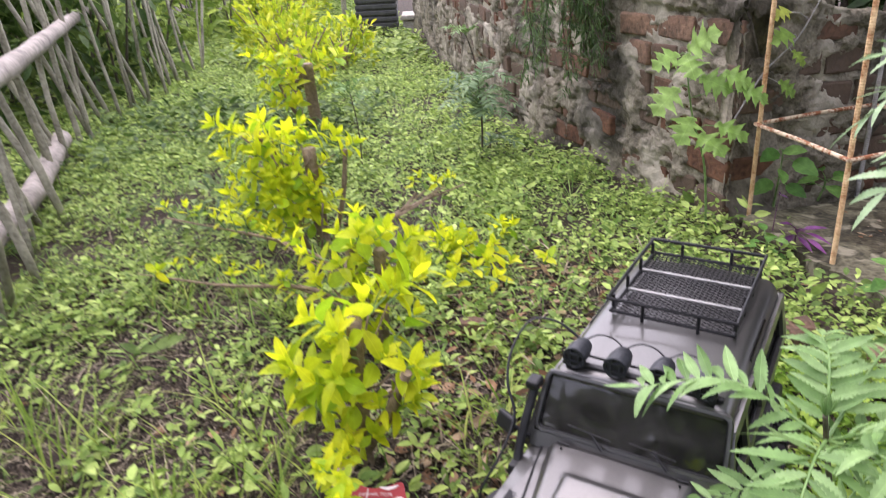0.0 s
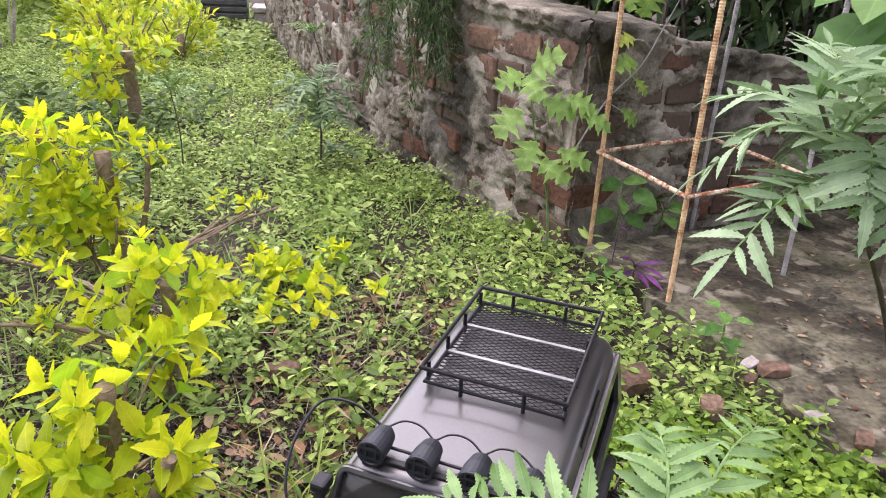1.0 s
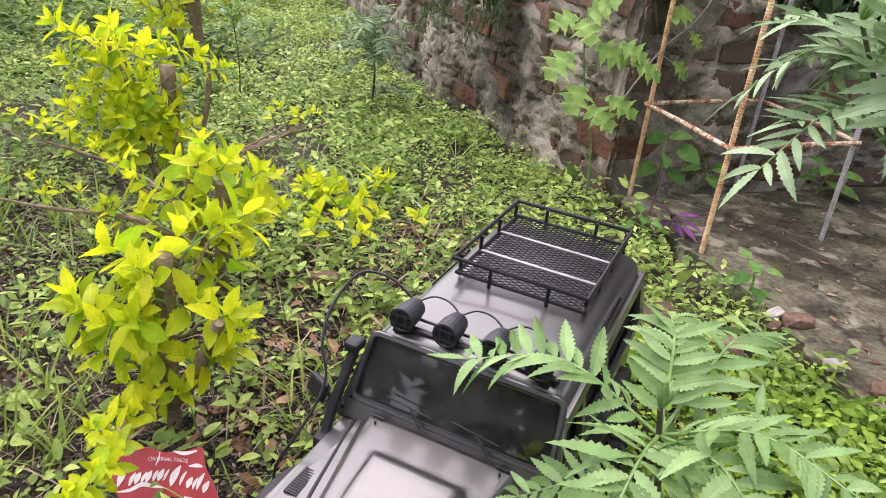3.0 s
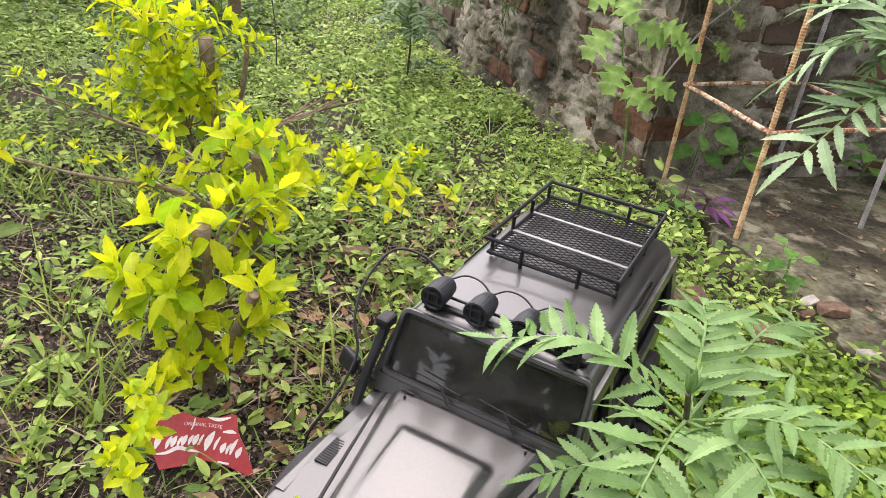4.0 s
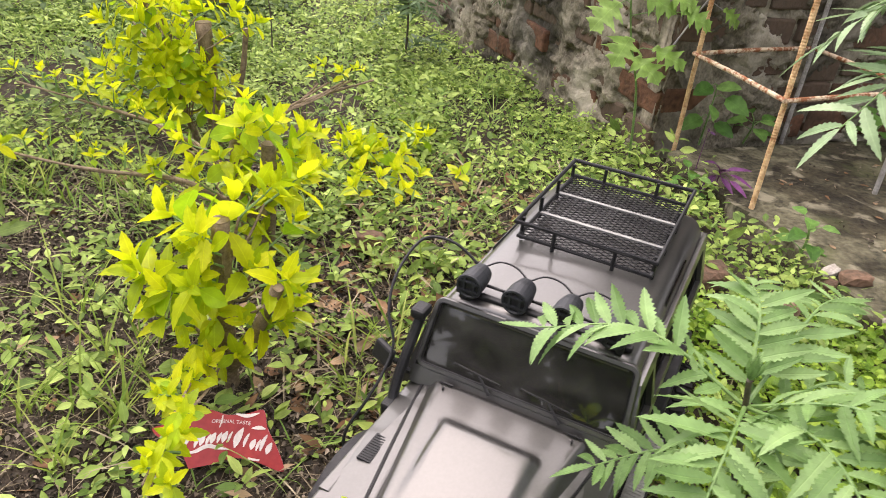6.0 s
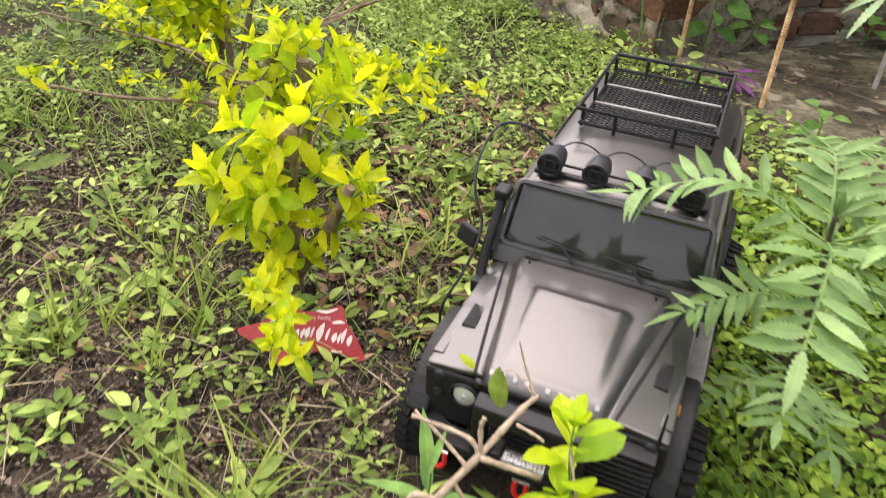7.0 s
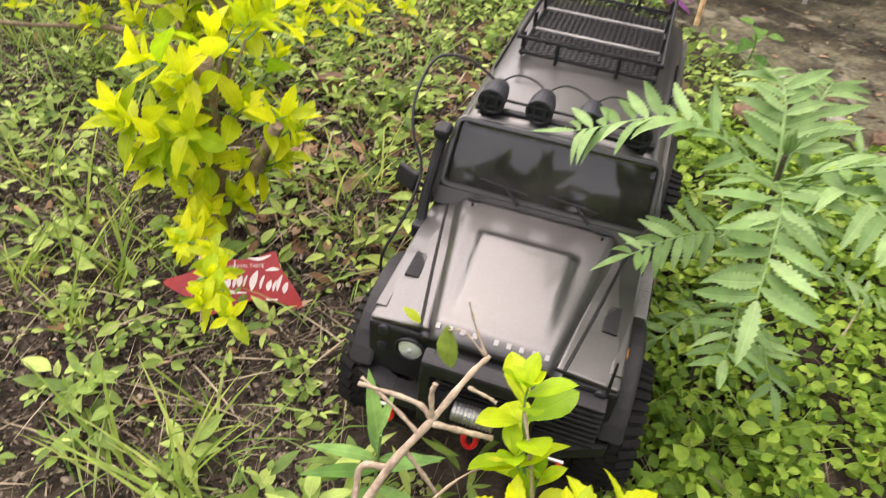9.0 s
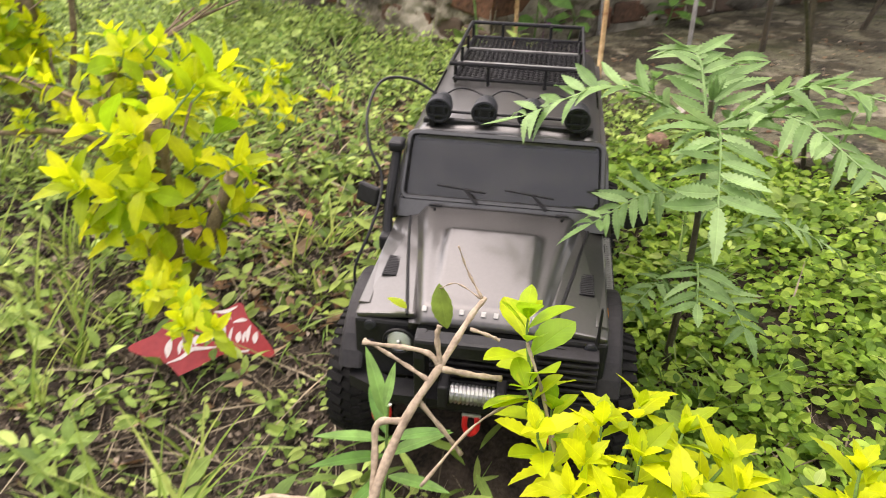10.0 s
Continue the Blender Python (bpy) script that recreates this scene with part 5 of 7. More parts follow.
def shoots_three(R):
    high = [(-0.542, 1.68, 0.31), (-0.522, 1.7, 0.292), (-0.456, 1.72, 0.31), (-0.469, 1.66, 0.288), (-0.42, 1.68, 0.277), (-0.416, 1.76, 0.265), (-0.339, 1.75, 0.275), (-0.306, 1.74, 0.258), (-0.262, 1.74, 0.256), (-0.443, 1.64, 0.255), (-0.515, 1.65, 0.247), (-0.394, 1.78, 0.247)]
    middle = [(-0.503, 1.64, 0.2), (-0.453, 1.62, 0.22), (-0.419, 1.64, 0.212), (-0.535, 1.66, 0.155), (-0.459, 1.6, 0.188), (-0.421, 1.62, 0.185), (-0.393, 1.66, 0.183), (-0.347, 1.72, 0.165), (-0.339, 1.75, 0.195), (-0.403, 1.7, 0.238)]
    low = [(-0.532, 1.66, 0.122), (-0.454, 1.6, 0.151), (-0.413, 1.61, 0.153), (-0.388, 1.64, 0.153), (-0.349, 1.66, 0.154), (-0.31, 1.7, 0.133), (-0.512, 1.64, 0.09), (-0.444, 1.6, 0.108), (-0.402, 1.61, 0.119), (-0.365, 1.64, 0.119), (-0.34, 1.67, 0.131), (-0.418, 1.62, 0.087)]
    out = tips(R, high, t3, 1.0, 5, 0.06) + tips(R, middle, t3, 1.0, 5, 0.055) + tips(R, low, t3, 0.95, 4, 0.05)
    out += [((-0.37 + R.uniform(-0.05, 0.04), 1.71 + R.uniform(-0.03, 0.01), z), (R.uniform(-0.8, 0.8), -0.8, 0.7), 0.04, 3, 0.9) for z in (0.05, 0.07, 0.09, 0.11, 0.125, 0.14, 0.16, 0.175, 0.19, 0.2)]
    # the far side of the bush
    return out + [((-0.43 + R.gauss(0, 0.06), 1.77 + R.uniform(-0.02, 0.05), R.uniform(0.08, 0.26)), (R.uniform(-1, 1), R.uniform(-0.2, 1), 0.8), 0.05, 3, R.uniform(0.8, 1.0)) for k in range(12)]


golden_shrub((-0.36, 1.72), [([(-0.352, 1.735, -0.02), (-0.358, 1.735, 0.12), (-0.364, 1.735, 0.243)], 0.0165, 0.0155, True),
                             ([(-0.34, 1.75, -0.02), (-0.30, 1.75, 0.12), (-0.283, 1.75, 0.235)], 0.006, 0.0055, True),
                             ([(-0.38, 1.72, -0.02), (-0.42, 1.70, 0.12), (-0.46, 1.69, 0.3)], 0.008, 0.004, False),
                             ([(-0.37, 1.7, -0.02), (-0.385, 1.67, 0.06), (-0.41, 1.65, 0.13)], 0.003, 0.002, False),
                             ([(-0.35, 1.7, -0.02), (-0.335, 1.67, 0.06), (-0.32, 1.655, 0.14)], 0.003, 0.002, False)],
             shoots_three, "bushy golden shrub round a sawn trunk", 14, 0.038, t3)


def far_shrub(x, y, r, h, n, seed, label):
    g = np.random.default_rng(seed)
    z = float(rise(x, y))
    sh = thing("golden_shrub", Matrix.Translation((x, y, z)), label, "shrub", "row of golden shrubs")
    bm = bmesh.new()
    tube(bm, [(0, 0, -0.02), (0.01, 0, h * 0.3), (0.0, 0.01, h * 0.6)], [0.024, 0.021, 0.02], 10)
    for k in range(7):
        a = k * 0.9
        tube(bm, spline([(0, 0, 0.02), (r * 0.4 * math.cos(a), r * 0.4 * math.sin(a), h * 0.5), (r * 0.8 * math.cos(a), r * 0.8 * math.sin(a), h * 0.85)], 4), 0.004, 5)
    part("trunk", bm, M_BARK, sh, smooth=True)
    clumps = n // 14
    cc = g.normal(0, 1, (clumps, 3))
    cc = unit(cc) * g.uniform(0.5, 1, (clumps, 1)) * np.array((r, r, h * 0.48)) + np.array((0, 0, h * 0.55))
    base = np.repeat(cc, 14, 0) + g.normal(0, 0.022, (clumps * 14, 3))
    out = base - np.array((0, 0, h * 0.3)) + g.normal(0, 0.08, base.shape)
    way = unit(out * np.array((1, 1, 0.8))) + np.array((0, 0, 0.35)) + g.normal(0, 0.35, base.shape)
    blades("crown", base, way, np.array((0, 0, 1.0)) + g.normal(0, 0.4, base.shape), g.uniform(0.035, 0.06, len(base)), g.uniform(0.018, 0.026, len(base)), M_GOLDFAR, parent=sh, fine=True, label="dense yellow-green leaves")
    return sh


t4 = lambda z: (-0.73, 2.82)


def shoots_four(R):
    tops = [(-0.757, 2.78, 0.31), (-0.697, 2.8, 0.325), (-0.792, 2.76, 0.285), (-0.837, 2.76, 0.295), (-0.729, 2.8, 0.268), (-0.647, 2.84, 0.275), (-0.583, 2.86, 0.29), (-0.898, 2.8, 0.3), (-0.641, 2.85, 0.215)]
    low = [(-0.776, 2.74, 0.232), (-0.833, 2.74, 0.195), (-0.74, 2.78, 0.21), (-0.77, 2.74, 0.16), (-0.808, 2.74, 0.12), (-0.735, 2.78, 0.126), (-0.86, 2.8, 0.24), (-0.8, 2.9, 0.2)]
    return tips(R, tops, t4, 1.1, 4, 0.06) + tips(R, low, t4, 1.0, 4, 0.055)


golden_shrub((-0.7, 2.86), [([(-0.69, 2.86, -0.02), (-0.7, 2.86, 0.12), (-0.704, 2.855, 0.265)], 0.024, 0.021, True),
                            ([(-0.71, 2.85, 0.02), (-0.77, 2.8, 0.12), (-0.8, 2.77, 0.24)], 0.007, 0.004, False)],
             shoots_four, "golden shrub with a thick grey sawn trunk", 15, 0.046, t4)
far_shrub(-1.02, 3.7, 0.2, 0.38, 560, 23, "bushy golden shrub among weeds")
far_shrub(-1.42, 4.5, 0.27, 0.46, 800, 24, "bushy golden shrub among weeds")
far_shrub(-0.95, 4.3, 0.2, 0.3, 420, 25, "low golden shrub among weeds")
far_shrub(-1.75, 5.6, 0.36, 0.5, 900, 26, "bushy golden shrub among weeds")
far_shrub(-2.1, 6.9, 0.45, 0.55, 1000, 27, "bushy golden shrub among weeds")


# nearest shrub in front of the truck: dead pale twigs and a leafy shoot
def front_shrub():
    R = random.Random(31)
    sh = thing("golden_shrub", Matrix.Translation((0.06, 0.46, 0.0)), "golden shrub with bare pale cut twigs and a leafy shoot", "shrub", "row of golden shrubs")
    def limb(pts, r0, r1):
        bm = bmesh.new()
        q = spline([local(sh, p) for p in pts], 6)
        n = len(q)
        tube(bm, q, [0.8 * (r0 + (r1 - r0) * k / (n - 1)) + 0.0003 * math.sin(k * 1.7) for k in range(n)], 8)
        part("branch", bm, M_TWIG, sh, "bare pale brown branch", smooth=True)

    limb([(0.045, 0.47, -0.02), (0.05, 0.495, 0.08), (0.058, 0.513, 0.14), (0.083, 0.54, 0.178), (0.112, 0.559, 0.205), (0.136, 0.578, 0.224), (0.148, 0.585, 0.232)], 0.0052, 0.002)
    limb([(0.056, 0.51, 0.135), (0.035, 0.51, 0.158), (0.006, 0.52, 0.162), (-0.012, 0.525, 0.155)], 0.0034, 0.0026)
    limb([(0.112, 0.559, 0.205), (0.102, 0.567, 0.212), (0.068, 0.581, 0.214)], 0.0026, 0.0016)
    limb([(0.104, 0.553, 0.199), (0.09, 0.57, 0.203), (0.07, 0.588, 0.211)], 0.0019, 0.0012)
    limb([(0.112, 0.559, 0.205), (0.111, 0.565, 0.222), (0.113, 0.567, 0.229)], 0.0022, 0.002)
    limb([(0.112, 0.557, 0.204), (0.132, 0.556, 0.196), (0.15, 0.553, 0.192)], 0.0026, 0.0022)
    limb([(0.146, 0.584, 0.231), (0.139, 0.597, 0.246), (0.134, 0.602, 0.262)], 0.0012, 0.0006)
    limb([(0.134, 0.571, 0.22), (0.146, 0.566, 0.216), (0.151, 0.563, 0.214)], 0.0015, 0.0013)
    limb([(0.086, 0.543, 0.18), (0.07, 0.545, 0.18), (0.066, 0.535, 0.165), (0.06, 0.515, 0.14)], 0.0028, 0.0026)
    limb([(0.095, 0.55, 0.19), (0.112, 0.54, 0.165), (0.12, 0.535, 0.152)], 0.002, 0.0018)
    limb([(0.088, 0.51, 0.16), (0.13, 0.54, 0.17), (0.17, 0.55, 0.178)], 0.0013, 0.0009)
    limb([(0.06, 0.46, -0.02), (0.12, 0.47, 0.06), (0.17, 0.5, 0.13), (0.172, 0.53, 0.18), (0.168, 0.56, 0.212)], 0.003, 0.0012)
    limb([(0.07, 0.45, 0.0), (0.15, 0.43, 0.08), (0.19, 0.45, 0.16)], 0.0045, 0.002)
    limb([(0.08, 0.45, 0.0), (0.22, 0.4, 0.07), (0.29, 0.41, 0.155)], 0.0045, 0.002)

    def tuft(at, way, L, pairs, sz, kind):
        shoot(sh, local(sh, at), way, L, 0.04 * sz, kind, R, pairs)

    tuft((0.174, 0.53, 0.15), (-0.12, 0.42, 0.8), 0.085, 7, 0.82, GOLD_WIDE)
    tuft((0.177, 0.512, 0.118), (-0.1, 0.35, 0.9), 0.065, 5, 0.7, GOLD_WIDE)
    tuft((0.172, 0.525, 0.15), (-0.2, 0.3, 0.8), 0.045, 3, 0.66, GOLD_WIDE)
    # bushy yellow tops beside it, each tuft by its tip
    for tip, way in (((0.146, 0.503, 0.208), (-0.35, 0.1, 0.8)), ((0.168, 0.482, 0.2), (-0.1, 0.0, 0.9)), ((0.186, 0.493, 0.212), (0.1, 0.25, 0.9)), ((0.214, 0.497, 0.22), (0.35, 0.3, 0.85)), ((0.228, 0.472, 0.217), (0.3, 0.1, 0.9)), ((0.252, 0.452, 0.21), (0.55, 0.0, 0.75)),
                     ((0.246, 0.428, 0.208), (0.4, -0.3, 0.8)), ((0.21, 0.435, 0.212), (0.1, -0.2, 0.95)), ((0.172, 0.44, 0.206), (-0.2, -0.2, 0.9)), ((0.194, 0.461, 0.216), (0.0, 0.0, 1)), ((0.15, 0.458, 0.2), (-0.45, -0.1, 0.8))):
        tuft(Vector(tip) - Vector(way).normalized() * 0.062, way, 0.05, 4, 0.72, GOLD_LEAVES)
    for tip, way in (((0.304, 0.432, 0.215), (0.2, 0.4, 0.85)), ((0.281, 0.412, 0.208), (-0.35, 0.0, 0.9)), ((0.318, 0.406, 0.216), (0.5, -0.1, 0.8)), ((0.293, 0.394, 0.21), (0.0, -0.3, 0.9))):
        tuft(Vector(tip) - Vector(way).normalized() * 0.062, way, 0.05, 4, 0.72, GOLD_LEAVES)
    # a lone leaf hanging before the hood
    limb([(0.146, 0.584, 0.231), (0.135, 0.605, 0.232), (0.126, 0.614, 0.224)], 0.0007, 0.0005)
    leaf_ob(WILTED, leaf_pose(local(sh, (0.126, 0.617, 0.226)), (0.03, -0.5, -0.85), (-0.35, -0.7, 0.5), 0.032), sh)
    # narrow leaved weed at its foot
    wd = thing("weed_sprig", Matrix.Translation((0.075, 0.60, 0.0)), "weed with narrow pale green leaves", "weed")
    bm = bmesh.new()
    tube(bm, [(0, 0, -0.02), (0.006, -0.01, 0.08), (0.008, -0.02, 0.16)], [0.0016, 0.0013, 0.0008], 6)
    part("stem", bm, M_STALK, wd)
    for z, a, L in ((0.11, 185, 0.055), (0.11, 5, 0.05), (0.125, 170, 0.05), (0.125, 350, 0.045), (0.13, 95, 0.045), (0.145, 100, 0.05), (0.09, 220, 0.045), (0.09, 320, 0.05), (0.155, 60, 0.03)):
        leaf_ob(FERN_SLIM, leaf_pose((0.007, -0.015, z), (math.cos(radians(a)), math.sin(radians(a)), 0.25 if z < 0.14 else 1.2), (0, 0, 1), L), wd)


def fallen_leaf():
    fl = new("fallen_leaf", GOLD_LEAVES[3])
    fl.matrix_world = truck.matrix_world @ leaf_pose((0.2165, -0.056, 0.1715), (-0.3, -0.8, 0.45), (0.3, 0.1, 1), 0.018)
    tagged(fl, "small yellow leaf fallen on the truck's hood", "leaf")


WILTED = leaf_mesh("leaf", M_WILTED, 0.46, 0.03, 0.22, 0.28, 13, 0.5, 0.25)
FERN_SLIM = leaf_mesh("leaf", M_BROAD, 0.22, 0.0, 0.12, 0.12, 7, 0.4, 0.1)
front_shrub()
fallen_leaf()


# ---- marigold plants with feathered fronds ----
def frond(plant, start, mid, end, leaf, pairs, R, r=0.0016, meshes=None):
    """A curved rib with paired toothed leaflets and one at the tip."""
    q = spline([start, mid, end], 12)
    bm = bmesh.new()
    n = len(q)
    tube(bm, q, [r * (1 - 0.6 * k / (n - 1)) for k in range(n)], 6)
    rib = part("frond", bm, M_STALK, plant)
    meshes = meshes or FERN_LEAVES
    for k in range(pairs):
        f = 0.14 + 0.82 * k / (pairs - 1)
        i = min(n - 2, int(f * (n - 1)))
        p = q[i].lerp(q[i + 1], f * (n - 1) - i)
        d = (q[i + 1] - q[i]).normalized()
        up = Vector((0, 0, 1)) - d * d.z
        up = up.normalized() if up.length > 0.05 else d.orthogonal()
        side = d.cross(up).normalized()
        size = leaf * (0.6 + 0.5 * math.sin(math.pi * (0.25 + 0.6 * f))) * R.uniform(0.76, 1.12)
        for s in (-1, 1):
            w = side * s + d * R.uniform(0.35, 0.8) + up * R.uniform(-0.15, 0.45)
            leaf_ob(R.choice(meshes), leaf_pose(p + d * s * 0.003, w, up + side * s * R.uniform(-0.6, 0.2) + d * R.uniform(-0.4, 0.3), size), rib)
    d = (q[-1] - q[-2]).normalized()
    leaf_ob(R.choice(meshes), leaf_pose(q[-1], d, Vector((0, 0, 1)) - d * d.z + Vector((0.01, 0, 0)), leaf * 0.95), rib)
    return rib


def marigold(x, y, top, fronds, label, seed, leaf=0.05, stalk=0.004, extra=0, low=0.35, meshes=None, bow=0.3):
    R = random.Random(seed)
    z = float(rise(x, y)) if not (x > 0.78 and y > 0.95) else SLAB_Z
    pl = thing("marigold_plant", Matrix.Translation((x, y, z)), label, "plant", "marigold plants")
    T = local(pl, top)
    bm = bmesh.new()
    line = spline([(0, 0, -0.02), (T.x * bow + 0.006, T.y * bow, T.z * 0.5), T], 6)
    tube(bm, line, [stalk * (1 - 0.5 * k / (len(line) - 1)) for k in range(len(line))], 8)
    part("stalk", bm, M_DARKSTALK, pl)
    for f0, end, lift, pairs, sc in fronds:
        s = line[min(len(line) - 1, int(f0 * (len(line) - 1)))]
        e = local(pl, end)
        m = (s + e) / 2 + Vector((0, 0, lift))
        frond(pl, s, m, e, leaf * sc, pairs + 3, R, meshes=meshes)
    for k in range(extra):
        a = k * 2.4 + R.uniform(-0.3, 0.3)
        s = line[int(R.uniform(low, 0.9) * (len(line) - 1))]
        e = s + Vector((math.cos(a), math.sin(a), R.uniform(-0.1, 0.35))) * R.uniform(0.08, 0.13)
        frond(pl, s, (s + e) / 2 + Vector((0, 0, 0.03)), e, leaf * R.uniform(0.75, 0.95), 7, R, meshes=meshes)
    for k in range(9):
        a = k * 2.4
        leaf_ob(R.choice(FERN_LEAVES), leaf_pose(T, (0.35 * math.cos(a), 0.35 * math.sin(a), 1), (math.cos(a), math.sin(a), 0.1), leaf * 0.5), pl)
    return pl


marigold(0.41, 0.74, (0.362, 0.692, 0.312), [
    (0.95, (0.237, 0.77, 0.281), 0.03, 11, 0.95), (0.97, (0.392, 0.79, 0.325), 0.024, 10, 0.86), (0.95, (0.303, 0.583, 0.28), 0.024, 10, 1.1),
    (0.97, (0.442, 0.602, 0.334), 0.022, 10, 0.85), (0.93, (0.398, 0.565, 0.302), 0.024, 9, 0.9), (0.97, (0.5, 0.85, 0.288), 0.03, 11, 0.85),
    (0.72, (0.285, 0.712, 0.203), 0.02, 9, 0.9), (0.45, (0.35, 0.638, 0.16), 0.025, 6, 0.85), (0.4, (0.4, 0.635, 0.13), 0.03, 6, 0.75), (0.35, (0.33, 0.7, 0.115), 0.025, 5, 0.7), (0.5, (0.51, 0.68, 0.17), 0.03, 9, 0.62), (0.6, (0.46, 0.75, 0.2), 0.03, 7, 0.7)],
    "marigold plant with feathery grey-green fronds", 41, 0.04, extra=1, low=0.6)
marigold(0.84, 1.07, (0.545, 0.955, 0.54), [
    (0.95, (0.487, 1.01, 0.461), 0.03, 8, 1.0), (0.97, (0.516, 1.055, 0.522), 0.02, 8, 0.85), (0.95, (0.556, 1.0, 0.481), 0.03, 7, 0.8), (0.85, (0.486, 0.93, 0.408), 0.03, 7, 1.0),
    (0.97, (0.66, 0.95, 0.56), 0.03, 8, 0.95), (0.97, (0.61, 0.87, 0.555), 0.03, 8, 1.0), (0.97, (0.60, 1.05, 0.575), 0.02, 8, 0.9), (0.97, (0.54, 0.86, 0.575), 0.03, 8, 0.95),
    (0.93, (0.68, 1.0, 0.5), 0.03, 8, 1.0), (0.85, (0.62, 0.9, 0.43), 0.04, 8, 1.0), (0.8, (0.70, 0.95, 0.42), 0.04, 8, 1.0), (0.9, (0.58, 0.91, 0.47), 0.04, 8, 1.0)],
    "tall marigold plant leaning over the slab", 43, 0.051, extra=6, low=0.75, meshes=FERN_NARROW, bow=0.42)
marigold(-0.025, 2.42, (-0.03, 2.42, 0.27), [
    (0.97, (-0.13, 2.38, 0.27), 0.03, 8, 0.8), (0.97, (0.07, 2.38, 0.27), 0.03, 8, 0.8), (0.97, (-0.05, 2.30, 0.27), 0.03, 8, 0.8), (0.95, (0.0, 2.52, 0.30), 0.03, 8, 0.8), (0.8, (-0.12, 2.50, 0.22), 0.03, 7, 0.8),
    (0.7, (0.06, 2.34, 0.17), 0.03, 7, 0.8), (0.6, (-0.1, 2.33, 0.14), 0.03, 7, 0.7)],
    "young dark-leaved marigold plant beside the wall", 44, 0.044, extra=17, low=0.25, meshes=FERN_DARK)
marigold(-0.40, 2.35, (-0.42, 2.35, 0.27), [
    (0.97, (-0.48, 2.32, 0.28), 0.02, 7, 0.7), (0.97, (-0.35, 2.33, 0.29), 0.02, 7, 0.7), (0.95, (-0.43, 2.27, 0.27), 0.02, 7, 0.7), (0.8, (-0.36, 2.4, 0.24), 0.02, 6, 0.7)],
    "thin marigold seedling in the weeds", 45, 0.035, 0.0025)
marigold(-0.12, 3.55, (-0.17, 3.5, 0.30), [
    (0.97, (-0.26, 3.5, 0.31), 0.02, 7, 0.8), (0.97, (-0.1, 3.46, 0.31), 0.02, 7, 0.8), (0.95, (-0.2, 3.4, 0.3), 0.02, 7, 0.8)],
    "thin marigold seedling near the wall", 46, 0.045, 0.003)


# ---- lobed plant at the wall's corner, broad leaved weeds, purple plant ----
def lobed_leaf(name, material):
    """A drooping, raggedly lobed and toothed leaf of length about 1."""
    V, F = [], []
    n = 44
    for k in range(n + 1):
        t = k / n
        w = 0.54 * max(0.02, math.sin(math.pi * min(1, 0.02 + t) ** 0.85)) ** 0.75 * (0.7 + 0.3 * math.cos(math.tau * 3.6 * t + 0.4) + 0.1 * math.cos(math.tau * 11 * t))
        if k in (0, n):
            w = 0.004
        for f in (-1, -0.5, 0, 0.5, 1):
            y = w * f
            V.append((t + 0.28 * abs(y), y, 0.05 - 0.42 * t * t - 0.5 * y * y + 0.16 * abs(y) + 0.03 * math.sin(19 * t + 7 * y)))
    for k in range(n):
        for c in range(4):
            i = 5 * k + c
            F.append((i, i + 5, i + 6, i + 1))
    me = bpy.data.meshes.new(name)
    me.from_pydata(V, [], F)
    me.materials.append(material)
    me.shade_smooth()
    return me


LOBED = lobed_leaf("leaf", M_PALELEAF)
LOBED_DRY = lobed_leaf("leaf", M_YELLOWING)


def leafy(name, base, top, n, size, meshes, label, category, seed, z0=0.25, spread=1.0, petiole=0.03, stalk=M_STALK, r=0.003, droop=0.0):
    R = random.Random(seed)
    pl = thing(name, Matrix.Translation(base), label, category)
    T = local(pl, top)
    bm = bmesh.new()
    line = spline([(0, 0, -0.015), T * 0.5 + Vector((0.006, 0.0, 0)), T], 8)
    tube(bm, line, [r * (1 - 0.5 * k / (len(line) - 1)) for k in range(len(line))], 7)
    for k in range(n):
        f = z0 + (1 - z0) * (k + 0.5) / n
        p = line[int(f * (len(line) - 1))]
        a = k * 2.4 + R.uniform(-0.3, 0.3)
        d = Vector((math.cos(a) * spread, math.sin(a) * spread - 0.25, 0.25 + 0.5 * f - droop)).normalized()
        e = p + d * petiole * R.uniform(0.7, 1.3)
        pb = bmesh.new()
        tube(pb, [p, e], [0.0012, 0.0008], 5)
        leaf_ob(R.choice(meshes), leaf_pose(e, d + Vector((0, 0, -0.35)), Vector((0, -0.25, 1)), size * R.uniform(0.7, 1.15)), part("leaf_stalk", pb, stalk, pl))
    part("stem", bm, stalk, pl)
    return pl




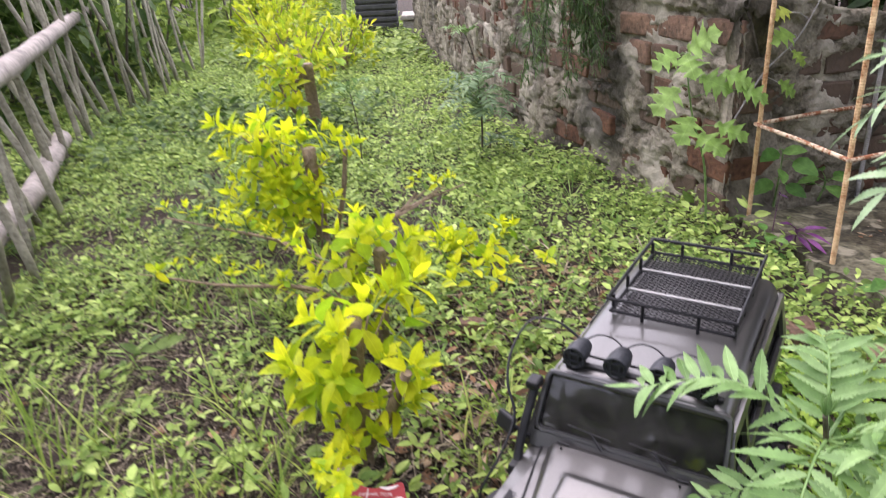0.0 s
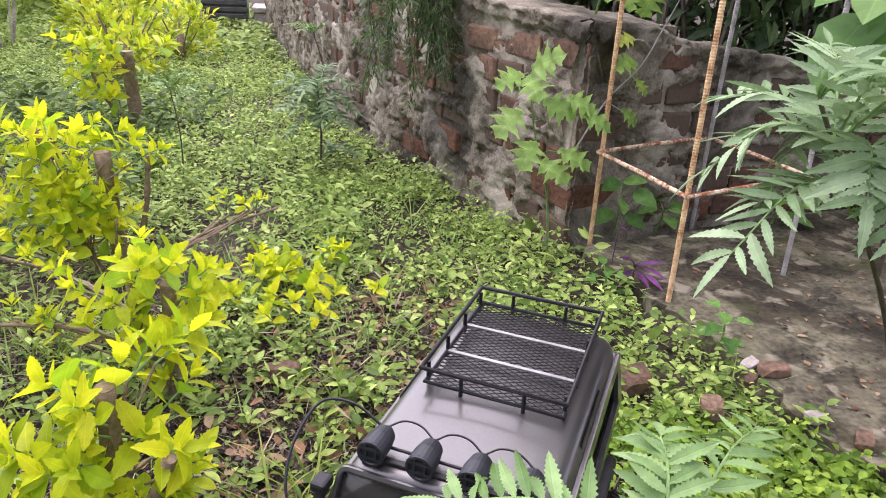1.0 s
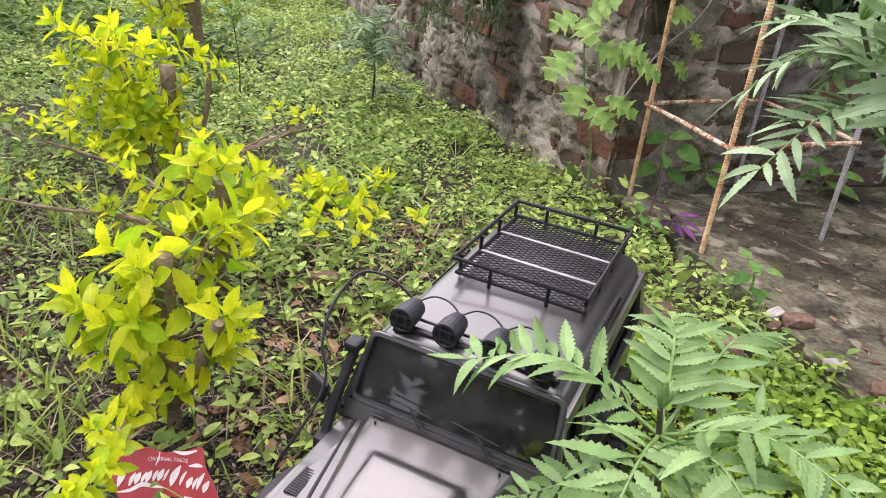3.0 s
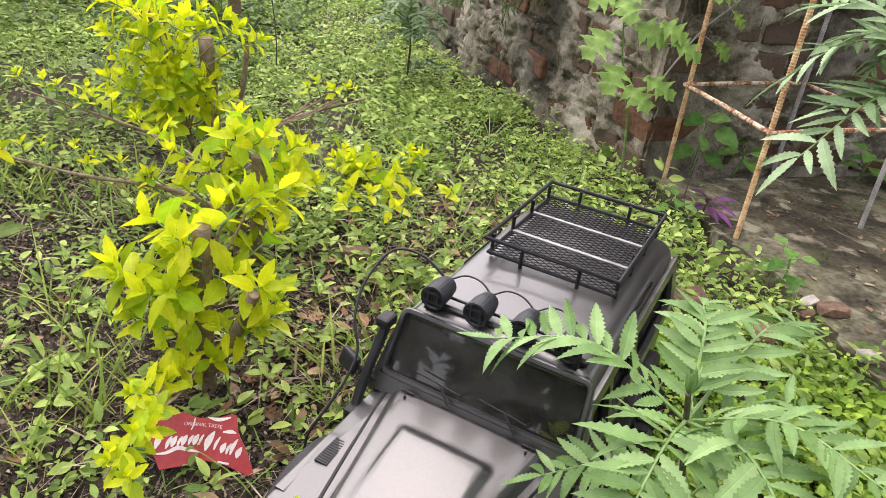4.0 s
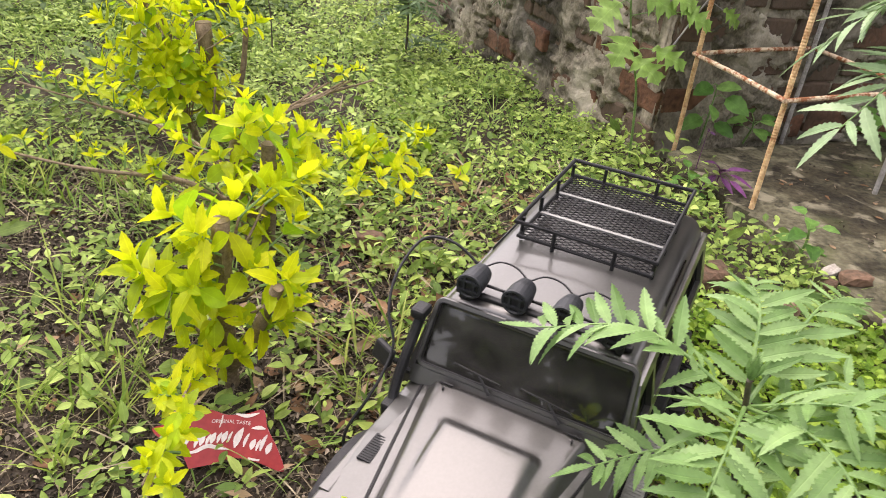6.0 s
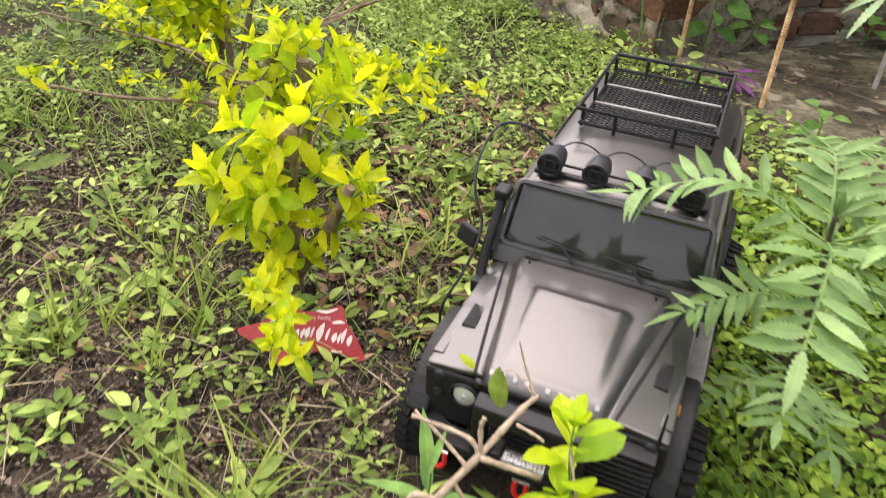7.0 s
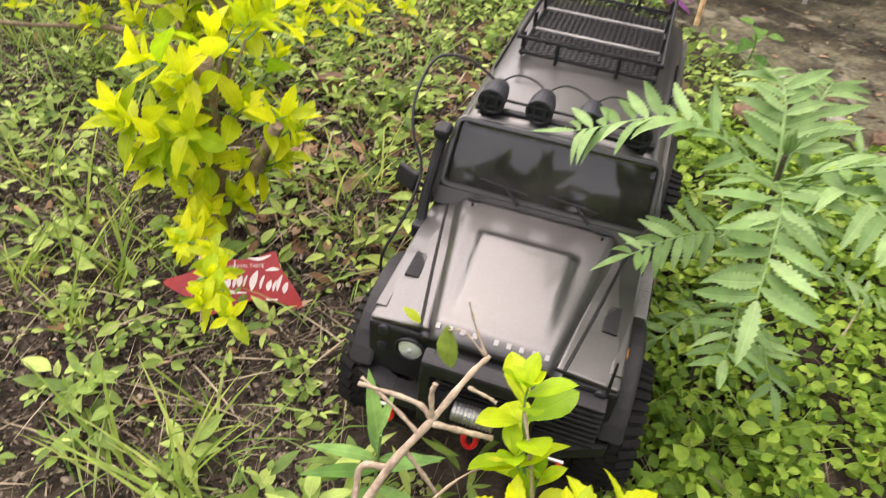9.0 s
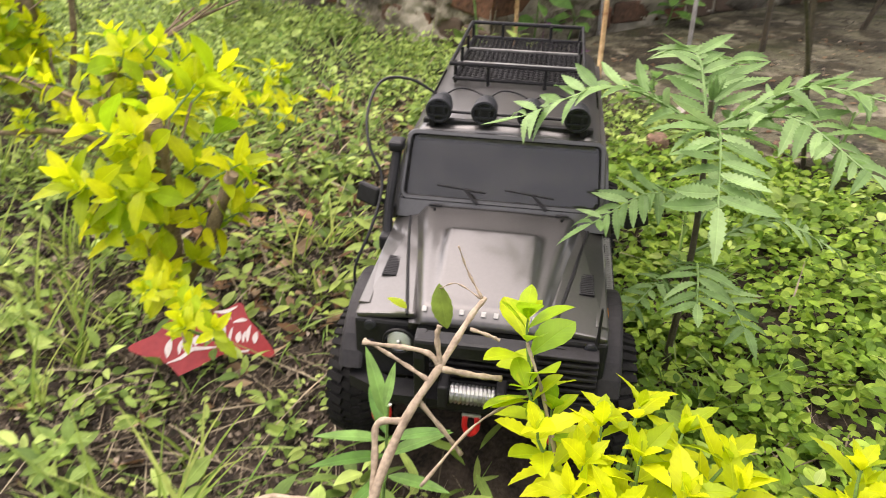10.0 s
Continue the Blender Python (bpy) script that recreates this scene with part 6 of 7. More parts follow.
def placed_plant(name, stem, leaves, size, meshes, label, category, seed, stalk=M_STALK, r=0.003, face=(0, -0.7, 0.7)):
    """A plant whose leaves hang at given places, each on a stalk from the nearest point of the stem."""
    R = random.Random(seed)
    pl = thing(name, Matrix.Translation(stem[0]), label, category)
    line = spline([local(pl, p) for p in stem], 6)
    bm = bmesh.new()
    tube(bm, line, [r * (1 - 0.55 * k / (len(line) - 1)) for k in range(len(line))], 7)
    for at in leaves:
        c = local(pl, at)
        p = min(line, key=lambda q: (q - c).length + max(0, q.z - c.z) * 0.6)
        d = (c - p)
        d = d.normalized() if d.length > 1e-4 else Vector((0, -1, 0))
        sz = size * R.uniform(0.8, 1.15)
        e = c - d * sz * 0.45
        pb = bmesh.new()
        tube(pb, [p, (p + e) / 2 + Vector((0, 0, 0.006)), e], 0.001, 5)
        way = d + Vector((R.gauss(0, 0.15), -0.25, -0.35))
        leaf_ob(R.choice(meshes), leaf_pose(e, way, Vector(face) + Vector((R.gauss(0, 0.2), 0, R.gauss(0, 0.15))), sz), part("leaf_stalk", pb, stalk, pl))
    part("stem", bm, stalk, pl)
    return pl


placed_plant("wall_plant", [(0.53, 1.775, 0.03), (0.511, 1.77, 0.182), (0.48, 1.765, 0.277), (0.463, 1.76, 0.344), (0.45, 1.755, 0.42)],
             [(0.41, 1.745, 0.427), (0.468, 1.74, 0.458), (0.456, 1.73, 0.42), (0.408, 1.74, 0.352), (0.507, 1.74, 0.379), (0.451, 1.735, 0.29), (0.512, 1.74, 0.258), (0.548, 1.74, 0.284), (0.582, 1.735, 0.357), (0.551, 1.75, 0.388)],
             0.066, [LOBED], "pale green lobed plant growing against the wall corner", "plant", 51)
placed_plant("dry_creeper", [(0.56, 1.79, 0.26), (0.577, 1.80, 0.29), (0.626, 1.82, 0.372), (0.683, 1.82, 0.439), (0.717, 1.82, 0.515), (0.76, 1.84, 0.6)],
             [(0.65, 1.81, 0.456), (0.69, 1.81, 0.41), (0.674, 1.81, 0.348), (0.64, 1.80, 0.5)],
             0.05, [LOBED_DRY], "grey creeper twig with yellowing leaves on the wall", "creeper", 52, M_GREYTWIG, 0.0022)
placed_plant("hanging_vine", [(0.62, 2.0, 0.5), (0.63, 1.95, 0.6), (0.65, 1.9, 0.64), (0.72, 1.87, 0.63)],
             [(0.575, 1.87, 0.60), (0.60, 1.87, 0.585), (0.625, 1.87, 0.61), (0.655, 1.87, 0.575), (0.68, 1.87, 0.605), (0.695, 1.87, 0.565), (0.64, 1.88, 0.63), (0.72, 1.88, 0.61)],
             0.06, [LOBED], "green lobed vine hanging over the wall's top", "vine", 61)
placed_plant("broad_weed", [(0.70, 1.87, 0.05), (0.70, 1.86, 0.12), (0.698, 1.85, 0.19)],
             [(0.659, 1.83, 0.199), (0.737, 1.82, 0.174), (0.684, 1.81, 0.153), (0.728, 1.83, 0.113), (0.712, 1.84, 0.204), (0.66, 1.84, 0.12)],
             0.062, BROAD_LEAVES, "broad-leaved weed between slab and wall", "weed", 53)
leafy("broad_weed", (0.82, 1.93, SLAB_Z), (0.82, 1.91, 0.11), 7, 0.05, BROAD_LEAVES, "low broad-leaved weed at the wall's foot", "weed", 54, 0.3, 1.2, 0.02)
leafy("broad_weed", (1.12, 1.97, SLAB_Z), (1.12, 1.95, 0.13), 8, 0.06, BROAD_LEAVES, "low broad-leaved weed at the wall's foot", "weed", 55, 0.3, 1.2, 0.02)
leafy("broad_weed", (0.74, 1.38, 0.04), (0.735, 1.375, 0.12), 8, 0.035, BROAD_LEAVES, "small weed at the slab's broken edge", "weed", 56, 0.2, 1.0, 0.02)
leafy("broad_weed", (0.6, 1.6, 0.04), (0.6, 1.59, 0.09), 8, 0.028, BROAD_LEAVES, "weed at the corner of the slab", "weed", 57, 0.2, 1.0, 0.02)
leafy("broad_weed", (0.86, 1.05, 0.05), (0.87, 1.04, 0.15), 10, 0.045, BROAD_LEAVES, "weed at the slab's broken edge", "weed", 58, 0.2, 1.0, 0.02)
placed_plant("big_leaf_plant", [(0.95, 1.22, SLAB_Z), (0.88, 1.21, 0.35), (0.78, 1.18, 0.58), (0.74, 1.17, 0.66)],
             [(0.66, 1.16, 0.595), (0.69, 1.15, 0.555), (0.71, 1.13, 0.61), (0.69, 1.17, 0.65), (0.78, 1.13, 0.58), (0.67, 1.12, 0.66), (0.80, 1.16, 0.52), (0.83, 1.15, 0.62)],
             0.125, BROAD_LEAVES, "tall plant with large glossy green leaves", "plant", 59, M_DARKSTALK, r=0.005, face=(-0.2, -0.3, 0.9))

PURPLE = [leaf_mesh("leaf", M_PURPLE, 0.24, 0, b, 0.25, 6, 0.35, 0.1) for b in (0.1, 0.3)]
placed_plant("purple_plant", [(0.668, 1.625, 0.045), (0.668, 1.622, 0.07), (0.667, 1.62, 0.085)],
             [(0.65, 1.612, 0.118), (0.663, 1.6, 0.112), (0.705, 1.605, 0.09), (0.695, 1.62, 0.105), (0.64, 1.6, 0.082), (0.672, 1.59, 0.08), (0.7, 1.59, 0.078)],
             0.055, PURPLE, "purple trailing plant at the slab's corner", "plant", 60, M_PURPLESTALK, 0.002, (0, -0.3, 0.9))
placed_plant("purple_plant", [(0.648, 1.70, 0.05), (0.65, 1.70, 0.1), (0.65, 1.695, 0.14)],
             [(0.645, 1.685, 0.15), (0.657, 1.685, 0.145)], 0.02, PURPLE, "tiny purple shoot at the wall's foot", "plant", 62, M_PURPLESTALK, 0.0012)


# ---- bamboo fence ----
def build_fence():
    R = random.Random(71)
    fe = thing("bamboo_fence", Matrix.Translation((-1.3, 2.3, 0)), "weathered bamboo pole fence with pale log rails", "fence")
    o = Vector((-1.3, 2.3, 0))
    line = [(-0.80, 1.15), (-0.975, 1.56), (-1.22, 2.0), (-1.5, 2.5), (-1.66, 3.1), (-1.76, 3.8), (-1.95, 4.7)]
    pts = spline([(x, y, 0) for x, y in line], 8)
    for run, r in (([(-0.93, 1.2, 0.07), (-1.14, 1.68, 0.07), (-1.27, 2.0, 0.065), (-1.55, 2.55, 0.07)], 0.032), ([(-0.72, 1.0, 0.43), (-1.12, 1.8, 0.42), (-1.66, 2.85, 0.425), (-2.2, 3.87, 0.42), (-2.6, 4.7, 0.42)], 0.027)):
        bm = bmesh.new()
        q = [p - o for p in spline(run, 10)]
        tube(bm, q, [r * (1 + 0.06 * math.sin(i * 1.3)) for i in range(len(q))], 12)
        part("rail", bm, M_LOG, fe, "pale weathered log rail", smooth=True)
    n = 38
    for k in range(n):
        f = (k + R.uniform(-0.3, 0.3)) / n
        f = max(0, f) ** 0.8
        p = pts[min(len(pts) - 1, int(f * (len(pts) - 1)))]
        h = R.uniform(0.9, 1.5)
        r = R.uniform(0.006, 0.0105)
        lean = Vector((R.gauss(-0.16, 0.12), R.gauss(0.05, 0.18), 0)) * h
        a = Vector((p.x + R.gauss(0, 0.02), p.y + R.gauss(0, 0.03), -0.03)) - o
        m = 8
        bm = bmesh.new()
        q = [a + lean * (i / m) + Vector((0.004 * math.sin(i * 2.0), 0, h * i / m)) for i in range(m + 1)]
        tube(bm, q, [r * (1 - 0.25 * i / m) * (1.12 if i % 2 else 1.0) for i in range(m + 1)], 8)
        part("pole", bm, M_BAMBOO, fe, smooth=True)
    return fe


build_fence()


# ---- dark ribbed crate and ledge at the far end ----
def build_crate():
    cr = thing("ribbed_crate", pose(-1.12, 6.15, 0.0, 0, 0, 8), "black ribbed plastic crate on the grass", "crate")
    bm = bmesh.new()
    box(bm, -0.16, 0.16, -0.15, 0.15, -0.01, 0.3, 0.012)
    part("body", bm, M_CRATE, cr)
    for k in range(6):
        bm = bmesh.new()
        box(bm, -0.165, 0.165, -0.165, -0.145, 0.015 + 0.048 * k, 0.05 + 0.048 * k, 0.006)
        part("rib", bm, M_CRATE, cr)
    po = thing("wooden_post", pose(-1.36, 6.0, 0.0), "pale wooden post in the grass", "post")
    bm = bmesh.new()
    tube(bm, [(0, 0, -0.05), (0.005, 0, 0.3), (0.0, 0.01, 0.6)], [0.022, 0.02, 0.019], 9)
    part("shaft", bm, M_BAMBOO, po)
    le = thing("concrete_ledge", pose(-0.80, 6.2, 0.0, 0, 0, 8), "low pale concrete ledge beside the wall", "ledge")
    bm = bmesh.new()
    box(bm, -0.12, 0.2, -0.15, 0.2, -0.02, 0.11, 0.01)
    part("base", bm, M_STONE, le)
    bm = bmesh.new()
    box(bm, -0.13, 0.2, -0.17, 0.2, 0.112, 0.15, 0.008)
    part("cap", bm, M_STONE, le)


build_crate()


# ---- torn drink can scrap ----
def build_scrap():
    can = thing("can_scrap", Matrix.Translation((-0.083, 0.848, 0.0)), "torn red drink can sheet with white print, propped on soil", "can")
    ex, ev = Vector((0.998, 0.06, 0)), Vector((-0.02, 0.64, 0.768)).normalized()
    nn = ex.cross(ev).normalized()

    def place(u, v, off=0.0):
        b = -0.010 * math.cos((u - 0.03) / 0.055) * 1.0 + 0.010
        return ex * u + ev * v - nn * 0.0 + nn * (b * -1.0 + off) + Vector((0, 0, 0.001))

    outline = [(-0.002, -0.002), (0.02, 0.004), (0.045, 0.012), (0.07, 0.008), (0.096, 0.0), (0.088, 0.022), (0.074, 0.045), (0.068, 0.063), (0.05, 0.058), (0.03, 0.056), (0.012, 0.06), (-0.005, 0.056), (-0.02, 0.045), (-0.048, 0.036), (-0.03, 0.022), (-0.012, 0.012)]
    op = [(p.x, p.y) for p in spline([(u, v, 0) for u, v in outline + outline[:1]], 4)][:-1]

    def sheet(off, name, material, ol, label="", parent=can, flip=False):
        bm = bmesh.new()
        vs = [bm.verts.new((u, v, 0)) for u, v in ol]
        f = bm.faces.new(vs)
        bmesh.ops.triangulate(bm, faces=[f])
        for _ in range(2):
            bmesh.ops.subdivide_edges(bm, edges=[e for e in bm.edges if e.calc_length() > 0.012], cuts=1)
            bmesh.ops.triangulate(bm, faces=list(bm.faces))
        for vtx in bm.verts:
            vtx.co = place(vtx.co.x, vtx.co.y, off)
        ob = part(name, bm, material, parent, label, smooth=True)
        return ob

    back = sheet(-0.0006, "metal_back", M_CANBACK, op, "bare metal back of the sheet")
    red = sheet(0.0, "red_face", M_CANRED, op, "faded red printed face")

    def ribbon(pts, w0, w1, name="white_stroke"):
        q = spline([(u, v, 0) for u, v in pts], 6)
        n = len(q)
        left, right = [], []
        for i, p in enumerate(q):
            d = (q[min(i + 1, n - 1)] - q[max(i - 1, 0)]).normalized()
            s = Vector((-d.y, d.x, 0)) * 1.35 * (w0 + (w1 - w0) * math.sin(math.pi * i / (n - 1)))
            left.append(p + s), right.append(p - s)
        bm = bmesh.new()
        a = [bm.verts.new(place(p.x, p.y, 0.0008)) for p in left]
        b = [bm.verts.new(place(p.x, p.y, 0.0008)) for p in right]
        for i in range(n - 1):
            bm.faces.new((a[i], a[i + 1], b[i + 1], b[i]))
        part(name, bm, M_CANWHITE, red, "off-white flowing band")

    # plain slanted strokes across the middle, a wave under them, patches at the top
    def stroke(u, v, h, w):
        ribbon([(u - 0.3 * h, v - h), (u - 0.1 * h, v), (u + 0.35 * h, v + h)], 0.0004, w)

    for u, v, h, w in ((-0.008, 0.028, 0.0095, 0.0026), (0.003, 0.027, 0.007, 0.0016), (0.0085, 0.0285, 0.006, 0.0022), (0.0145, 0.029, 0.006, 0.0012), (0.0195, 0.031, 0.0058, 0.0022), (0.026, 0.032, 0.0055, 0.0014),
                       (0.0315, 0.033, 0.006, 0.0022), (0.037, 0.0335, 0.0055, 0.001), (0.046, 0.033, 0.0105, 0.0028), (0.054, 0.031, 0.007, 0.0012), (0.0615, 0.027, 0.0055, 0.0022), (0.067, 0.0265, 0.0058, 0.0012), (0.072, 0.029, 0.0085, 0.0016), (0.0785, 0.0235, 0.006, 0.0022)):
        stroke(u, v, h, w)
    ribbon([(-0.012, 0.013), (0.002, 0.016), (0.014, 0.0225), (0.026, 0.0215), (0.038, 0.0205)], 0.0003, 0.0016)
    ribbon([(0.04, 0.0575), (0.052, 0.056), (0.064, 0.0595)], 0.0004, 0.0014)
    ribbon([(0.058, 0.0435), (0.066, 0.0445), (0.0725, 0.0435)], 0.0003, 0.0015)
    ribbon([(0.0265, 0.0555), (0.0262, 0.049), (0.0245, 0.0425)], 0.0004, 0.0006)
    # the line of capitals that can be read along the top
    curve = bpy.data.curves.new("capitals", "FONT")
    curve.body, curve.size, curve.align_x = "ORIGINAL TASTE", 0.0053, "CENTER"
    words = bpy.data.objects.new("capitals", curve)
    flat = words.to_mesh()
    bm = bmesh.new()
    bm.from_mesh(flat)
    words.to_mesh_clear()
    bpy.data.objects.remove(words)
    for vtx in bm.verts:
        vtx.co = place(0.036 + vtx.co.x, 0.0475 + vtx.co.y - 2.2 * vtx.co.x ** 2, 0.0008)
    part("capitals", bm, M_CANWHITE, red, "small off-white capitals")
    ribbon([(0.058, 0.0125), (0.064, 0.0115), (0.07, 0.011)], 0.0008, 0.0008, "small_bar")
    return can


build_scrap()


# ---- loose stones and brick bits ----
def lump(name, x, y, z, sx, sy, sz, rot, material, label, category, seed):
    bm = bmesh.new()
    bmesh.ops.create_icosphere(bm, subdivisions=2, radius=1)
    for v in bm.verts:
        k = 1 + 0.25 * noise.noise(v.co * 1.3 + Vector((seed, 0, 0)))
        c = v.co * k
        v.co = Vector((max(-0.75, min(0.75, c.x)) * sx, max(-0.7, min(0.7, c.y)) * sy, max(-0.7, min(0.7, c.z)) * sz))
    ob = part(name, bm, material)
    ob.matrix_world = pose(x, y, z, random.uniform(-10, 10), random.uniform(-10, 10), rot)
    return tagged(ob, label, category, "rubble at the slab's edge")


lump("brick_bit", 0.034, 1.335, 0.018, 0.034, 0.024, 0.022, 15, M_BRICK, "brown brick bit among dead leaves", "brick", 7)
lump("brick_bit", 0.556, 1.27, 0.055, 0.046, 0.03, 0.024, 20, M_BRICK, "broken brown brick half sunk in weeds", "brick", 1)
lump("brick_bit", 0.655, 1.20, 0.06, 0.03, 0.022, 0.016, 70, M_BRICK, "small broken brick piece in weeds", "brick", 2)
lump("stone", 0.735, 1.262, 0.064, 0.018, 0.014, 0.014, 40, M_BRICK, "reddish stone on the slab's edge", "stone", 8)
lump("stone", 0.79, 1.292, 0.066, 0.032, 0.02, 0.013, 5, M_BRICK, "broken brown brick piece on the slab", "stone", 9)
lump("stone", 0.79, 1.17, 0.066, 0.02, 0.014, 0.01, 10, M_STONE, "pale stone on the slab's edge", "stone", 3)
lump("stone", 0.83, 1.12, 0.066, 0.024, 0.016, 0.011, 60, M_BRICK, "brown stone on the slab's edge", "stone", 4)
lump("stone", 0.76, 1.31, 0.064, 0.022, 0.013, 0.008, 35, M_STONE, "flat pale stone on the slab", "stone", 5)
lump("stone", 0.88, 1.06, 0.066, 0.015, 0.012, 0.01, 5, M_STONE, "pale stone on the slab's edge", "stone", 6)


# ---- thicket behind wall and fence ----
def thicket(name, n, lo, hi, size, label, seed, material=M_THICKET, stems=60, narrow=0.3):
    g = np.random.default_rng(seed)
    lo, hi = np.array(lo), np.array(hi)
    cl = g.uniform(lo, hi, (max(6, n // 40), 3))
    base = np.repeat(cl, 40, 0) + g.normal(0, 0.09, (len(cl) * 40, 3))
    way = g.normal(0, 1, base.shape) + np.array((0, -0.2, 0.1))
    ob = blades(name, base, way, np.array((0, 0, 1.0)) + g.normal(0, 0.5, base.shape), g.uniform(0.6, 1.3, len(base)) * size, g.uniform(0.8, 1.3, len(base)) * size * narrow, material)
    tagged(ob, label, "foliage", kind="stuff")
    bm = bmesh.new()
    for k in range(stems):
        p = Vector(g.uniform(lo, hi))
        p.z = 0
        d = Vector((g.normal(0, 0.15), g.normal(0, 0.15), 1))
        h = hi[2] * g.uniform(0.7, 1.1)
        tube(bm, [p, p + d * h * 0.5, p + d * h + Vector((g.normal(0, 0.05), 0, 0))], [0.008, 0.006, 0.003], 5)
    st = part(name + "_stems", bm, M_DARKSTALK)
    tagged(st, "thin dark stems in a shaded thicket", "stems", kind="stuff")


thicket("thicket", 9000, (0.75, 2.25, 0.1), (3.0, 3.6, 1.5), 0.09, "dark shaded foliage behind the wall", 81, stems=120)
# Out-of-view leaves added overhead, only to shade the south wall and slab.
thicket("canopy", 12000, (0.9, 1.6, 0.95), (3.4, 4.0, 2.1), 0.12, "unseen leaves added overhead to shade the wall", 86, stems=20)
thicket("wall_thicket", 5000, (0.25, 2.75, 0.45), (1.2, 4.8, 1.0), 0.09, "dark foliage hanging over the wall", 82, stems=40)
thicket("fence_thicket", 4500, (-2.9, 1.4, 0.02), (-1.95, 4.2, 0.9), 0.12, "green foliage behind the bamboo fence", 83, M_UNDERGROWTH, 60)
thicket("far_thicket", 6000, (-4.5, 4.0, 0.0), (-2.1, 9.5, 0.9), 0.14, "green undergrowth beyond the fence", 84, M_WEED, 60)
# Leaf belts out of view, added so the truck's low reflections turn dark.
thicket("garden_trees", 5200, (-3.8, -4.2, 0.0), (4.0, -3.3, 1.5), 0.3, "unseen leafy growth behind, added for reflections", 87, M_UNDERGROWTH, 40, 0.45)
thicket("garden_trees", 3600, (3.4, -3.4, 0.0), (4.2, 1.3, 1.5), 0.3, "unseen leafy growth at the side, added for reflections", 88, M_UNDERGROWTH, 30, 0.45)
thicket("garden_trees", 3600, (-4.6, -3.4, 0.0), (-3.8, 2.6, 1.5), 0.3, "unseen leafy growth past the fence, added for reflections", 89, M_UNDERGROWTH, 30, 0.45)
# feathery branch hanging before the wall
g = np.random.default_rng(85)
bm = bmesh.new()
hb, hw_ = [], []
for k in range(26):
    x0, y0 = 0.22 + g.normal(0, 0.05), 2.35 + g.normal(0, 0.08)
    z0, L = 0.66 + g.normal(0, 0.05), g.uniform(0.15, 0.42)
    d = Vector((g.normal(0.05, 0.3), g.normal(-0.1, 0.2), -1)).normalized()
    q = [Vector((x0, y0, z0)) + d * L * i / 8 + Vector((0.01 * math.sin(i + k), 0, 0)) for i in range(9)]
    tube(bm, q, 0.0016, 4)
    for i in range(1, 9):
        for j in range(16):
            hb.append(q[i] + Vector(g.normal(0, 0.008, 3)))
            hw_.append(Vector(g.normal(0, 0.6, 3)) + d * 0.5)
hang = thing("hanging_branch", Matrix.Identity(4), "dark feathery branch hanging before the wall", "branch")
tagged(part("twig", bm, M_DARKSTALK, hang), kind="stuff")
hb, hw_ = np.array([tuple(v) for v in hb]), np.array([tuple(v) for v in hw_])
blades("needles", hb, hw_, np.array((0, 0, 1.0)) + g.normal(0, 0.4, hb.shape), g.uniform(0.02, 0.04, len(hb)), 0.004, M_SHADEFEATHER, parent=hang)


# ---- ground cover ----
def wall_x(y):
    y = np.asarray(y)
    return np.where(y < 3.0, 0.575 - 0.4638 * (y - 1.825), 0.03 - 0.2767 * (y - 3.0))


def clear(x, y, pad=0.0):
    """True where weeds may grow: off the slab, out of the wall, off the truck's wheels."""
    ok = ~((y > 1.8) & (x > wall_x(y) - 0.02 - pad))
    e = np.interp(y, [0.82, 0.95, 1.06, 1.17, 1.42, 1.6, 1.8], [1.3, 0.9, 0.83, 0.775, 0.735, 0.655, 0.62])
    ok &= ~((y > 0.83) & (y < 1.9) & (x > e - pad))
    m = truck.matrix_world.inverted()
    lx = m[0][0] * x + m[0][1] * y + m[0][3]
    ly = m[1][0] * x + m[1][1] * y + m[1][3]
    ok &= ~((np.abs(lx) < 0.235) & (np.abs(ly) < 0.125))
    return ok


def patch(x, y, scale, seed):
    """Smooth uneven cover between 0 and 1."""
    r = np.random.default_rng(seed)
    v = np.zeros_like(x)
    for k in range(9):
        a, f = r.uniform(0, math.tau), scale * r.uniform(0.5, 2.2)
        v += np.sin(f * (x * math.cos(a) + y * math.sin(a)) + r.uniform(0, 6.28)) / 9
    return np.clip(0.5 + 1.6 * v, 0, 1)


def scatter(x0, x1, y0, y1, per, seed, keep=None, pad=0.0):
    g = np.random.default_rng(seed)
    n = int((x1 - x0) * (y1 - y0) * per)
    x, y = g.uniform(x0, x1, n), g.uniform(y0, y1, n)
    ok = clear(x, y, pad)
    if keep is not None:
        ok &= g.random(n) < keep(x, y)
    return x[ok], y[ok], g


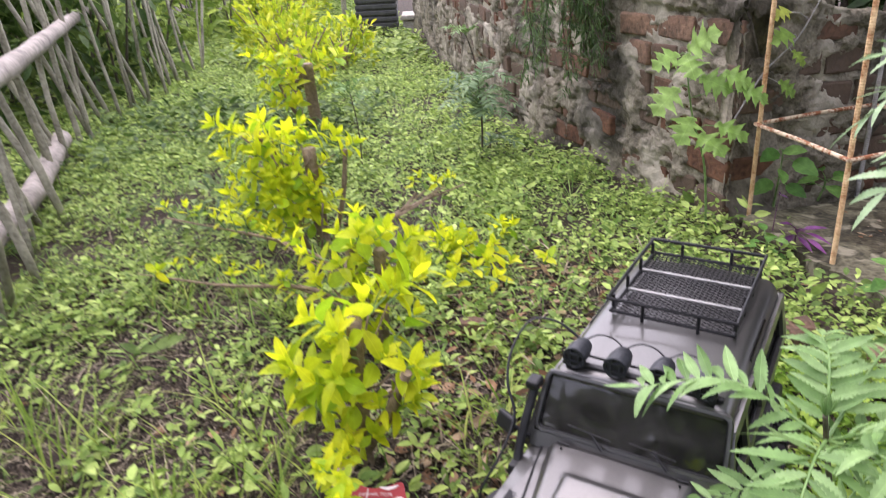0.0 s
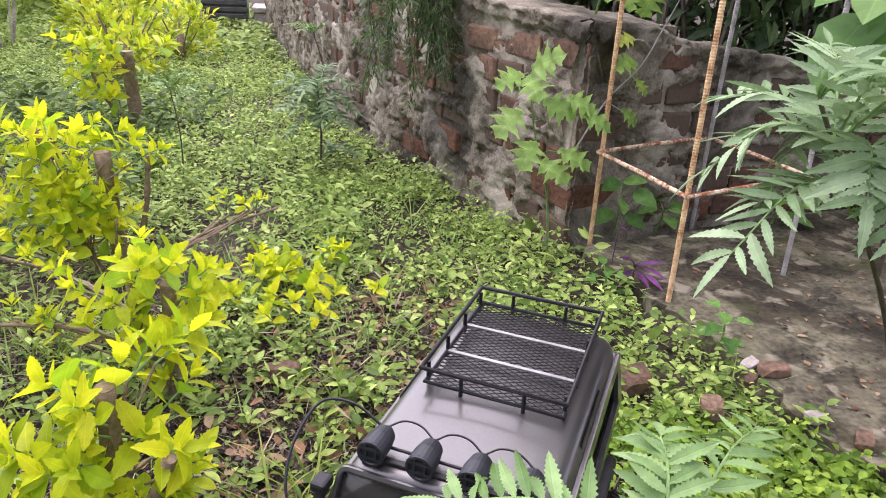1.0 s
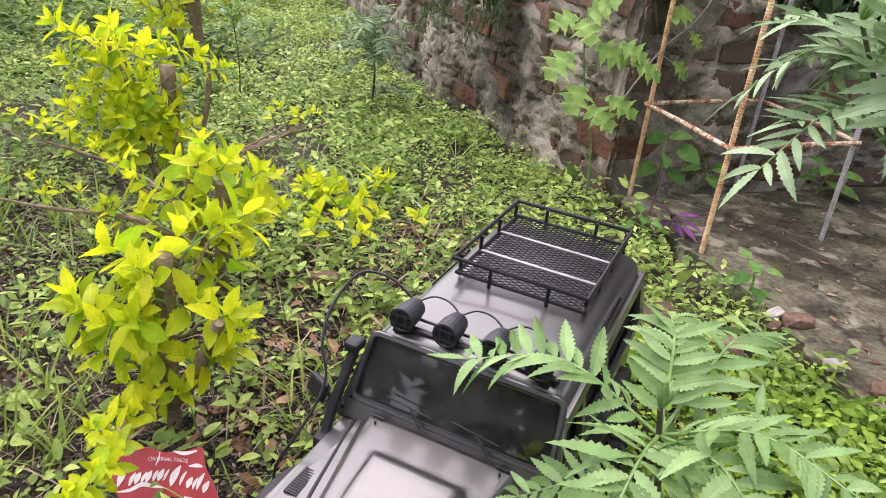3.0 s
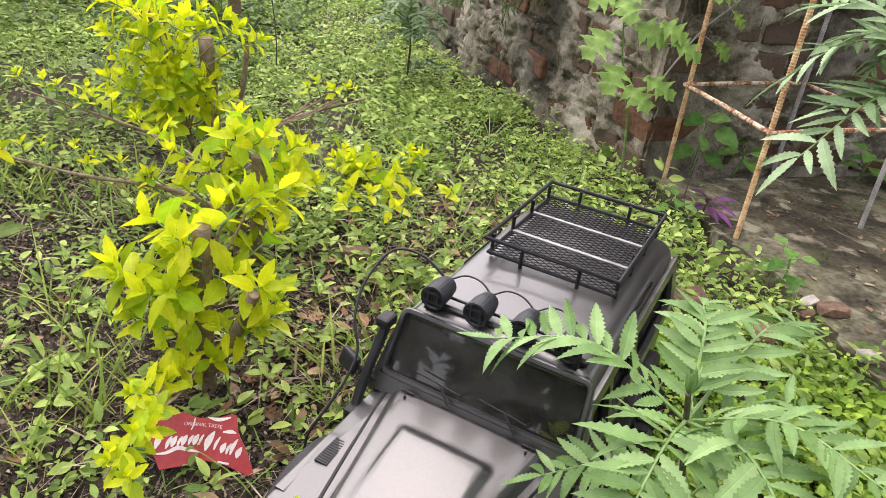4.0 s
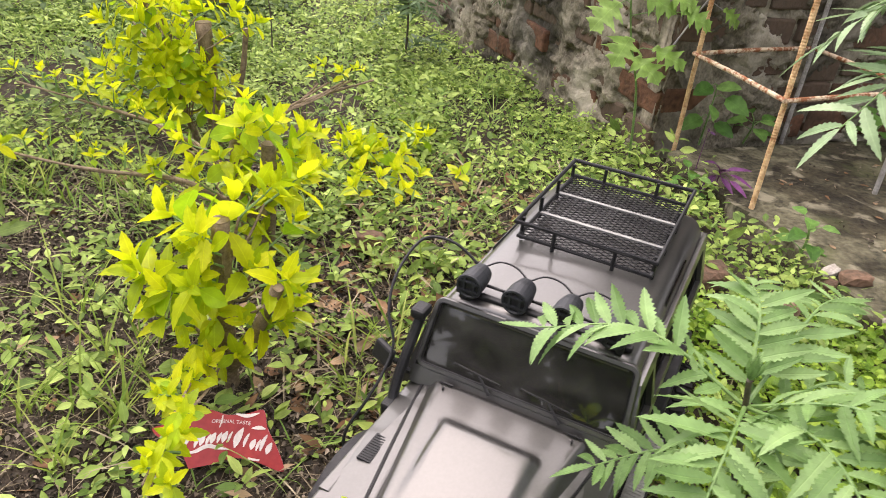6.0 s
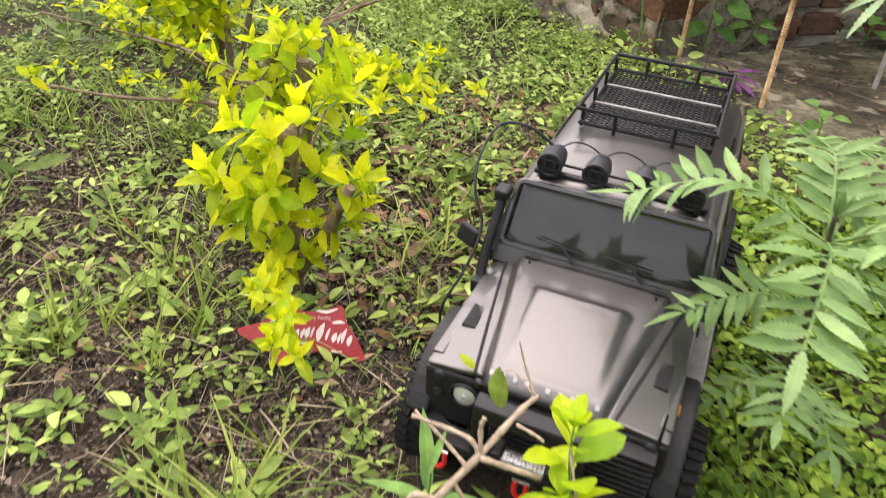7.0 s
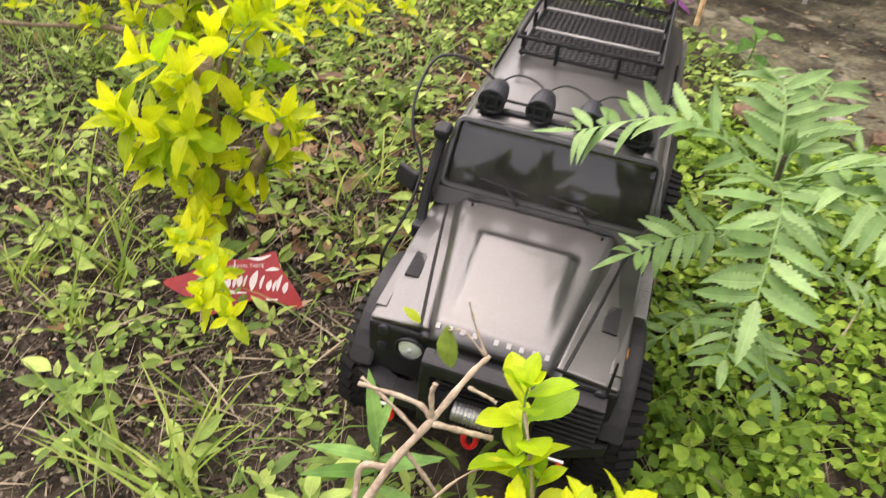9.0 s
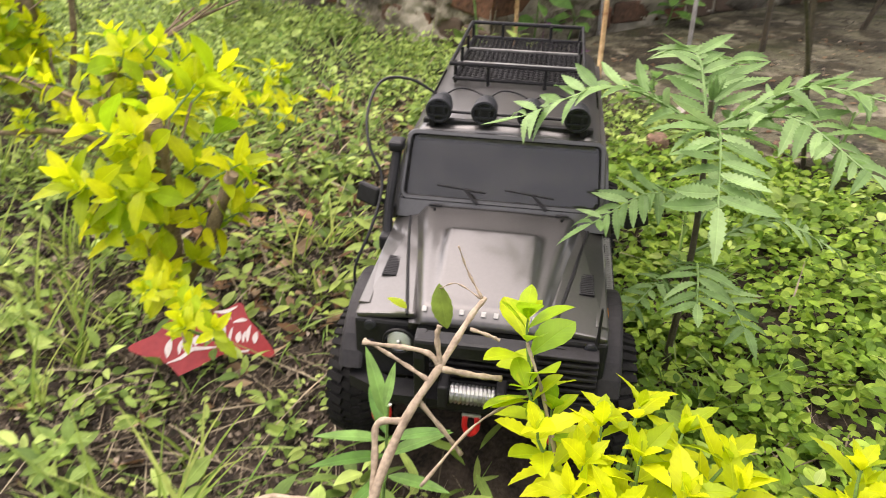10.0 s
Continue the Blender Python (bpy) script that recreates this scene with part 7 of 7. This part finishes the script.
def weeds(name, area, per, leaf, material, label, seed, keep=None, count=(4, 7), height=(0.005, 0.04), aspect=0.55, flat=0.5, pad=0.01):
    x, y, g = scatter(*area, per, seed, keep, pad)
    k = g.integers(count[0], count[1] + 1, len(x))
    who = np.repeat(np.arange(len(x)), k)
    nth = np.concatenate([np.arange(c) for c in k]) if len(k) else np.zeros(0)
    n = len(who)
    z = rise(x, y)
    h = g.uniform(*height, len(x))
    f = (nth + 1) / k[who]
    a = g.uniform(0, 6.28, len(x))[who] + nth * 2.4 + g.normal(0, 0.3, n)
    tilt = np.stack([g.normal(0, 0.25, len(x)), g.normal(0, 0.25, len(x))], 1)[who]
    hz = h[who] * (0.35 + 0.65 * f)
    base = np.stack([x[who] + tilt[:, 0] * hz, y[who] + tilt[:, 1] * hz, z[who] + hz], 1)
    way = np.stack([np.cos(a), np.sin(a), g.normal(0.35, 0.35, n) * (1 - flat) * 2], 1)
    up = np.array((0, -0.15, 1.0)) + g.normal(0, 0.38, (n, 3))
    size = g.uniform(*leaf, len(x))[who] * g.uniform(0.5, 1.2, n)
    base = base + unit(way) * (size * 0.25)[:, None]
    ob = blades(name, base, way, up, size, size * g.uniform(aspect * 0.8, aspect * 1.2, n), material, 0.22, 0.14, (0.85, 0.9), fine=area[2] < 2.0)
    return tagged(ob, label, "weeds", kind="stuff")


def grass(name, area, per, length, material, label, seed, keep=None, tuft=7, width=0.0032, stand=1.0, pad=0.0, bend=0.35):
    x, y, g = scatter(*area, per, seed, keep, pad)
    who = np.repeat(np.arange(len(x)), tuft)
    n = len(who)
    z = rise(x, y)
    base = np.stack([x[who] + g.normal(0, 0.006, n), y[who] + g.normal(0, 0.006, n), z[who] - 0.003], 1)
    a = g.uniform(0, 6.28, n)
    s = g.uniform(0.15, 0.9, n)
    way = np.stack([np.cos(a) * s, np.sin(a) * s, np.full(n, stand)], 1)
    size = g.uniform(*length, len(x))[who] * g.uniform(0.6, 1.2, n)
    ob = blades(name, base, way, np.stack([-np.cos(a) * stand, -np.sin(a) * stand, s], 1), size, width * g.uniform(0.7, 1.3, n), material, -bend, 0.15, (1.0, 0.8), fine=True)
    # blades arch outward
    return tagged(ob, label, "grass", kind="stuff")


def flakes(name, area, per, size, material, label, seed, keep=None, aspect=0.4, lift=0.004, tilt=0.35, category="litter", fold=0.1):
    x, y, g = scatter(*area, per, seed, keep, -0.2 if category == "litter" else 0)
    n = len(x)
    a = g.uniform(0, 6.28, n)
    base = np.stack([x, y, rise(x, y) + g.uniform(0.0, lift, n)], 1)
    way = np.stack([np.cos(a), np.sin(a), g.normal(0, tilt, n)], 1)
    up = np.array((0, 0, 1.0)) + g.normal(0, tilt, (n, 3))
    L = g.uniform(*size, n)
    ob = blades(name, base, way, up, L, L * aspect * g.uniform(0.6, 1.5, n), material, 0.1, fold, (1.0, 0.9))
    return tagged(ob, label, category, kind="stuff")


def litter_bed(x, y):
    """1 over the patch of dead leaves and thin growth between the shrub row and the truck's track."""
    return smooth01((x + 0.1) / 0.1) * smooth01((0.42 - x) / 0.14) * smooth01((y - 0.8) / 0.15) * smooth01((1.9 - y) / 0.3)


def bare(x, y):
    """1 over the thinly grown soil between the shrub row and the fence."""
    return smooth01((x + 0.75) / 0.15) * smooth01((-0.1 - x) / 0.1) * smooth01((y - 0.72) / 0.12) * smooth01((1.35 - y) / 0.2)


weeds("clover", (0.22, 1.05, 0.2, 1.2), 10000, (0.0085, 0.0185), M_LUSH, "lush low green clover and weeds", 101, lambda x, y: smooth01((x - 0.22) / 0.12) * smooth01((1.07 - x) / 0.22 + 0.5 * patch(x, y, 9, 30) - 0.25) * smooth01((y - 0.18) / 0.25 + 0.5 * patch(x, y, 9, 31) - 0.25) * (0.5 + 0.5 * patch(x, y, 12, 1)) * (1 - 0.6 * litter_bed(x, y)), (4, 6), (0.006, 0.05), 0.72, 0.6)
weeds("clover_tops", (0.3, 1.0, 0.25, 1.0), 700, (0.012, 0.024), M_LIFTEDWEED, "brighter weeds standing over the clover", 133, lambda x, y: smooth01((x - 0.3) / 0.1) * patch(x, y, 10, 23), (4, 7), (0.03, 0.07), 0.5, 0.5)
weeds("weed_bed", (-0.1, 0.8, 1.1, 2.4), 5800, (0.0085, 0.021), M_LIFTEDWEED, "light green broad-leaved weeds before the wall", 102, lambda x, y: smooth01((y - 1.2) / 0.3 + (x - 0.15) * 1.2) * (0.25 + 0.75 * patch(x, y, 9, 2)) * (1 - 0.85 * litter_bed(x, y)), (4, 7), (0.008, 0.065), 0.55)
weeds("bed_tops", (-0.3, 0.75, 1.25, 2.5), 300, (0.015, 0.032), M_LIFTEDWEED, "taller leafy weeds standing over the bed", 129, lambda x, y: patch(x, y, 7, 18) * (1 - 0.8 * litter_bed(x, y)), (6, 9), (0.05, 0.11), 0.5, 0.45)
weeds("soil_weeds", (-1.0, 0.25, 0.25, 1.4), 760, (0.014, 0.03), M_LIFTEDWEED, "scattered weeds on bare soil", 103, lambda x, y: 0.2 + 0.8 * smooth01((patch(x, y, 13, 3) - 0.56) / 0.16) * (1 - 0.65 * bare(x, y)), (6, 9), (0.006, 0.05), 0.48)
weeds("row_weeds", (-0.3, 0.3, 0.92, 1.5), 1900, (0.012, 0.027), M_WEED, "mixed weeds round the shrub row", 109, lambda x, y: smooth01((x + 0.12 + (y - 0.95) * 0.3) / 0.15) * (0.12 + 0.7 * patch(x, y, 11, 9)) * (1 - 0.85 * litter_bed(x, y)), (4, 7), (0.008, 0.05), 0.45)
weeds("litter_sprigs", (-0.1, 0.45, 0.9, 1.9), 420, (0.014, 0.032), M_WEED, "small leafy weeds among dead leaves", 130, lambda x, y: litter_bed(x, y) * smooth01((patch(x, y, 12, 21) - 0.35) / 0.3), (5, 8), (0.008, 0.045), 0.48)
weeds("soil_sprigs", (-1.0, 0.25, 0.25, 1.5), 80, (0.02, 0.04), M_LAWN, "narrow-leaved weeds on bare soil", 110, lambda x, y: 0.1 + 0.9 * patch(x, y, 10, 12), (5, 9), (0.01, 0.07), 0.24, 0.35)
weeds("soil_seedlings", (-1.0, 0.3, 0.25, 1.5), 2000, (0.007, 0.017), M_LIFTEDWEED, "tiny seedlings on bare soil", 104, lambda x, y: patch(x, y, 14, 14) * (1 - 0.3 * bare(x, y)), (2, 4), (0.003, 0.015), 0.6, 0.7)
weeds("mid_weeds", (-1.6, 0.1, 1.25, 2.7), 3200, (0.011, 0.025), M_LAWN, "mixed weeds along the shrub row", 105, lambda x, y: smooth01((y - 1.2) / 0.25) * (0.12 + 0.88 * patch(x, y, 6, 4)) * (1 - 0.6 * litter_bed(x, y)), (4, 7), (0.008, 0.06), 0.45)
weeds("lawn_weeds", (-2.2, 0.5, 2.2, 4.6), 2700, (0.013, 0.028), M_LIFTEDWEED, "thick green weeds on the path", 106, lambda x, y: 0.35 + 0.65 * patch(x, y, 5, 5), (4, 7), (0.01, 0.06), 0.48)
weeds("far_weeds", (-3.5, 0.2, 4.5, 10.5), 420, (0.035, 0.07), M_LAWN, "green weeds in the distance", 107, None, (4, 6), (0.01, 0.08), 0.5)
weeds("fence_weeds", (-1.7, -0.5, 1.2, 3.6), 500, (0.03, 0.055), M_UNDERGROWTH, "leafy weeds at the fence's foot", 108, lambda x, y: patch(x, y, 4, 6) ** 2, (4, 7), (0.02, 0.1), 0.4)
inner = lambda x, y: 1.0 - ((x > -0.95) & (x < 0.95) & (y > 0.3) & (y < 2.3) | (y > 1.4) & (x > -1.9))
weeds("outer_weeds", (-4.5, 3.2, -3.0, 7.0), 190, (0.03, 0.07), M_WEED, "weeds covering the ground all round", 116, lambda x, y: inner(x, y) * (0.35 + 0.65 * patch(x, y, 3, 17)), (5, 8), (0.01, 0.06), 0.45)
grass("outer_grass", (-4.5, 3.2, -3.0, 7.0), 60, (0.06, 0.16), M_GRASS, "grass tufts on the ground all round", 117, inner, 6, 0.005, 0.7, 0, -0.35)
grass("soil_wisps", (-1.0, 0.3, 0.25, 1.6), 150, (0.04, 0.11), M_GRASS, "thin wisps of grass on soil", 114, lambda x, y: 1 - 0.5 * bare(x, y), 4, 0.0022, 0.55, 0, -0.45)
grass("soil_grass", (-1.0, 0.2, 0.25, 1.5), 240, (0.05, 0.17), M_SUNGRASS, "tufts of long grass on bare soil", 111, lambda x, y: smooth01((patch(x, y, 9, 7) - 0.5) / 0.2) * (1 - 0.35 * bare(x, y)), 9, 0.003, 1.25, 0, -0.4)
grass("mid_grass", (-1.6, 0.5, 1.3, 4.0), 120, (0.05, 0.13), M_GRASS, "grass among the weeds", 112, None, 7, 0.0028, 0.65, 0, -0.35)
grass("slab_grass", (0.3, 1.0, 0.2, 1.3), 110, (0.05, 0.12), M_GRASS, "fine grass among the clover", 113, None, 6, 0.0024, 0.7, 0, -0.35)
def tussock(x, y, n, length, sweep, seed):
    """A tuft of long arching grass; sweep is the way most of its blades lean."""
    g = np.random.default_rng(seed)
    z = float(rise(x, y))
    base = np.stack([x + g.normal(0, 0.007, n), y + g.normal(0, 0.007, n), np.full(n, z - 0.003)], 1)
    a = g.uniform(0, 6.28, n)
    s = g.uniform(0.1, 0.5, n)
    way = np.stack([np.cos(a) * s + sweep[0], np.sin(a) * s + sweep[1], np.ones(n)], 1)
    up = np.stack([-way[:, 0], -way[:, 1], way[:, 0] ** 2 + way[:, 1] ** 2], 1)
    ob = blades("grass_tuft", base, way, up, length * g.uniform(0.5, 1.1, n), 0.0036 * g.uniform(0.7, 1.3, n), M_SUNGRASS, 0.45, 0.15, (1.0, 0.8), fine=True)
    tagged(ob, "tuft of long arching grass growing from soil", "grass", "grass tufts")


TUFTS = [
    (-0.328, 0.883, 12, 0.12, (0, 0)),
    (-0.286, 0.894, 11, 0.11, (0.1, 0.1)),
    (-0.185, 0.897, 12, 0.11, (0, 0.1)),
    (-0.054, 0.622, 10, 0.15, (-0.6, 0.5)),
    (-0.063, 0.712, 9, 0.11, (0.05, 0.1)),
    (-0.086, 0.646, 9, 0.14, (0.1, 0.5)),
    (-0.133, 0.671, 9, 0.12, (-0.4, 0.4)),
    (0.073, 0.610, 7, 0.09, (0.1, 0.2))]
for k, (x, y, n, length, sweep) in enumerate(TUFTS):
    tussock(x, y, n, length, sweep, 140 + k)
flakes("chips", (-1.0, 0.5, 0.2, 1.6), 60000, (0.002, 0.009), M_CHIP, "rotting dark chips and crumbs on soil", 121, lambda x, y: np.clip(0.35 + smooth01((0.3 - x) / 0.3), 0, 1), 0.5, 0.009, 0.8, fold=0.45)
flakes("straw", (-1.0, 0.6, 0.2, 1.8), 1800, (0.03, 0.11), M_STRAW, "dry straw and fine dead stems", 122, None, 0.015, 0.016, 0.25)
flakes("fibres", (-1.0, 0.5, 0.2, 1.7), 4000, (0.01, 0.05), M_STRAW, "fine pale dead rootlets on soil", 126, None, 0.018, 0.01, 0.2)
x, y, g = scatter(-1.0, 0.55, 0.25, 1.7, 330, 127)
n = len(x)
a = g.uniform(0, 6.28, n)
L = g.uniform(0.07, 0.2, n)
arc = blades("dead_stems", np.stack([x, y, rise(x, y)], 1), np.stack([np.cos(a), np.sin(a), g.uniform(0.15, 0.5, n)], 1), np.stack([-0.3 * np.cos(a), -0.3 * np.sin(a), np.ones(n)], 1), L, 0.0017 * g.uniform(0.6, 1.3, n), M_STRAW, 0.36, 0.1, (1, 0.9), fine=True)
tagged(arc, "long dry arching stems over the soil", "straw", kind="stuff")
flakes("dry_leaves", (-0.8, 0.8, 0.2, 2.0), 110, (0.015, 0.035), M_DRY, "scattered dry brown leaves", 123, lambda x, y: 0.25 + 0.75 * patch(x, y, 8, 8), 0.5, 0.014, 0.4)
flakes("bed_litter", (-0.3, 0.6, 1.0, 2.2), 900, (0.015, 0.06), M_STRAW, "dry stems and dead leaves among the weeds", 128, lambda x, y: patch(x, y, 8, 15), 0.07, 0.05, 0.5)
weeds("bed_sprigs", (-0.1, 0.7, 1.05, 2.3), 280, (0.018, 0.036), M_GRASS, "narrow pale leaves among the weeds", 115, lambda x, y: patch(x, y, 9, 16), (4, 8), (0.02, 0.07), 0.2, 0.3)
flakes("leaf_litter", (-0.15, 0.45, 0.85, 1.9), 3200, (0.012, 0.04), M_DRY, "patch of dry brown leaves behind the truck", 125, lambda x, y: 0.6 * litter_bed(x, y), 0.4, 0.014, 0.4)
flakes("leaf_crumbs", (-0.15, 0.45, 0.85, 1.9), 12000, (0.004, 0.016), M_CHIP, "crumbled dead leaves and twigs on soil", 132, litter_bed, 0.4, 0.012, 0.5, fold=0.3)


# ---- slab litter ----
g = np.random.default_rng(131)
n = 160
bx, by = g.uniform(0.8, 1.6, n), g.uniform(1.0, 1.9, n)
ob = blades("slab_litter", np.stack([bx, by, np.full(n, SLAB_Z + 0.002)], 1), np.stack([g.normal(0, 1, n), g.normal(0, 1, n), np.zeros(n)], 1), np.tile((0, 0, 1.0), (n, 1)), g.uniform(0.008, 0.022, n), g.uniform(0.004, 0.01, n), M_DRY, 0.05, 0.1, (1, 0.9))
tagged(ob, "small dry leaves lying on the concrete", "litter", kind="stuff")


n = 420
bx, by = g.uniform(0.8, 1.7, n), g.uniform(0.95, 1.95, n)
ob = blades("slab_grit", np.stack([bx, by, np.full(n, SLAB_Z + 0.0015)], 1), np.stack([g.normal(0, 1, n), g.normal(0, 1, n), g.normal(0, 0.3, n)], 1), np.array((0, 0, 1.0)) + g.normal(0, 0.3, (n, 3)), g.uniform(0.003, 0.012, n), g.uniform(0.003, 0.008, n), M_CHIP, 0.05, 0.3, (1, 0.9))
tagged(ob, "grit and crumbs lying on the concrete", "litter", kind="stuff")


# ---- bricks of the walls, last ----
def brick_mesh(seed, L, H, material=M_OLDBRICK):
    bm = bmesh.new()
    box(bm, -L / 2, L / 2, -0.03, 0.03, -H / 2, H / 2, 0.006)
    for v in bm.verts:
        v.co += Vector([0.0025 * noise.noise(v.co * 40 + Vector((seed, k, 0))) for k in range(3)])
    me = bpy.data.meshes.new("brick")
    bm.to_mesh(me)
    bm.free()
    me.materials.append(material)
    return me


STRETCH = [brick_mesh(i, 0.15, 0.056) for i in range(4)]
HEADER = [brick_mesh(10 + i, 0.1, 0.056) for i in range(4)]
RED_STRETCH = [brick_mesh(20 + i, 0.15, 0.056, M_BRICK) for i in range(2)]
RED_HEADER = [brick_mesh(30 + i, 0.1, 0.056, M_BRICK) for i in range(2)]


def lay(wall, run, outward, height, seed, limit=2.9):
    R = random.Random(seed)
    total = sum(math.hypot(b[0] - a[0], b[1] - a[1]) for a, b in zip(run, run[1:]))

    def at(s):
        for a, b in zip(run, run[1:]):
            seg = math.hypot(b[0] - a[0], b[1] - a[1])
            if s <= seg or b == run[-1]:
                return a[0] + (b[0] - a[0]) * s / seg, a[1] + (b[1] - a[1]) * s / seg, math.degrees(math.atan2(b[1] - a[1], b[0] - a[0]))
            s -= seg

    course = 0
    z = 0.075
    while z < 0.5:
        s = 0.0 if course % 2 else -0.001
        head = course % 2 == 0
        while s < min(total, limit):
            L = 0.112 if head else 0.163
            c = s + L / 2
            if z + 0.02 < height(c):
                x, y, ang = at(c)
                ob = new("brick", R.choice(HEADER if head else STRETCH))
                ob.parent = wall
                nx_, ny_ = math.sin(radians(ang)), -math.cos(radians(ang))
                sgn = 1 if nx_ * outward[0] + ny_ * outward[1] > 0 else -1
                near_corner = s < 0.4 and z > 0.36 or s < 0.14
                d = -0.031 + R.uniform(-0.004, 0.004)
                if R.random() < 0.08:
                    d -= 0.02
                if near_corner and R.random() < (0.75 if z > 0.36 and outward[0] < 0 else 0.3):
                    ob.data = R.choice(RED_HEADER if head else RED_STRETCH)
                ob.matrix_basis = pose(x + sgn * nx_ * d, y + sgn * ny_ * d, z + R.gauss(0, 0.005), R.gauss(0, 2), R.gauss(0, 2.2), ang + R.gauss(0, 2.5))
            s += L
            if R.random() < 0.2:
                head = not head
        z += 0.073
        course += 1


lay(wall_left, LEFT_RUN, (-1, -0.4), lambda s: 0.51, 141)
lay(wall_right, RIGHT_RUN, (0.2, -1), lambda s: 0.5 - 0.12 * min(1, s / 0.8), 142, 1.6)
